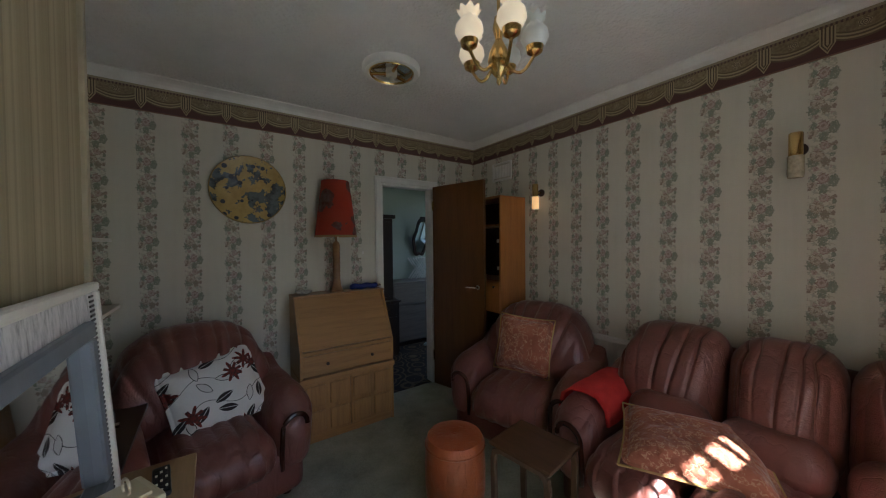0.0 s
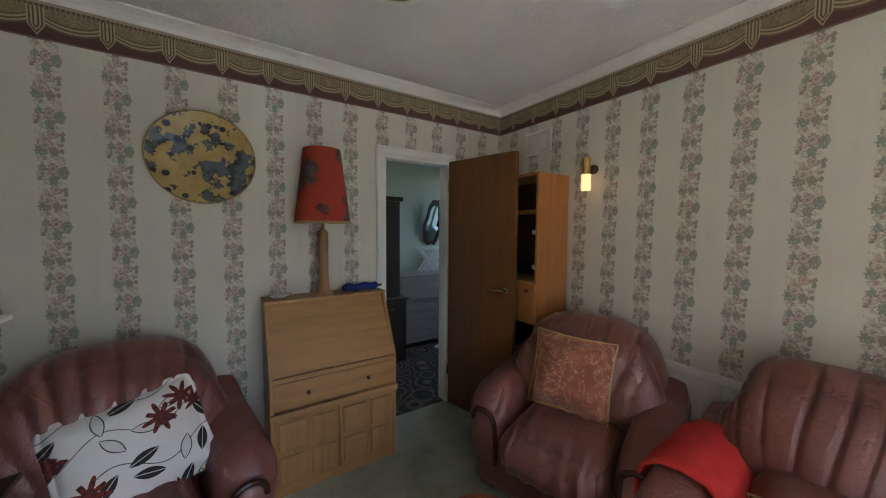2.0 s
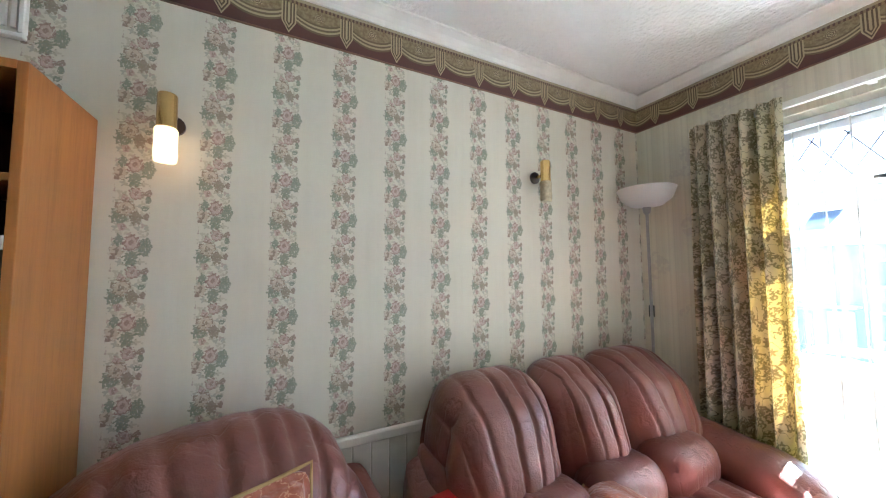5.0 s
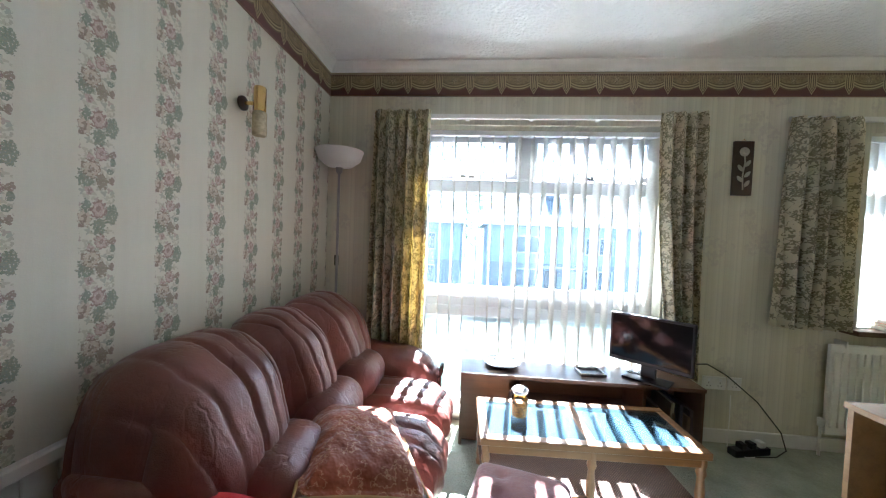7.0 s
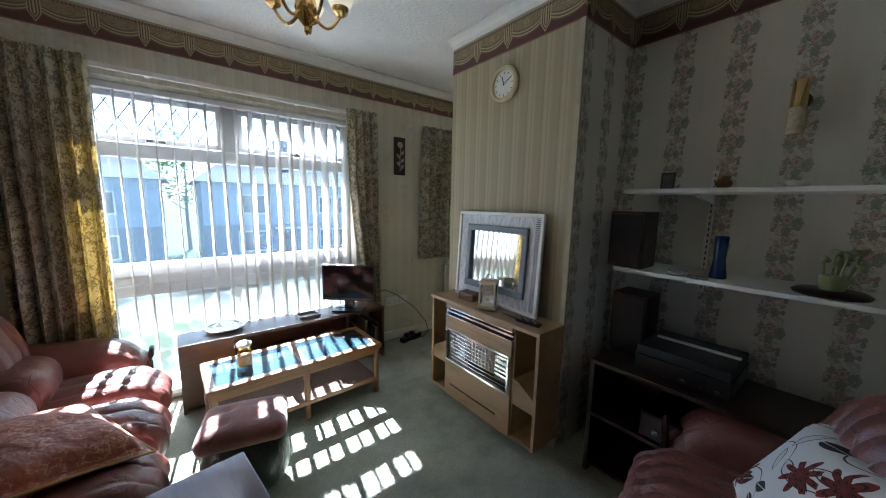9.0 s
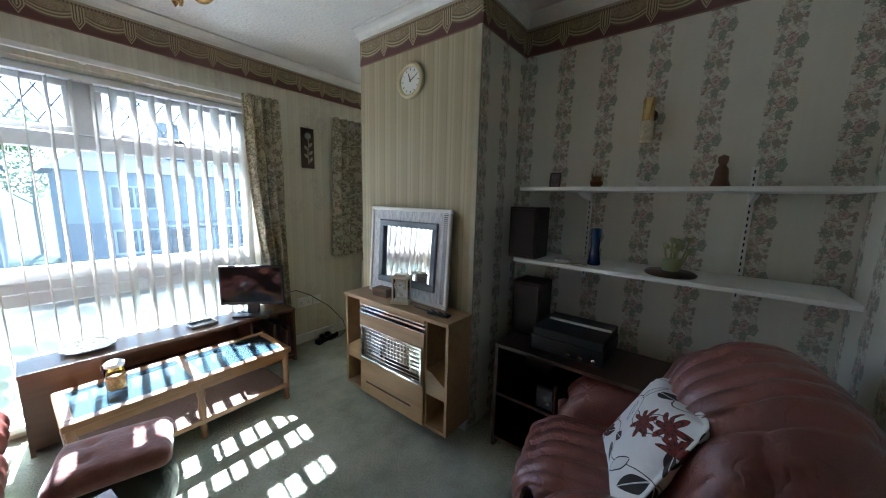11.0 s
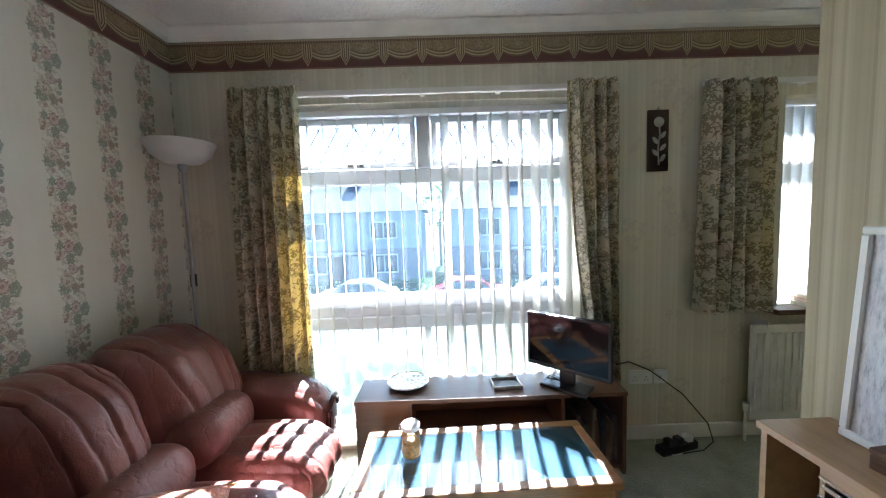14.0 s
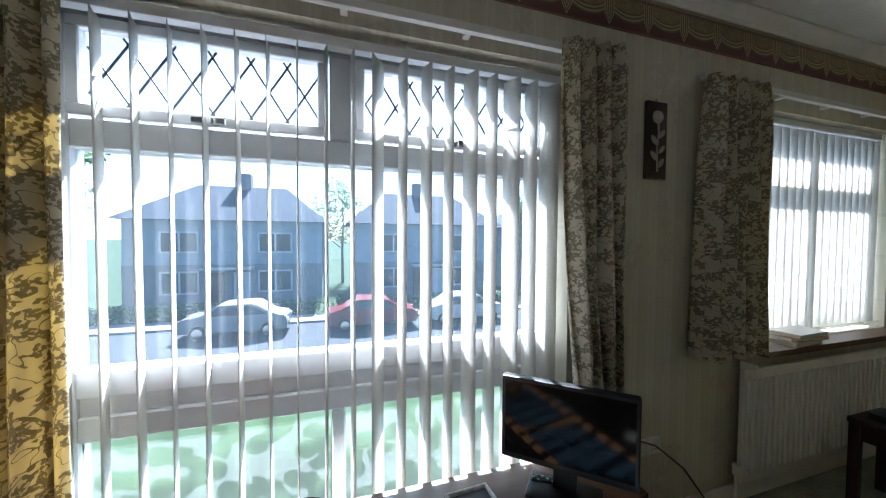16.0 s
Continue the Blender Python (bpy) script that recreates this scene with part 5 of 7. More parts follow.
def coffee_table():
    cx, cy = -1.645, 0.60
    t = thing("coffee_table", pose(cx, cy, 0, 0, 0, 2), "long oak coffee table with smoked glass panels", "coffee table")
    L, W, h = 0.52, 0.205, 0.375
    part("frame", boxes([(-L, L, -W, -W + 0.045, h - 0.035, h), (-L, L, W - 0.045, W, h - 0.035, h), (-L, -L + 0.045, -W + 0.045, W - 0.045, h - 0.035, h), (L - 0.045, L, -W + 0.045, W - 0.045, h - 0.035, h),
                         (-0.022, 0.022, -W + 0.045, W - 0.045, h - 0.035, h)], 0.004), AGED_OAK, t)
    smoked = glass("smoked_glass", (0.60, 0.70, 0.78), ior=2.4, dust_haze=0.06, kind="ShaderNodeBsdfDiffuse", film_tint=(0.30, 0.50, 0.62))
    for s in (-1, 1):
        a, b = (-L + 0.045, -0.022) if s < 0 else (0.022, L - 0.045)
        part("glass_panel", box(a, b, -W + 0.045, W - 0.045, h - 0.014, h - 0.003), smoked, t, "smoked glass panel").visible_shadow = False
    for x in (-L + 0.03, 0.0, L - 0.03):
        for y in (-W + 0.03, W - 0.03):
            part("leg", spin(turned_leg(h - 0.035), at=(x, y, 0)), AGED_OAK_UP, t, smooth=True)
    part("apron", boxes([(-L + 0.03, L - 0.03, -W + 0.012, -W + 0.028, h - 0.075, h - 0.035), (-L + 0.03, L - 0.03, W - 0.028, W - 0.012, h - 0.075, h - 0.035)], 0.002), AGED_OAK, t)
    kk = Mat("woven_cane", 0.7)
    p = kk.pos(True)
    x, y, z = kk.split(p)
    w1 = kk.op("SINE", kk.op("MULTIPLY", x, 520.0))
    w2 = kk.op("SINE", kk.op("MULTIPLY", y, 520.0))
    kk.color(kk.ramp(kk.op("MULTIPLY", w1, w2), [(0.2, (0.09, 0.05, 0.03)), (0.7, (0.24, 0.15, 0.09))]))
    kk.bump(kk.op("MULTIPLY", w1, w2), 0.5, 0.003)
    part("cane_shelf", box(-L + 0.02, L - 0.02, -W + 0.02, W - 0.02, 0.10, 0.112), kk.m, t, "woven cane lower shelf")
    part("shelf_rim", boxes([(-L + 0.015, L - 0.015, -W + 0.012, -W + 0.03, 0.092, 0.122), (-L + 0.015, L - 0.015, W - 0.03, W - 0.012, 0.092, 0.122)], 0.003), AGED_OAK, t)


coffee_table()
jar = thing("storage_jar", pose(-1.342, 0.584, 0.375), "clip top glass jar half full of amber sweets", "jar")
JARGLASS = glass("jar_glass", (0.92, 0.96, 0.94))
part("body", lathe([(0.038, 0.0), (0.042, 0.006), (0.042, 0.095), (0.034, 0.112), (0.034, 0.12)], 28), JARGLASS, jar, smooth=True)
part("contents", lathe([(0.0, 0.005), (0.038, 0.005), (0.038, 0.062), (0.02, 0.068), (0.0, 0.066)], 24), plain("amber_sweets", (0.50, 0.24, 0.03), 0.4, vary=0.5, scale=90), jar, "amber sweets", True)
lid = part("lid", lathe([(0.037, 0.12), (0.041, 0.124), (0.041, 0.140), (0.030, 0.148), (0.0, 0.150)], 28), plain("white_ceramic", (0.76, 0.75, 0.72), 0.25), jar, "white lid", True)
part("wire_clip", tube([(0.043, 0, 0.10), (0.050, 0, 0.115), (0.047, 0.004, 0.14), (0.03, 0.006, 0.152)], 0.0018, 6), CHROME, jar, smooth=True)


def tv_bench():
    x0, x1, y0, y1, h = -2.46, -1.02, 0.022, 0.30, 0.465
    cx, cy = (x0 + x1) / 2, (y0 + y1) / 2
    t = thing("media_bench", pose(cx, cy, 0), "long low brown veneer bench with open shelves", "bench")
    a, b, c, d = x0 - cx, x1 - cx, y0 - cy, y1 - cy
    part("top", box(a, b, c, d, h - 0.022, h, 0.002), MIDWOOD, t)
    for x in (a, a + 0.33, b - 0.02, b - 0.30):
        part("upright", box(x, x + 0.018, c, d - 0.012, 0.0, h - 0.022), MIDWOOD, t)
    part("back", box(a + 0.02, b - 0.02, c, c + 0.01, 0.03, h - 0.022), MIDWOOD, t)
    part("shelf", box(a + 0.018, b - 0.02, c + 0.01, d - 0.02, 0.03, 0.05), MIDWOOD, t)
    part("shelf", box(a + 0.348, b - 0.30, c + 0.01, d - 0.03, 0.235, 0.252), MIDWOOD, t)
    part("front_panel", box(b - 0.282, b - 0.02, d - 0.018, d - 0.004, 0.05, h - 0.022), MIDWOOD, t)
    return cx, cy


tv_bench()
for i in range(9):
    x = -2.425 + i * 0.032
    hgt = (0.26, 0.22, 0.29, 0.24, 0.30, 0.21, 0.27, 0.25, 0.23)[i]
    bk = thing("record_sleeve", pose(x, 0.15, 0.05, 0, (2, -3, 1, 4, -2, 0, 3, -4, 8)[i], 0), "upright dark book in the open bench", "book", "books in the bench")
    part("cover", box(-0.010, 0.010, -0.12, 0.10, 0, hgt, 0.002), plain("sleeve_%d" % i, ((0.05, 0.04, 0.04), (0.16, 0.11, 0.07), (0.03, 0.03, 0.05), (0.10, 0.05, 0.03), (0.2, 0.17, 0.13), (0.04, 0.05, 0.04), (0.12, 0.08, 0.06), (0.06, 0.04, 0.05), (0.15, 0.12, 0.08))[i], 0.5), bk)


def television():
    ax, ay, bx, by = -2.005, 0.06, -2.341, 0.366
    w = math.hypot(bx - ax, by - ay)
    t = thing("television", pose((ax + bx) / 2, (ay + by) / 2, 0.465, 0, 0, math.degrees(math.atan2(by - ay, bx - ax)) + 180), "small black flat television switched off", "television")
    z0, z1 = 0.085, 0.392
    body = part("body", box(-w / 2, w / 2, -0.018, 0.018, z0, z1, 0.006), BLACK, t)
    k = Mat("dark_screen", 0.08)
    k.color((0.006, 0.006, 0.007))
    k.b.inputs["Specular IOR Level"].default_value = 0.22
    part("screen", box(-w / 2 + 0.014, w / 2 - 0.014, 0.0185, 0.0205, z0 + 0.024, z1 - 0.014), k.m, body, "glossy black screen")
    part("back_housing", spin(rbox(w * 0.7, 0.05, 0.2, 0.02, (8, 5, 6)), at=(0, -0.04, 0.19)), BLACK, t, smooth=True)
    part("neck", box(-0.04, 0.04, -0.02, 0.012, 0.012, 0.11, 0.004), BLACK, t)
    part("foot", spin(rbox(0.25, 0.15, 0.014, 0.006, (12, 8, 3)), at=(0, 0.01, 0.008)), BLACK, t, smooth=True)


television()


def remote(m, label, s=1.0):
    t = thing("remote_control", m, label, "remote")
    part("body", spin(rbox(0.16 * s, 0.042, 0.018, 0.007, (12, 6, 4)), at=(0, 0, 0.009)), BLACK, t, smooth=True, angle=None)
    for i in range(8):
        for j in (-1, 0, 1):
            part("button", box(-0.066 * s + i * 0.017 * s - 0.004, -0.066 * s + i * 0.017 * s + 0.004, j * 0.011 - 0.003, j * 0.011 + 0.003, 0.017, 0.0205), DARKGREY if (i + j) % 3 else CREAM, t)


remote(pose(-2.154, 0.163, 0.465, 0, 0, 150), "black television remote in front of the screen")
PAPERWHITE = plain("off_white_paper", (0.70, 0.68, 0.62), 0.7)
tray = thing("china_plate", pose(-1.288, 0.117, 0.465), "white china plate with a printed rim on the bench", "plate")
kp = Mat("printed_china", 0.22)
pp = kp.pos(True)
kp.color(kp.ramp(kp.voronoi(pp, 38.0)["Distance"], [(0.2, (0.30, 0.31, 0.30)), (0.45, (0.76, 0.75, 0.71))]))
kp.bump(kp.voronoi(pp, 60.0)["Distance"], 0.5, 0.003)
part("well", lathe([(0.0, 0.004), (0.07, 0.004), (0.082, 0.010), (0.112, 0.016), (0.118, 0.020), (0.112, 0.020), (0.08, 0.014), (0.068, 0.009), (0.0, 0.009)], 44), kp.m, tray, smooth=True)
part("rim", lathe([(0.113, 0.017), (0.119, 0.021), (0.113, 0.025), (0.107, 0.021)], 44), CHROME, tray, smooth=True)
ash = thing("glass_tray", pose(-1.841, 0.170, 0.465, 0, 0, 4), "square glass tray with a photograph under it", "tray")
part("base", box(-0.075, 0.075, -0.055, 0.055, 0.0, 0.006, 0.002), DARKGREY, ash)
part("rim", boxes([(-0.08, 0.08, -0.06, -0.05, 0, 0.02), (-0.08, 0.08, 0.05, 0.06, 0, 0.02), (-0.08, -0.07, -0.05, 0.05, 0, 0.02), (0.07, 0.08, -0.05, 0.05, 0, 0.02)], 0.003), CUT, ash)

# ---- red throw over the sofa's arm ----


def throw():
    t = thing("throw", pose(-0.52, 1.625, -0.03, 0, 0, 0), "bright red knitted throw folded over the sofa arm", "throw")
    bm = bmesh.new()
    rows = []
    prof = [(-0.145, 0.33), (-0.152, 0.42), (-0.148, 0.51), (-0.125, 0.585), (-0.07, 0.63), (0.0, 0.638), (0.07, 0.625), (0.118, 0.575), (0.135, 0.50)]
    for i in range(13):
        x = -0.20 + 0.40 * i / 12
        rows.append([bm.verts.new((x + 0.008 * math.sin(j * 1.3 + i * 0.4), -y * 1.0, z - 0.10 * max(0.0, -x) + 0.06 * max(0.0, x) + 0.004 * math.sin(i * 1.1 + j))) for j, (y, z) in enumerate(prof)])
    for a, b in zip(rows, rows[1:]):
        for j in range(len(prof) - 1):
            bm.faces.new((a[j], a[j + 1], b[j + 1], b[j]))
    k = Mat("red_knit", 0.9)
    p = k.pos(True)
    k.color(k.ramp(k.noise(p, 12.0, 4), [(0.3, (0.46, 0.018, 0.014)), (0.7, (0.62, 0.035, 0.028))]))
    k.bump(k.noise(k.scale(p, (200, 200, 200)), 1.0, 2), 0.5, 0.004)
    ob = part("cloth", bm, k.m, t, smooth=True, angle=None)
    md = ob.modifiers.new("thickness", "SOLIDIFY")
    md.thickness, md.offset = 0.014, 1


throw()

# ---- chimney breast: fire, mirror, clocks ----
BEECH = wood("faded_beech", (0.36, 0.23, 0.115), 0.45, 1)
FX = BREAST_X + 0.004


def gas_fire():
    y0, y1, z0, z1, d = 1.01, 1.91, 0.085, 0.748, 0.22
    t = thing("gas_fire", pose(FX, (y0 + y1) / 2, 0), "gas fire in a beech surround with open end shelves", "fire")
    a, b = y0 - (y0 + y1) / 2, y1 - (y0 + y1) / 2
    part("mantel_shelf", box(0, d + 0.012, a - 0.006, b + 0.006, z1 - 0.022, z1, 0.003), BEECH, t)
    part("bottom", box(0, d, a, b, z0, z0 + 0.018), BEECH, t)
    for y in (a, b - 0.018):
        part("side_panel", box(0, d, y, y + 0.018, z0 + 0.018, z1 - 0.022), BEECH, t)
    part("back", box(0, 0.01, a + 0.018, b - 0.018, z0 + 0.018, z1 - 0.022), DARKWOOD, t)
    # end bays, each with a slanted middle block between two dark openings
    for s in (-1, 1):
        e = b - 0.018 if s > 0 else -(a + 0.018)
        out = [(e - 0.155, 0.29), (e, 0.29), (e, 0.37), (e - 0.10, 0.43), (e - 0.155, 0.44)]
        bm = prism([(s * y, z) for y, z in out], 0.012, d - 0.004)
        part("end_block", shift(bm, Matrix(((0, 1, 0, 0), (1, 0, 0, 0), (0, 0, 1, 0), (0, 0, 0, 1)))), BEECH, t)
    f0, f1 = a + 0.165, b - 0.165
    for r in ((f0, f1, 0.56, z1 - 0.10), (f0, f1, z0, 0.33), (f0, f0 + 0.012, 0.33, 0.56), (f1 - 0.012, f1, 0.33, 0.56), (f0, f1, z1 - 0.045, z1 - 0.022)):
        part("front_board", box(d - 0.02, d + 0.01, *r, 0.002), BEECH, t)
    for y in (f0 - 0.012, f1):
        part("side_board", box(0.012, d - 0.006, y, y + 0.012, z0 + 0.018, z1 - 0.022), BEECH, t)
    part("vent_slot", box(d - 0.06, d - 0.03, f0, f1, z1 - 0.10, z1 - 0.045), BLACK, t)
    part("vent_trim", boxes([(d - 0.02, d + 0.014, f0, f1, z1 - 0.102, z1 - 0.094), (d - 0.02, d + 0.014, f0, f1, z1 - 0.051, z1 - 0.043), (d - 0.03, d + 0.004, f0, f1, z1 - 0.08, z1 - 0.068)], 0.001), CHROME, t)
    part("chrome_frame", boxes([(d, d + 0.018, f0 + 0.012, f1 - 0.012, 0.545, 0.56), (d, d + 0.018, f0 + 0.012, f1 - 0.012, 0.33, 0.345), (d, d + 0.018, f0 + 0.012, f0 + 0.026, 0.345, 0.545), (d, d + 0.018, f1 - 0.026, f1 - 0.012, 0.345, 0.545)], 0.002), CHROME, t)
    for s in (-1, 1):
        rf = part("reflector", box(d - 0.056, d - 0.05, s * 0.19 - 0.06, s * 0.19 + 0.06, 0.35, 0.545), CHROME, t, "polished ribbed reflector")
        for k in range(7):
            z = 0.352 + k * 0.028
            part("rib", box(d - 0.05, d - 0.03, s * 0.19 - 0.06, s * 0.19 + 0.06, z, z + 0.021, 0.002, seg=1), CHROME, rf)
    part("radiant_back", box(d - 0.10, d - 0.09, f0 + 0.026, f1 - 0.026, 0.345, 0.545), plain("fire_clay", (0.40, 0.33, 0.26), 0.9), t)
    for k in range(8):
        z = 0.36 + k * 0.024
        part("guard_bar", tube([(d - 0.004, f0 + 0.02, z), (d + 0.006, 0.0, z), (d - 0.004, f1 - 0.02, z)], 0.0022, 6), CHROME, t, smooth=True)
    for k in range(9):
        y = -0.12 + 0.24 * k / 8
        part("radiant", spin(lathe([(0.011, 0), (0.011, 0.18)], 8), at=(d - 0.075, y, 0.352)), plain("radiant_clay", (0.5, 0.42, 0.34), 0.9) if k == 0 else bpy.data.materials["radiant_clay"], t)
    part("grip_slot", box(d + 0.010, d + 0.013, f0 + 0.06, f1 - 0.10, 0.165, 0.175), DARKWOOD, t)


gas_fire()


def mirror():
    h, w = 0.585, 0.69
    lean = 3.4
    t = thing("mirror", pose(BREAST_X + 0.060, 1.43, 0.750, 0, -lean, 0), "leaning mirror in a distressed white and grey frame", "mirror")
    k = Mat("distressed_white", 0.55)
    p = k.pos(True)
    n = k.noise(k.scale(p, (1, 6, 1.5)), 14.0, 5, 0.7)
    k.color(k.ramp(n, [(0.30, (0.30, 0.31, 0.33)), (0.46, (0.60, 0.61, 0.63)), (0.6, (0.76, 0.76, 0.78))]))
    k.bump(n, 0.6, 0.006)
    part("outer_frame", boxes([(0, 0.024, -w / 2, w / 2, 0, 0.022), (0, 0.024, -w / 2, w / 2, h - 0.022, h), (0, 0.024, -w / 2, -w / 2 + 0.022, 0.022, h - 0.022), (0, 0.024, w / 2 - 0.022, w / 2, 0.022, h - 0.022)], 0.004), WHITE, t)
    for row in ((0, 0.014, -w / 2 + 0.022, w / 2 - 0.022, 0.022, 0.085), (0, 0.014, -w / 2 + 0.022, w / 2 - 0.022, h - 0.085, h - 0.022), (0, 0.014, -w / 2 + 0.022, -w / 2 + 0.095, 0.085, h - 0.085), (0, 0.014, w / 2 - 0.095, w / 2 - 0.022, 0.085, h - 0.085)):
        part("band", box(*row), k.m, t, "silvered crackle band")
    part("inner_frame", boxes([(0, 0.030, -w / 2 + 0.095, w / 2 - 0.095, 0.085, 0.125), (0, 0.030, -w / 2 + 0.095, w / 2 - 0.095, h - 0.125, h - 0.085), (0, 0.030, -w / 2 + 0.095, -w / 2 + 0.135, 0.125, h - 0.125), (0, 0.030, w / 2 - 0.135, w / 2 - 0.095, 0.125, h - 0.125)], 0.005),
         plain("slate_grey_paint", (0.17, 0.20, 0.235), 0.45), t, "slate grey inner frame")
    part("mirror_glass", box(0.002, 0.008, -w / 2 + 0.13, w / 2 - 0.13, 0.12, h - 0.12), MIRROR, t)
    for i in range(46):
        z = 0.03 + i * 0.0118
        part("rib", box(0.013, 0.0165, w / 2 - 0.055, w / 2 - 0.024, z, z + 0.005), DARKGREY, t)


mirror()


def wall_clock():
    t = thing("wall_clock", pose(BREAST_X + 0.002, 1.413, 2.095, 0, 90, 0), "round cream and gold wall clock", "clock")
    part("case", lathe([(0.098, 0.0), (0.104, 0.012), (0.102, 0.026), (0.090, 0.032), (0.080, 0.026), (0.080, 0.012), (0.0, 0.012)], 44), plain("cream_gilt", (0.58, 0.50, 0.28), 0.35), t, smooth=True)
    face = part("dial", spin(lathe([(0.0, 0), (0.079, 0), (0.079, 0.003), (0.0, 0.003)], 40), at=(0, 0, 0.013)), plain("dial_white", (0.80, 0.79, 0.74), 0.5, vary=0.02), t)
    for i in range(12):
        a = 2 * math.pi * i / 12
        part("mark", spin(box(-0.0018, 0.0018, 0.058, 0.070, 0.016, 0.0175), 0, 0, math.degrees(a)), BLACK, face)
    # local x points down and y north once hung
    for ln, ang, wd in ((0.045, 200, 0.0032), (0.062, 118, 0.0022)):
        part("clock_hand", spin(box(-0.008, ln, -wd, wd, 0.018, 0.0195), 0, 0, ang), BLACK, face)


wall_clock()


PALEBRASS = plain("pale_brass", (0.70, 0.64, 0.46), 0.35, 0.25, 0.05)


def mantel_clock():
    t = thing("mantel_clock", pose(BREAST_X + 0.140, 1.470, 0.748, 0, 0, 28), "brass carriage clock with pillars and a glass case", "clock")
    part("base", box(-0.045, 0.045, -0.058, 0.058, 0, 0.022, 0.005), PALEBRASS, t)
    for x in (-0.035, 0.035):
        for y in (-0.046, 0.046):
            part("pillar", spin(lathe([(0.007, 0.022), (0.0055, 0.03), (0.0055, 0.150), (0.007, 0.158)], 12), at=(x, y, 0)), PALEBRASS, t, smooth=True)
    part("top", box(-0.044, 0.044, -0.056, 0.056, 0.158, 0.176, 0.006), PALEBRASS, t)
    part("cap", box(-0.028, 0.028, -0.038, 0.038, 0.176, 0.184, 0.003), PALEBRASS, t)
    part("carry_ring", tube([(0, 0.016 * math.cos(a), 0.196 + 0.016 * math.sin(a)) for a in [2 * math.pi * k / 16 for k in range(17)]], 0.0028, 6), PALEBRASS, t, smooth=True)
    part("dial", spin(lathe([(0, 0), (0.032, 0), (0.032, 0.005), (0, 0.005)], 28), 0, 90, 0, (0.028, 0, 0.118)), plain("pearl_dial", (0.72, 0.71, 0.66), 0.4), t)
    for n in range(12):
        a = 2 * math.pi * n / 12
        part("mark", shift(box(-0.0012, 0.0012, 0.022, 0.029, 0.005, 0.0062), pose(0.028, 0, 0.118, 0, 90, 0) @ pose(0, 0, 0, 0, 0, math.degrees(a))), BLACK, t)
    for ln, ang in ((0.015, 200), (0.023, 118)):
        part("clock_hand", shift(box(-0.003, ln, -0.0012, 0.0012, 0.0065, 0.0078), pose(0.028, 0, 0.118, 0, 90, 0) @ pose(0, 0, 0, 0, 0, ang)), BLACK, t)
    part("bezel", spin(lathe([(0.032, 0), (0.037, 0.004), (0.032, 0.008)], 28), 0, 90, 0, (0.028, 0, 0.118)), PALEBRASS, t, smooth=True)
    part("movement", box(-0.02, 0.026, -0.03, 0.03, 0.09, 0.152, 0.003), PALEBRASS, t)
    part("pendulum", spin(lathe([(0.0, 0), (0.014, 0.004), (0.0, 0.008)], 16), 0, 90, 0, (0.0, 0, 0.055)), PALEBRASS, t, smooth=True)
    g = part("glass_case", boxes([(-0.034, 0.036, -0.0478, -0.0465, 0.022, 0.158), (-0.034, 0.036, 0.0465, 0.0478, 0.022, 0.158)]), GLASS, t)
    g.visible_shadow = False


mantel_clock()
bx = thing("wooden_box", pose(BREAST_X + 0.11, 1.268, 0.748, 0, 0, 6), "small carved wooden box on the mantel", "box")
CARVED = wood("carved_wood", (0.16, 0.085, 0.045), 0.55, 1, 0.5, 3.0)
part("body", box(-0.04, 0.04, -0.062, 0.062, 0, 0.038, 0.003), CARVED, bx)
part("lid", box(-0.042, 0.042, -0.064, 0.064, 0.039, 0.054, 0.005), CARVED, bx)
remote(pose(BREAST_X + 0.160, 1.790, 0.748, 0, 0, 96), "black remote handset on the mantel", 0.9)
pn = thing("fire_lighter", pose(BREAST_X + 0.160, 1.651, 0.748, 0, 0, 80), "thin dark stick lighter on the mantel", "lighter")
part("barrel", tube([(-0.06, 0, 0.006), (0.07, 0.012, 0.006)], [0.003, 0.006], 8), BLACK, pn, smooth=True)

# ---- alcove shelves ----
S1, S2 = 1.472, 1.072
for z, d in ((1.452, 0.31), (1.052, 0.34)):
    sh = thing("wall_shelf", pose(ALCOVE_X, 2.0, z), "white painted wall shelf on metal uprights", "shelf", "alcove shelves")
    part("board", box(0.002, d, 0.06, LEN - 2.0 - 0.04, 0, 0.02, 0.003), WHITE, sh)
    for y in (0.36, 1.05):
        part("bracket", prism([(0.012, -0.004), (d - 0.05, -0.004), (d - 0.05, -0.014), (0.012, -0.05)], y - 0.008, y + 0.008), WHITE, sh)
for y in (2.36, 3.05):
    up = thing("shelf_upright", pose(ALCOVE_X, y, 0.95), "slotted white metal shelf upright", "upright", "shelf uprights")
    part("channel", boxes([(0.0, 0.012, -0.012, -0.004, 0, 0.62), (0.0, 0.012, 0.004, 0.012, 0, 0.62), (0.0, 0.004, -0.004, 0.004, 0, 0.62)]), WHITE, up)
    for i in range(20):
        part("slot", box(0.004, 0.0055, -0.003, 0.003, 0.02 + i * 0.03, 0.036 + i * 0.03), BLACK, up)


def speaker(m, h, label):
    t = thing("loudspeaker", m, label, "speaker", "loudspeakers")
    part("cabinet", box(-0.09, 0.08, -0.085, 0.085, 0, h, 0.006), DARKWOOD, t)
    part("grille", box(0.08, 0.09, -0.078, 0.078, 0.012, h - 0.012, 0.006), BLACK, t, "black cloth grille")


speaker(pose(-2.97, 2.094, S2), 0.29, "black loudspeaker on the white shelf")
speaker(pose(-2.97, 2.14, 0.618), 0.32, "black loudspeaker on the stereo cabinet")


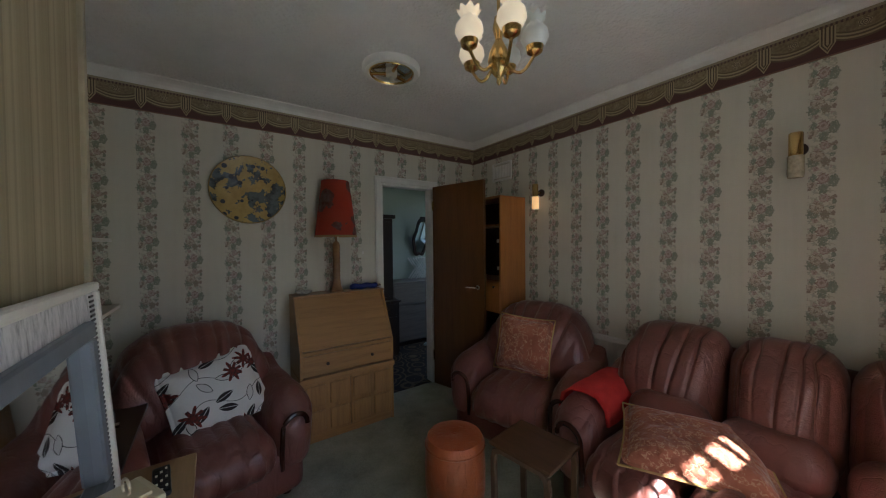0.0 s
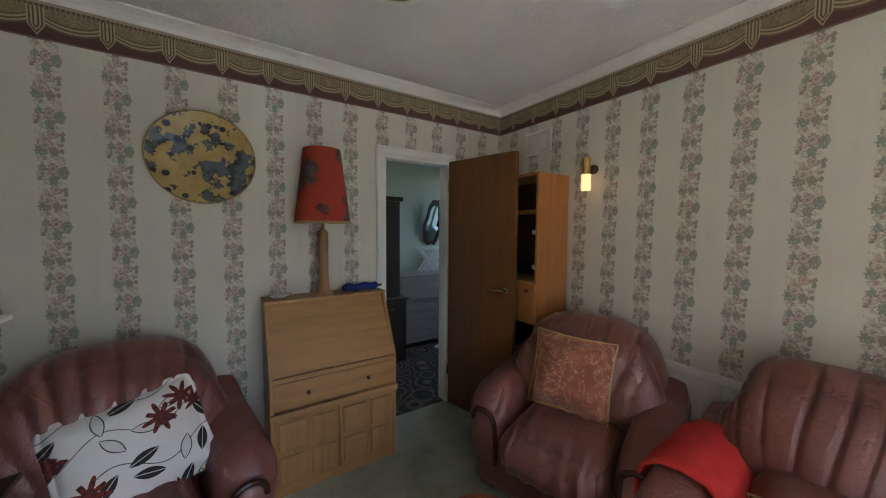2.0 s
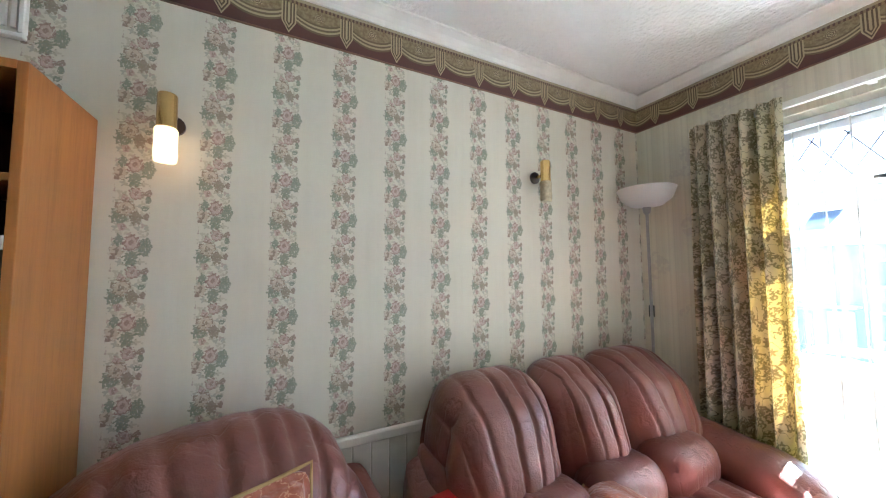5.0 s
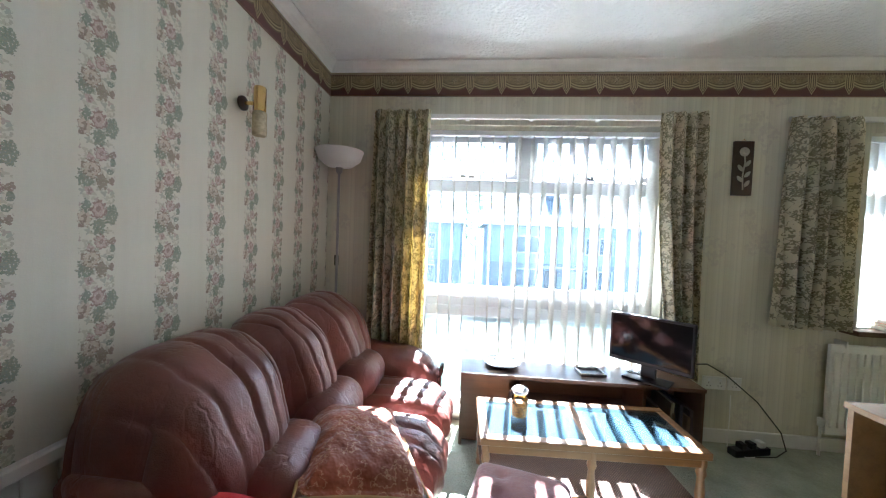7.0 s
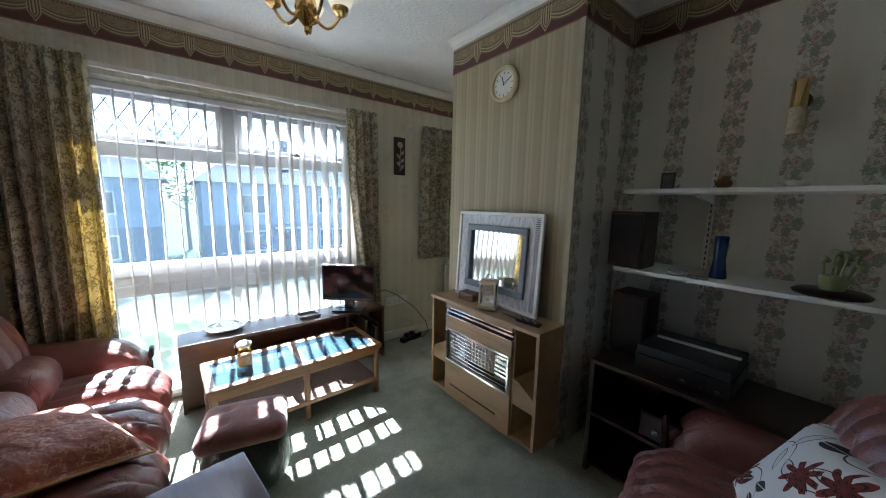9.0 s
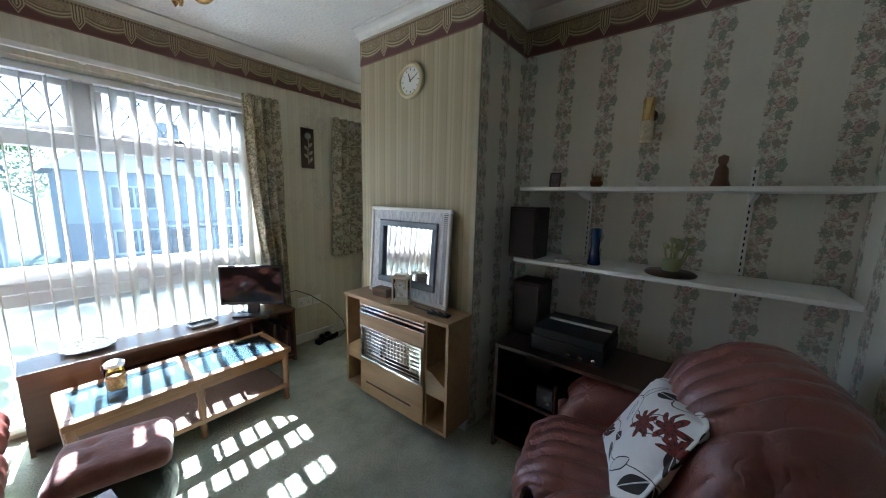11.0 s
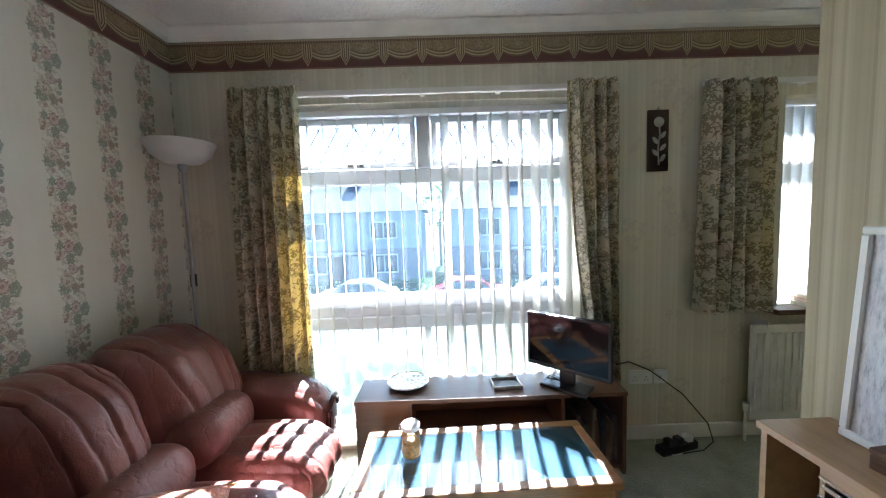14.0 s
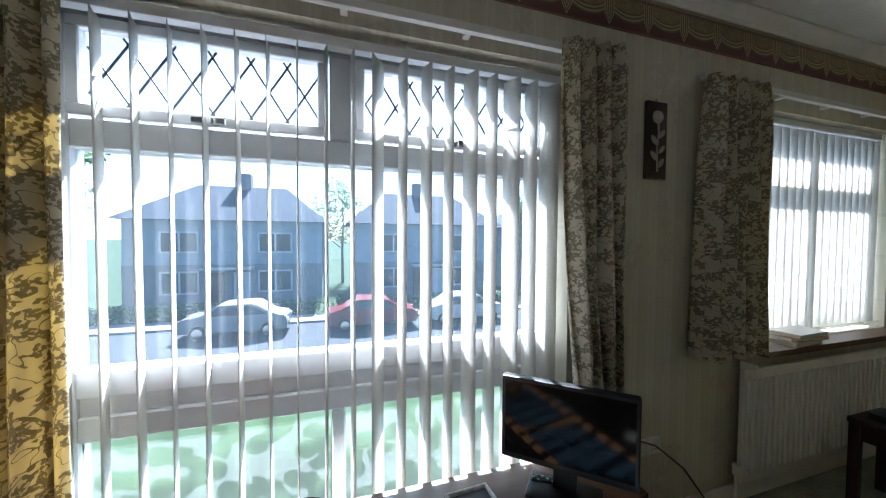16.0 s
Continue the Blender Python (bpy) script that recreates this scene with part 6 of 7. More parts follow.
def stereo():
    t = thing("stereo_cabinet", pose(-2.88, 2.50, 0), "dark stereo cabinet with open shelves", "cabinet")
    for y in (-0.43, 0.40):
        part("side_panel", box(-0.18, 0.20, y, y + 0.02, 0, 0.60), DARKWOOD, t)
    for z in (0.05, 0.32, 0.60):
        part("shelf", box(-0.18, 0.20, -0.43, 0.42, z, z + 0.018), DARKWOOD, t)
    part("back", box(-0.19, -0.18, -0.43, 0.42, 0, 0.60), DARKWOOD, t)
    u = thing("record_player", pose(-2.93, 2.42, 0.62), "black record player with a smoked lid", "record player")
    part("plinth", box(-0.15, 0.17, -0.18, 0.18, 0, 0.075, 0.005), BLACK, u)
    part("lid", box(-0.145, 0.165, -0.175, 0.175, 0.076, 0.12, 0.006), plain("smoked_acrylic", (0.015, 0.015, 0.016), 0.45), u)
    part("lid_edge", box(-0.02, 0.0, -0.15, 0.17, 0.119, 0.128, 0.002), PAPERWHITE, u)
    for i in range(3):
        part("knob", spin(lathe([(0.012, 0), (0.011, 0.014), (0, 0.015)], 14), 0, 90, 0, (0.175, 0.02 + i * 0.06, 0.025)), CHROME, u, smooth=True)
    v = thing("amplifier", pose(-2.86, 2.52, 0.338), "black stereo amplifier in the cabinet", "amplifier")
    part("case", box(-0.15, 0.16, -0.21, 0.21, 0, 0.12, 0.004), BLACK, v)
    part("fascia", box(0.161, 0.166, -0.20, 0.20, 0.01, 0.11), DARKGREY, v)
    for i in range(4):
        part("knob", spin(lathe([(0.013, 0), (0.012, 0.016), (0, 0.017)], 14), 0, 90, 0, (0.166, -0.14 + i * 0.09, 0.05)), CHROME, v, smooth=True)


stereo()
fr = thing("photo_frame", pose(-2.98, 2.226, S1, 0, -6, 0), "small dark framed picture standing on the shelf", "picture frame")
part("frame", boxes([(0, 0.01, -0.03, 0.03, 0, 0.008), (0, 0.01, -0.03, 0.03, 0.072, 0.08), (0, 0.01, -0.03, -0.022, 0.008, 0.072), (0, 0.01, 0.022, 0.03, 0.008, 0.072)], 0.002), BLACK, fr)
part("picture", box(0.001, 0.006, -0.022, 0.022, 0.008, 0.072), plain("faded_print", (0.10, 0.08, 0.09), 0.4, vary=0.8, scale=60), fr)
pot = thing("brass_pot", pose(-2.98, 2.441, S1), "small round brass pot on the shelf", "pot")
part("body", lathe([(0.018, 0), (0.029, 0.012), (0.032, 0.026), (0.021, 0.042), (0.026, 0.054), (0.021, 0.052), (0.015, 0.042), (0.0, 0.04)], 24), plain("old_brass", (0.20, 0.11, 0.045), 0.35, 0.8), pot, smooth=True)
wd = thing("china_dish", pose(-2.98, 2.670, S1), "small white china dish on the shelf", "dish")
part("bowl", lathe([(0.02, 0), (0.034, 0.012), (0.038, 0.026), (0.034, 0.024), (0.012, 0.010), (0, 0.010)], 22), PAPERWHITE, wd, smooth=True)
part("finial", spin(lathe([(0.008, 0), (0.012, 0.01), (0.0, 0.024)], 12), at=(0, 0, 0.010)), DARKWOOD, wd, smooth=True)
bt = thing("wooden_bell", pose(-2.98, 2.932, S1), "brown bell shaped ornament on the shelf", "ornament")
part("body", lathe([(0.036, 0), (0.034, 0.01), (0.026, 0.03), (0.022, 0.075), (0.012, 0.09), (0.018, 0.105), (0.018, 0.125), (0.0, 0.135)], 22), plain("brown_glaze", (0.10, 0.045, 0.02), 0.3), bt, smooth=True)
vs = thing("glass_vase", pose(-2.98, 2.463, S2), "tall cobalt blue glass vase on the shelf", "vase")
part("body", lathe([(0.030, 0), (0.033, 0.006), (0.022, 0.09), (0.026, 0.19), (0.023, 0.19), (0.019, 0.09), (0.0, 0.012)], 24), plain("cobalt_glass", (0.010, 0.035, 0.11), 0.08), vs, smooth=True)
for y, cc in ((2.33, "small clear glass dish on the shelf"), (2.41, "coil of thin wire on the shelf")):
    gd = thing("glass_dish" if y < 2.4 else "wire_coil", pose(-2.90, y, S2), cc, "dish" if y < 2.4 else "wire")
    if y < 2.4:
        part("bowl", lathe([(0.03, 0), (0.045, 0.012), (0.04, 0.022), (0.02, 0.010), (0, 0.008)], 20), CUT, gd, smooth=True)
    else:
        part("loop", tube([(0.03 * math.cos(a), 0.04 * math.sin(a), 0.003) for a in [2 * math.pi * k / 18 for k in range(19)]], 0.0015, 5), BLACK, gd, smooth=True)


def flower_group():
    t = thing("flower_ornament", pose(-2.98, 2.798, S2), "pale green flower ornament on a dark oval base", "ornament")
    part("base", spin(lathe([(0.10, 0), (0.105, 0.008), (0.09, 0.018), (0.0, 0.020)], 28), 0, 0, 0), DARKWOOD, t, smooth=True)
    green = plain("pale_green_glaze", (0.28, 0.30, 0.14), 0.3)
    rnd = random.Random(7)
    for i in range(9):
        a, r = rnd.uniform(0, 6.28), rnd.uniform(0.01, 0.05)
        x, y, h = r * math.cos(a), r * math.sin(a) * 1.3, rnd.uniform(0.07, 0.17)
        part("stem", tube([(x * 0.5, y * 0.5, 0.018), (x, y, h * 0.6), (x * 1.3, y * 1.3, h)], 0.004, 6), green, t, smooth=True)
        part("bloom", spin(lathe([(0.0, -0.010), (0.014, 0.0), (0.018, 0.012), (0.008, 0.014), (0.0, 0.010)], 12), rnd.uniform(-40, 40), rnd.uniform(-40, 40), 0, (x * 1.3, y * 1.3, h)), green, t, smooth=True)
    part("vessel", lathe([(0.03, 0.018), (0.04, 0.04), (0.034, 0.075), (0.0, 0.078)], 18), green, t, smooth=True)


flower_group()

# ---- window wall ----


def uplighter():
    t = thing("floor_lamp", pose(-0.154, 0.175, 0), "tall pale uplighter lamp with a white bowl", "floor lamp")
    pale = plain("pale_grey_metal", (0.34, 0.34, 0.34), 0.35)
    part("base", lathe([(0.12, 0), (0.125, 0.012), (0.11, 0.022), (0.02, 0.03)], 32), pale, t, smooth=True)
    part("pole", lathe([(0.0085, 0.03), (0.0085, 1.69), (0.020, 1.705), (0.024, 1.74)], 14), pale, t, smooth=True)
    k = Mat("opal_bowl", 0.4)
    k.color((0.72, 0.71, 0.68))
    k.thin((0.7, 0.69, 0.66), 0.2)
    part("shade", lathe([(0.026, 1.735), (0.085, 1.745), (0.135, 1.785), (0.158, 1.845), (0.154, 1.848), (0.13, 1.79), (0.08, 1.752), (0.0, 1.745)], 40), k.m, t, "white opal bowl", True)
    cord = part("cord", tube([(0.008, -0.008, 1.42), (0.012, -0.016, 1.35), (0.010, -0.018, 1.2), (0.012, -0.020, 1.05), (0.010, -0.022, 0.6), (0.012, -0.025, 0.05)], 0.0035, 6), BLACK, t, smooth=True)
    part("switch", box(-0.001, 0.023, -0.032, -0.008, 1.08, 1.15, 0.004), BLACK, cord, "black inline switch")


uplighter()


def plaque():
    t = thing("wall_plaque", pose(-2.784, 0.003, 1.818), "dark wooden plaque with a carved pewter rose", "plaque")
    part("board", box(-0.06, 0.06, 0, 0.016, -0.175, 0.175, 0.003), DARKWOOD, t)
    pewter = plain("pewter", (0.46, 0.43, 0.36), 0.35, 0.6)
    part("stem", tube([(0.0, 0.022, -0.14), (0.006, 0.022, -0.05), (-0.004, 0.022, 0.04), (0.0, 0.022, 0.08)], 0.004, 6), pewter, t, smooth=True)
    part("bloom", spin(lathe([(0.0, 0.002), (0.030, 0.004), (0.026, 0.012), (0.018, 0.010), (0.012, 0.018), (0.0, 0.016)], 14), -90, 0, 0, (0.0, 0.014, 0.105)), pewter, t, smooth=True)
    for s, z, r in ((-1, 0.03, 35), (1, 0.0, -35), (-1, -0.04, 40), (1, -0.07, -40), (-1, -0.10, 30)):
        part("leaf", spin(rbox(0.024, 0.008, 0.05, 0.004, (6, 3, 8), lambda c, p: Vector((p.x * (1 - c.z * c.z * 0.85), p.y, p.z))), 0, -r * 1.0, 0, (s * 0.022, 0.022, z)), pewter, t, smooth=True)
    part("hook", tube([(-0.01, 0.008, 0.175), (0.0, 0.008, 0.19), (0.01, 0.008, 0.175)], 0.002, 6), BRASS, t, smooth=True)


plaque()
for x, w in ((-2.827, 0.043), (-2.701, 0.073)):
    so = thing("wall_socket", pose(x, 0.002, 0.399), "white plastic wall socket", "socket", "wall sockets")
    part("plate", box(-w, w, 0, 0.01, -0.043, 0.043, 0.003), WHITE, so)
    for k in range(1 if w < 0.05 else 2):
        xx = 0 if w < 0.05 else (-0.035 + 0.07 * k)
        part("switch", box(xx - 0.006, xx + 0.006, 0.01, 0.014, 0.012, 0.028, 0.001), UPVC, so)
        part("pin_hole", boxes([(xx - 0.002, xx + 0.002, 0.0095, 0.0105, -0.004, 0.006), (xx - 0.014, xx - 0.007, 0.0095, 0.0105, -0.02, -0.016), (xx + 0.007, xx + 0.014, 0.0095, 0.0105, -0.02, -0.016)]), BLACK, so)
ex = thing("extension_lead", pose(-2.855, 0.120, 0, 0, 0, 14), "black extension lead lying on the carpet", "extension lead")
part("body", box(-0.13, 0.13, -0.03, 0.03, 0.0, 0.045, 0.008), BLACK, ex)
for i in range(3):
    part("plug", box(-0.10 + i * 0.07, -0.06 + i * 0.07, -0.022, 0.022, 0.045, 0.08, 0.006), BLACK if i else WHITE, ex)
ca = thing("cable", pose(0, 0, 0), "black television cable looping down to the floor", "cable")
part("wire", tube([(-2.42, 0.26, 0.60), (-2.52, 0.20, 0.585), (-2.68, 0.14, 0.50), (-2.90, 0.10, 0.33), (-3.06, 0.09, 0.14), (-3.09, 0.10, 0.03), (-3.0, 0.14, 0.006), (-2.86, 0.16, 0.006)], 0.004, 6), BLACK, ca, smooth=True)
part("wire", tube([(-2.80, 0.02, 0.33), (-2.78, 0.05, 0.2), (-2.74, 0.10, 0.03), (-2.80, 0.17, 0.006), (-2.92, 0.15, 0.006)], 0.003, 6), WHITE, ca, "white flex", True)


def radiator():
    x0, x1 = -4.9, -3.33
    t = thing("radiator", pose((x0 + x1) / 2, 0.05, 0.14), "white panel radiator under the far window", "radiator")
    w = (x1 - x0) / 2
    part("panel", box(-w, w, 0.0, 0.022, 0, 0.58, 0.006), WHITE, t)
    n = 36
    for i in range(n):
        x = -w + 0.03 + (2 * w - 0.06) * i / (n - 1)
        part("rib", box(x - 0.009, x + 0.009, 0.02, 0.032, 0.05, 0.53, 0.004), WHITE, t)
    part("pipe", tube([(w + 0.015, 0.01, 0.06), (w + 0.015, 0.01, -0.14)], 0.008, 8), WHITE, t, smooth=True)
    part("valve", spin(lathe([(0.016, 0), (0.018, 0.05), (0.0, 0.056)], 14), at=(w + 0.015, 0.01, 0.05)), WHITE, t, smooth=True)
    part("hanger", box(w - 0.09, w - 0.08, -0.045, 0.03, 0.56, 0.60), WHITE, t)
    part("hanger", box(-w + 0.08, -w + 0.09, -0.045, 0.03, 0.56, 0.60), WHITE, t)


radiator()
for i, (c, h) in enumerate((((0.62, 0.60, 0.55), 0.022), ((0.45, 0.20, 0.12), 0.018), ((0.70, 0.68, 0.63), 0.020))):
    b = thing("book", pose(-3.78 - 0.02 * i, 0.03, VZ0 - 0.003 + (0, 0.022, 0.040)[i], 0, 0, (4, -6, 2)[i]), "paperback book stacked on the window sill", "book", "books on the sill")
    part("cover", boxes([(-0.13, 0.13, -0.06, 0.07, 0, 0.002), (-0.13, 0.13, -0.06, 0.07, h - 0.002, h), (-0.13, 0.13, -0.062, -0.06, 0, h)]), plain("book_cover_%d" % i, c, 0.5), b)
    part("pages", box(-0.127, 0.127, -0.058, 0.066, 0.002, h - 0.002), PAPERWHITE, b)
st = thing("dark_stool", pose(-4.12, 0.32, 0), "dark wooden stool beside the radiator", "stool")
part("seat", box(-0.16, 0.16, -0.15, 0.15, 0.42, 0.45, 0.006), DARKWOOD, st)
part("tray", box(-0.08, 0.10, -0.10, 0.10, 0.45, 0.485, 0.004), BLACK, st)
for sx in (-1, 1):
    for sy in (-1, 1):
        part("leg", box(sx * 0.135 - 0.02, sx * 0.135 + 0.02, sy * 0.125 - 0.02, sy * 0.125 + 0.02, 0, 0.42, 0.004), DARKWOOD, st)
    part("arch", box(sx * 0.135 - 0.012, sx * 0.135 + 0.012, -0.105, 0.105, 0.34, 0.42, 0.004), DARKWOOD, st)

# ---- the next room ----


def dresser():
    t = thing("dresser", pose(-0.79, 4.55, 0), "tall dark wooden dresser in the next room", "dresser")
    part("lower_body", box(-0.32, 0.34, -0.20, 0.22, 0.04, 0.68, 0.004), DARKWOOD, t)
    part("upper_body", box(-0.30, 0.30, -0.12, 0.22, 0.70, 1.74, 0.004), DARKWOOD, t)
    part("top", box(-0.34, 0.36, -0.22, 0.23, 0.68, 0.70, 0.004), DARKWOOD, t)
    part("cornice", box(-0.33, 0.33, -0.15, 0.23, 1.74, 1.79, 0.010), DARKWOOD, t)
    part("plinth", box(-0.31, 0.33, -0.19, 0.21, 0, 0.04), DARKWOOD, t)
    for s in (-1, 1):
        d = part("door", box(s * 0.15 - 0.135, s * 0.15 + 0.135, -0.135, -0.12, 0.74, 1.70, 0.006), DARKWOOD, t)
        part("door", box(s * 0.16 - 0.145, s * 0.16 + 0.145, -0.215, -0.20, 0.08, 0.50, 0.006), DARKWOOD, t)
        dr = part("drawer", box(s * 0.16 - 0.145, s * 0.16 + 0.145, -0.215, -0.20, 0.53, 0.66, 0.006), DARKWOOD, t)
        part("pull", tube([(s * 0.16 - 0.03, -0.22, 0.60), (s * 0.16, -0.235, 0.585), (s * 0.16 + 0.03, -0.22, 0.60)], 0.004, 6), BRASS, dr, smooth=True)


dresser()


def sideboard():
    t = thing("sideboard", pose(0.12, 4.82, 0), "pale wooden sideboard with an open shelf", "sideboard")
    pale = wood("greyed_oak", (0.24, 0.19, 0.15), 0.5, 0)
    part("top", box(-0.52, 0.60, -0.20, 0.20, 0.86, 0.885, 0.003), pale, t)
    for x in (-0.52, 0.0, 0.58):
        part("upright", box(x, x + 0.02, -0.19, 0.20, 0.05, 0.86), pale, t)
    part("back", box(-0.50, 0.58, 0.18, 0.19, 0.05, 0.86), pale, t)
    part("shelf", box(-0.50, 0.58, -0.185, 0.18, 0.56, 0.58), pale, t)
    part("door", box(-0.498, -0.004, -0.195, -0.18, 0.07, 0.55, 0.003), pale, t)
    part("front_panel", box(-0.498, -0.004, -0.195, -0.18, 0.59, 0.855, 0.003), pale, t)
    for z in (0.08, 0.24, 0.40):
        part("drawer", box(0.024, 0.576, -0.195, -0.18, z, z + 0.15, 0.004), pale, t)
    part("plinth", box(-0.50, 0.58, -0.16, 0.18, 0, 0.05), DARKWOOD, t)


sideboard()
mg = thing("magazine", pose(0.34, 4.70, 0.58, 0, 0, 12), "blue magazine lying on the sideboard shelf", "magazine")
part("pages", box(-0.12, 0.12, -0.08, 0.08, 0, 0.012, 0.002), plain("blue_cover", (0.16, 0.34, 0.50), 0.35), mg)
nb = thing("newspaper", pose(0.20, 4.50, 0.0, 0, 0, 24), "crumpled newspaper on the carpet by the sideboard", "newspaper")
part("sheet", spin(rbox(0.42, 0.14, 0.03, 0.012, (14, 8, 3), lambda c, p: p + Vector((0, 0, 0.010 * math.sin(6 * c.x) * math.cos(5 * c.y)))), at=(0, 0, 0.024)), plain("newsprint", (0.42, 0.50, 0.54), 0.6, vary=0.4, scale=20), nb, smooth=True)


def fancy_mirror():
    t = thing("wall_mirror", pose(0.25, HALL_Y - 0.075, 1.50, 14, 0, 0), "ornate dark framed mirror in the next room", "mirror")
    pts, inner = [], []
    for k in range(40):
        a = 2 * math.pi * k / 40
        r = 1 + 0.10 * math.cos(3 * a + math.pi / 2) + 0.05 * math.cos(6 * a)
        w = 0.135 * (1.0 + 0.15 * math.sin(a))
        x, z = w * r * math.cos(a), 0.30 * r * math.sin(a)
        pts.append((x, z)), inner.append((x * 0.76, z * 0.84))
    bm = bmesh.new()
    A = [bm.verts.new((x, -0.03, z)) for x, z in pts]
    B = [bm.verts.new((x, -0.036, z)) for x, z in inner]
    C = [bm.verts.new((x, 0, z)) for x, z in pts]
    D = [bm.verts.new((x, -0.012, z)) for x, z in inner]
    for k in range(40):
        j = (k + 1) % 40
        bm.faces.new((A[k], A[j], B[j], B[k])), bm.faces.new((A[k], A[j], C[j], C[k])), bm.faces.new((B[k], B[j], D[j], D[k]))
    part("frame", bm, DARKWOOD, t)
    part("mirror_glass", prism(inner, -0.013, -0.010), MIRROR, t)
    part("crest", spin(rbox(0.12, 0.03, 0.06, 0.014, (8, 4, 5)), at=(0, -0.02, 0.31)), DARKWOOD, t, smooth=True)


fancy_mirror()
def wine_rack():
    """A folding rack of crossed slats standing on the sideboard."""
    t = thing("wine_rack", pose(0.52, HALL_Y - 0.10, 0.885), "cream folding lattice rack standing on the sideboard", "rack")
    cream = plain("cream_slat", (0.62, 0.60, 0.53), 0.5)
    for layer, way in ((-0.045, 1), (-0.030, -1), (0.030, 1), (0.045, -1)):
        for n in range(9):
            part("slat", spin(box(-0.011, 0.011, -0.005, 0.005, -0.20, 0.20, 0.002, seg=1), 0, way * 38, 0, (-0.36 + n * 0.09, layer, 0.16)), cream, t)
    for n in range(9):
        for m in range(3):
            part("dowel", spin(lathe([(0.006, -0.05), (0.006, 0.05)], 8), 90, 0, 0, (-0.36 + n * 0.09, 0, 0.045 + m * 0.115)), cream, t, smooth=True)


wine_rack()

# ---- outside ----
STREET = -2.90


def outdoors():
    k = Mat("ground_cover", 1.0)
    k.b.inputs["Specular IOR Level"].default_value = 0.05
    p = k.pos()
    x, y, z = k.split(p)
    grass = k.ramp(k.noise(p, 6.0, 5), [(0.3, (0.032, 0.048, 0.028)), (0.7, (0.058, 0.078, 0.045))])
    tar = k.ramp(k.noise(p, 30.0, 4), [(0.3, (0.045, 0.047, 0.05)), (0.7, (0.07, 0.072, 0.075))])
    far = k.op("LESS_THAN", y, -9.2)
    c = k.mix(far, grass, tar)
    c = k.mix(k.op("LESS_THAN", y, -17.5), c, grass)
    k.color(c)
    k.bump(k.noise(p, 40.0, 4), 0.5, 0.02)
    bm = bmesh.new()
    n = 24
    ys = [-0.25, -1.2, -2.6, -4.2, -5.8, -7.4, -9.0] + [-9 - 590 * (j / 20) ** 3 for j in range(1, 21)]
    fall = [0, 0, 0.15, 0.8, 1.6, 2.4, 2.75]
    vs = [[bm.verts.new((-400 + 800 * i / n, y, -0.15 - (fall[j] if j < 7 else 2.75))) for i in range(n + 1)] for j, y in enumerate(ys)]
    for j in range(len(ys) - 1):
        for i in range(n):
            bm.faces.new((vs[j][i], vs[j][i + 1], vs[j + 1][i + 1], vs[j + 1][i]))
    structure("ground", bm, k.m, "sloping lawn and street in front of the house", "ground")
    structure("pavement", box(-60, 60, -11.2, -9.4, STREET, STREET + 0.10, 0.01), plain("paving", (0.17, 0.17, 0.17), 0.9, scale=3), "pale concrete pavement with a raised kerb", "pavement")
    structure("pavement_far", box(-60, 60, -18.2, -16.6, STREET, STREET + 0.10, 0.01), plain("paving_far", (0.17, 0.17, 0.17), 0.9, scale=3), "pale concrete pavement across the street", "pavement")


outdoors()
FENCE = plain("fence_metal", (0.25, 0.26, 0.27), 0.5)


def low_fence():
    t = thing("fence", pose(0, -9.25, STREET), "low railing along the front garden", "fence")
    for z in (0.30, 0.62):
        part("rail", box(-8, 6, -0.012, 0.012, z, z + 0.025), FENCE, t)
    bm = tube([(0, 0, 0), (0, 0, 0.70)], 0.008, 6)
    me = bpy.data.meshes.new("post")
    bm.to_mesh(me)
    bm.free()
    me.materials.append(FENCE)
    for i in range(100):
        ob = new("post", me)
        ob.parent = t
        ob.location = (-8 + i * 0.14, 0, 0)


low_fence()
# blue-grey tints: the haze over the street is put into these colours
RENDERED = plain("haze_blue_render", (0.20, 0.235, 0.27), 0.85, scale=2)
BRICK = plain("haze_grey_brick", (0.15, 0.155, 0.165), 0.9, scale=6)


def slate():
    k = Mat("slate_roof", 0.95)
    k.b.inputs["Specular IOR Level"].default_value = 0.1
    p = k.pos()
    b = k.t.nodes.new("ShaderNodeTexBrick")
    k.link(k.scale(p, (3.2, 3.2, 5.0)), b.inputs["Vector"])
    b.inputs["Color1"].default_value, b.inputs["Color2"].default_value, b.inputs["Mortar"].default_value = (0.055, 0.065, 0.08, 1), (0.075, 0.085, 0.10, 1), (0.03, 0.03, 0.035, 1)
    k.color(b.outputs[0])
    return k.m


SLATE = slate()
GREYTRIM = plain("blue_grey_trim", (0.32, 0.34, 0.37), 0.5)
DARKPANE = plain("dark_house_pane", (0.04, 0.05, 0.06), 0.08)


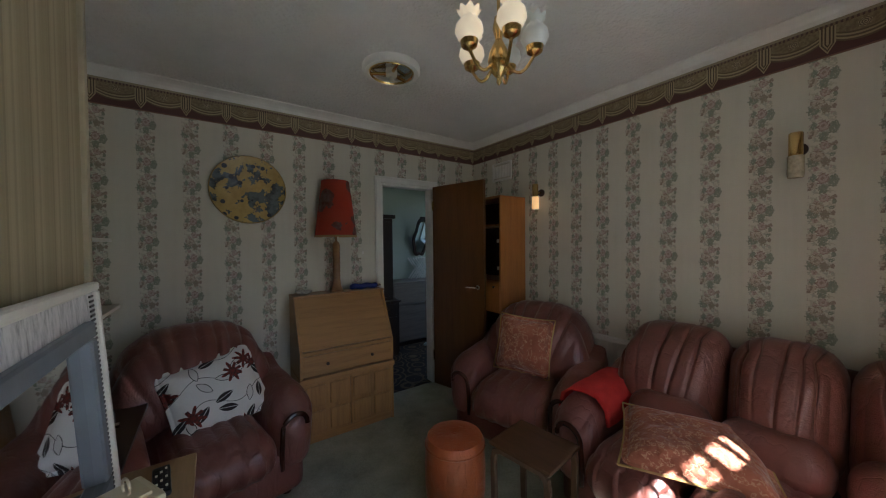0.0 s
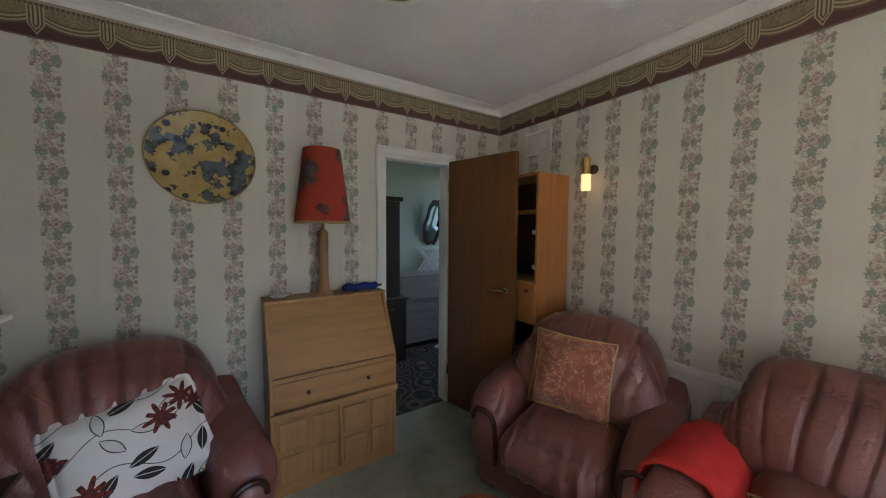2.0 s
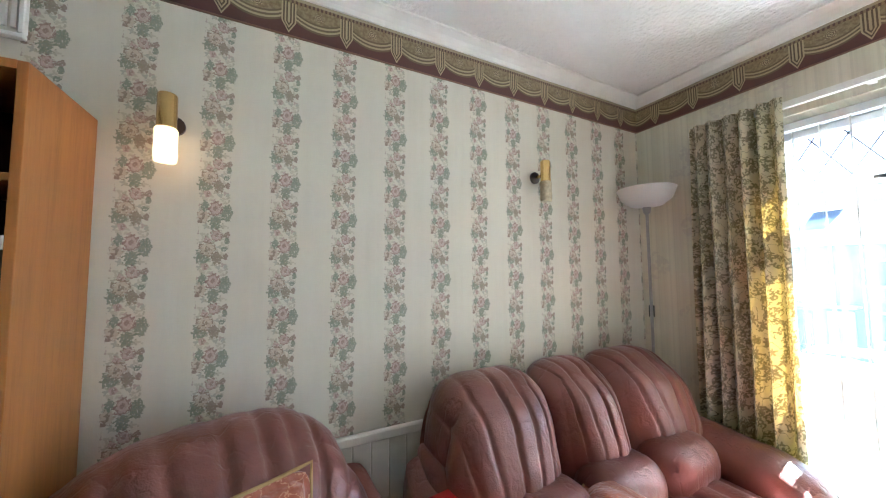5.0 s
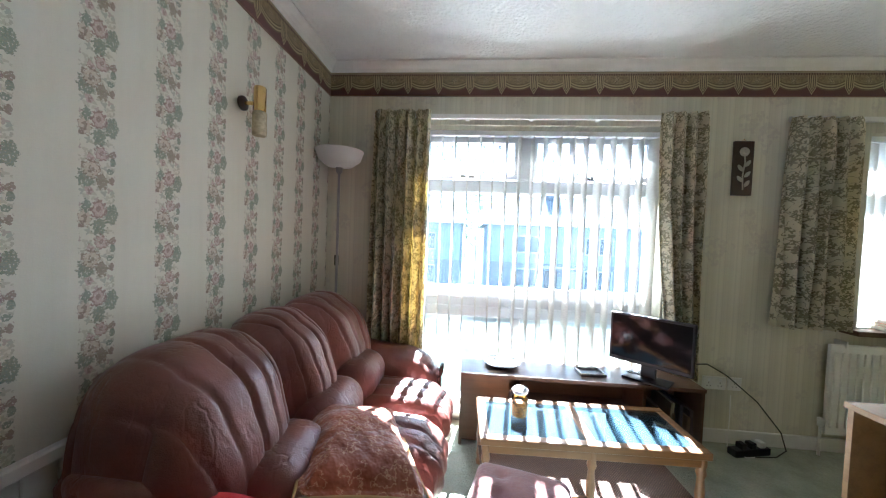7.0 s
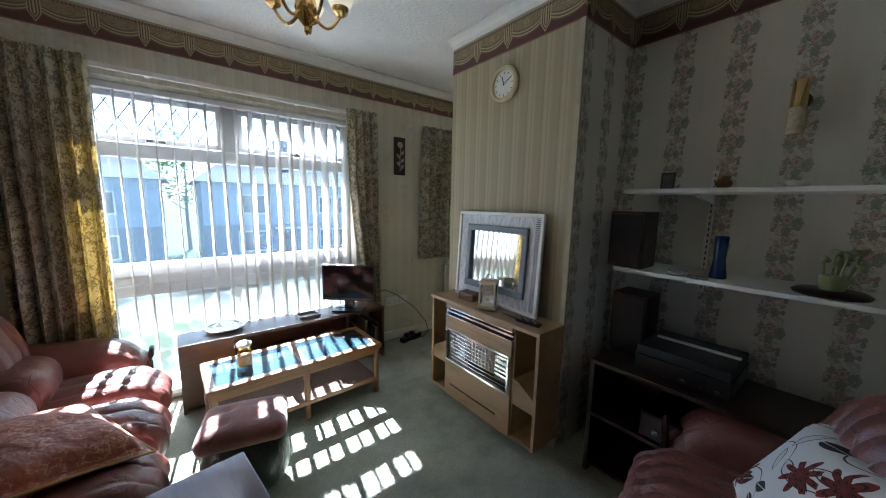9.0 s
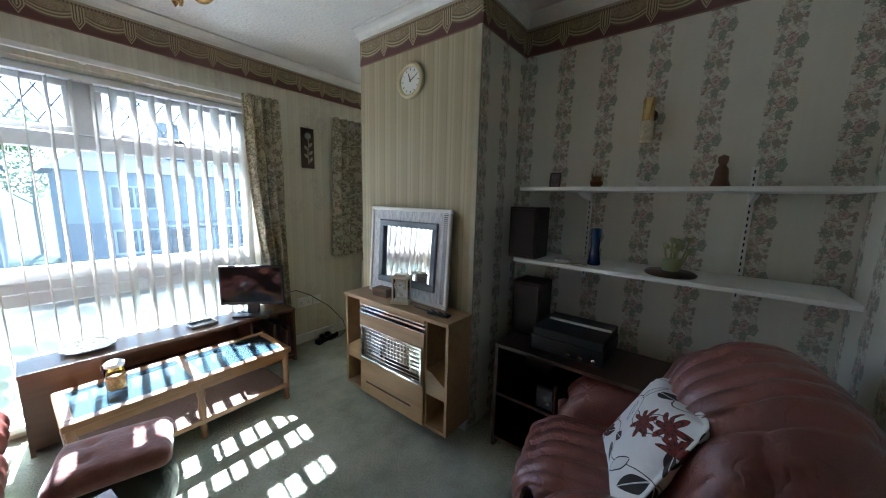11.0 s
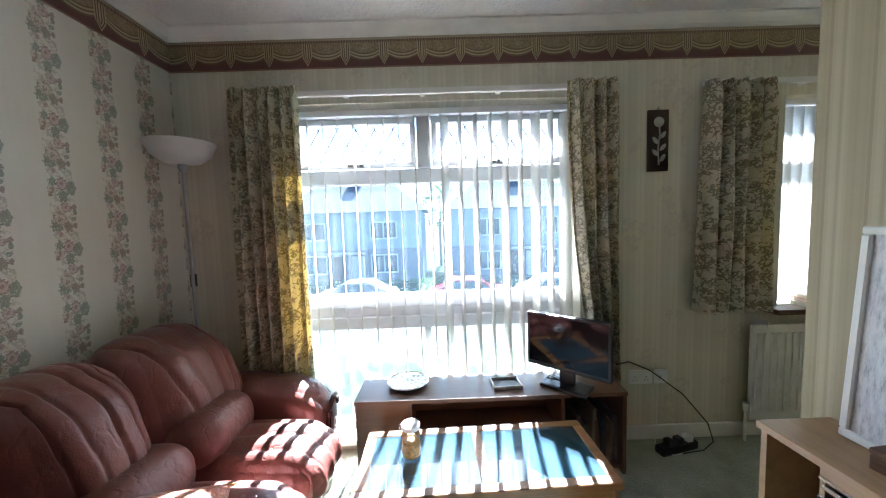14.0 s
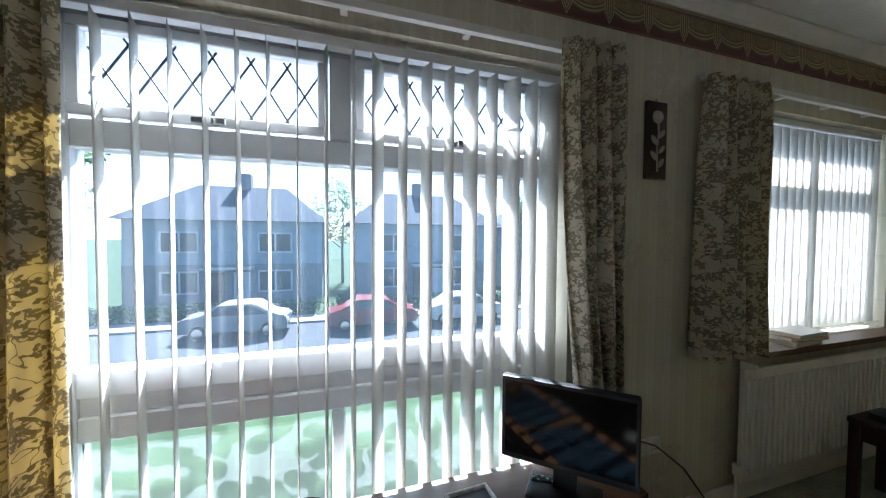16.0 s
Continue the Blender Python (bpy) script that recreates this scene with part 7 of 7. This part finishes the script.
def house(x, y, label):
    t = thing("house", pose(x, y, STREET), label, "house", "houses across the street")
    w, d, h = 5.4, 3.6, 5.4
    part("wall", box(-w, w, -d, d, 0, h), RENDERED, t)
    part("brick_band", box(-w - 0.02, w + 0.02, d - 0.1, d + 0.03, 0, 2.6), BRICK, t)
    bm = bmesh.new()
    e = 0.45
    base = [bm.verts.new(v) for v in ((-w - e, -d - e, h - 0.1), (w + e, -d - e, h - 0.1), (w + e, d + e, h - 0.1), (-w - e, d + e, h - 0.1))]
    r1, r2 = bm.verts.new((-w + 2.6, 0, h + 2.5)), bm.verts.new((w - 2.6, 0, h + 2.5))
    bm.faces.new((base[0], base[1], r2, r1)), bm.faces.new((base[2], base[3], r1, r2)), bm.faces.new((base[1], base[2], r2)), bm.faces.new((base[3], base[0], r1)), bm.faces.new(base)
    roof = part("roof", bm, SLATE, t, "dark hipped slate roof")
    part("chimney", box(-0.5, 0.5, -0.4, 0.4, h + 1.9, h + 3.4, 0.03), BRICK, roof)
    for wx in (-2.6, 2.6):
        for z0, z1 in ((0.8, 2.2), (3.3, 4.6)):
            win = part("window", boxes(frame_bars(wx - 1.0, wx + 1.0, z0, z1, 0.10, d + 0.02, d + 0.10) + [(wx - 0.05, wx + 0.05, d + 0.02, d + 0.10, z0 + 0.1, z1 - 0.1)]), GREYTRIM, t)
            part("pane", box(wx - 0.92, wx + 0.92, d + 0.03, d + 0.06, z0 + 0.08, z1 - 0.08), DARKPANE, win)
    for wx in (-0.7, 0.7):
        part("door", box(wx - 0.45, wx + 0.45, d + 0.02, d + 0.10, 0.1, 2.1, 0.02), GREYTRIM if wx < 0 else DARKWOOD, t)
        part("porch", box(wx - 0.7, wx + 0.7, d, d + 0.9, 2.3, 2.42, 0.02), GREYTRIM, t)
    return t


house(-7.6, -26.0, "grey rendered semi-detached house with a hipped roof")
house(5.2, -26.0, "grey rendered semi-detached house partly behind trees")
house(-20.5, -26.5, "grey rendered house further along the street")


def car(m, paint, label):
    t = thing("car", m, label, "car", "parked cars")
    out = [(-2.05, 0.30), (-2.1, 0.62), (-1.95, 0.88), (-1.15, 0.95), (-0.65, 1.40), (0.75, 1.44), (1.45, 0.98), (2.0, 0.88), (2.08, 0.45), (2.0, 0.28)]
    bm = prism(out, -0.82, 0.82)
    bmesh.ops.bevel(bm, geom=[e for e in bm.edges], offset=0.06, segments=2, affect="EDGES")
    body = part("body", bm, paint, t, smooth=True)
    glassy = DARKPANE
    for s in (-1, 1):
        part("side_window", prism([(-1.0, 0.98), (-0.6, 1.34), (0.72, 1.37), (1.25, 1.0)], s * 0.825, s * 0.835), glassy, body)
        for x in (-1.3, 1.3):
            wh = part("wheel", spin(lathe([(0.0, -0.09), (0.29, -0.09), (0.31, -0.05), (0.31, 0.05), (0.29, 0.09), (0.0, 0.09)], 24), 90, 0, 0, (x, s * 0.76, 0.31)), BLACK, t, smooth=True)
            part("rim", spin(lathe([(0.0, -0.105), (0.19, -0.10), (0.19, 0.10), (0.0, 0.105)], 18), 90, 0, 0, (x, s * 0.76, 0.31)), CHROME, wh)
        part("headlight", box(1.98, 2.08, s * 0.6 - 0.14, s * 0.6 + 0.14, 0.62, 0.76, 0.03), CUT, t)
        part("tail_light", box(-2.10, -2.0, s * 0.66 - 0.1, s * 0.66 + 0.1, 0.62, 0.82, 0.02), plain("tail_red", (0.3, 0.02, 0.02), 0.3), t)
    return t


car(pose(-2.9, -15.2, STREET, 0, 0, 0), plain("dark_red_paint", (0.10, 0.012, 0.012), 0.25, vary=0.03), "dark red car parked across the street")
car(pose(2.9, -15.4, STREET, 0, 0, 180), plain("silver_paint", (0.16, 0.17, 0.18), 0.25, vary=0.03), "silver car parked across the street")
car(pose(-7.6, -15.2, STREET, 0, 0, 0), plain("white_paint", (0.30, 0.31, 0.33), 0.25, vary=0.03), "pale car parked across the street")


def leaf_mat(name, a, b):
    k = Mat(name, 0.7)
    info = k.t.nodes.new("ShaderNodeNewGeometry")
    k.color(k.ramp(info.outputs["Random Per Island"], [(0.0, a), (1.0, b)]))
    k.thin(tuple(v * 1.2 for v in b), 0.3)
    return k.m


LEAF = leaf_mat("tree_leaf", (0.030, 0.065, 0.022), (0.09, 0.14, 0.05))


def leaf_cloud(bm, centre, size, n, rnd, leaf):
    for i in range(n):
        d = Vector((rnd.gauss(0, 1), rnd.gauss(0, 1), rnd.gauss(0, 1)))
        d = d.normalized() * rnd.uniform(0.35, 1.0) ** 0.5
        c = Vector(centre) + Vector((d.x * size[0], d.y * size[1], d.z * size[2]))
        u = Vector((rnd.gauss(0, 1), rnd.gauss(0, 1), rnd.gauss(0, 1))).normalized()
        v = u.orthogonal().normalized()
        s = leaf * rnd.uniform(0.6, 1.3)
        bm.faces.new([bm.verts.new(c + p) for p in (u * s, v * s * 0.5, -u * s, -v * s * 0.5)])


def tree(x, y, h, label, seed):
    rnd = random.Random(seed)
    t = thing("tree", pose(x, y, STREET), label, "tree", "street trees")
    bm = tube([(0, 0, 0), (0.05, 0.03, h * 0.3), (-0.05, 0, h * 0.55), (0.0, 0.05, h * 0.8)], [0.16, 0.12, 0.08, 0.03], 10)
    for i in range(6):
        a = i * 1.1
        z = h * (0.32 + 0.07 * i)
        tube([(0, 0, z), (math.cos(a) * h * 0.12, math.sin(a) * h * 0.12, z + h * 0.10), (math.cos(a) * h * 0.22, math.sin(a) * h * 0.22, z + h * 0.16)], [0.05, 0.035, 0.012], 6, bm)
    part("trunk", bm, plain("bark", (0.09, 0.07, 0.05), 0.9, scale=14) if "bark" not in bpy.data.materials else bpy.data.materials["bark"], t, smooth=True)
    cr = bmesh.new()
    for i in range(14):
        a, r, z = rnd.uniform(0, 6.28), rnd.uniform(0, h * 0.24), h * rnd.uniform(0.42, 0.92)
        leaf_cloud(cr, (r * math.cos(a), r * math.sin(a), z), (h * 0.13, h * 0.13, h * 0.09), 170, rnd, 0.13)
    part("crown", cr, LEAF, t)


tree(13.5, -18.0, 9.5, "leafy street tree before the houses", 3)
tree(8.2, -11.8, 9.0, "tall leafy tree beside the street", 5)
tree(-1.6, -32.0, 10.0, "leafy tree between the houses", 8)
tree(-14.5, -21.0, 8.0, "leafy tree further along the street", 12)


def planting():
    rnd = random.Random(21)
    bm = bmesh.new()
    for i in range(46):
        leaf_cloud(bm, (-3.4 + 3.4 * i / 45, -0.75 + rnd.uniform(-0.12, 0.12), 0.08 + rnd.uniform(-0.08, 0.10)), (0.16, 0.14, 0.22), 60, rnd, 0.05)
    tagged(mesh_object("garden_plants", bm, LEAF), "low leafy plants under the front window", "plants", kind="stuff")
    bm = bmesh.new()
    for i in range(80):
        leaf_cloud(bm, (-16 + 30 * i / 79, -18.6, STREET + 0.5), (0.30, 0.28, 0.50), 70, rnd, 0.09)
    tagged(mesh_object("hedge", bm, LEAF), "clipped green hedge across the street", "hedge", kind="stuff")


planting()
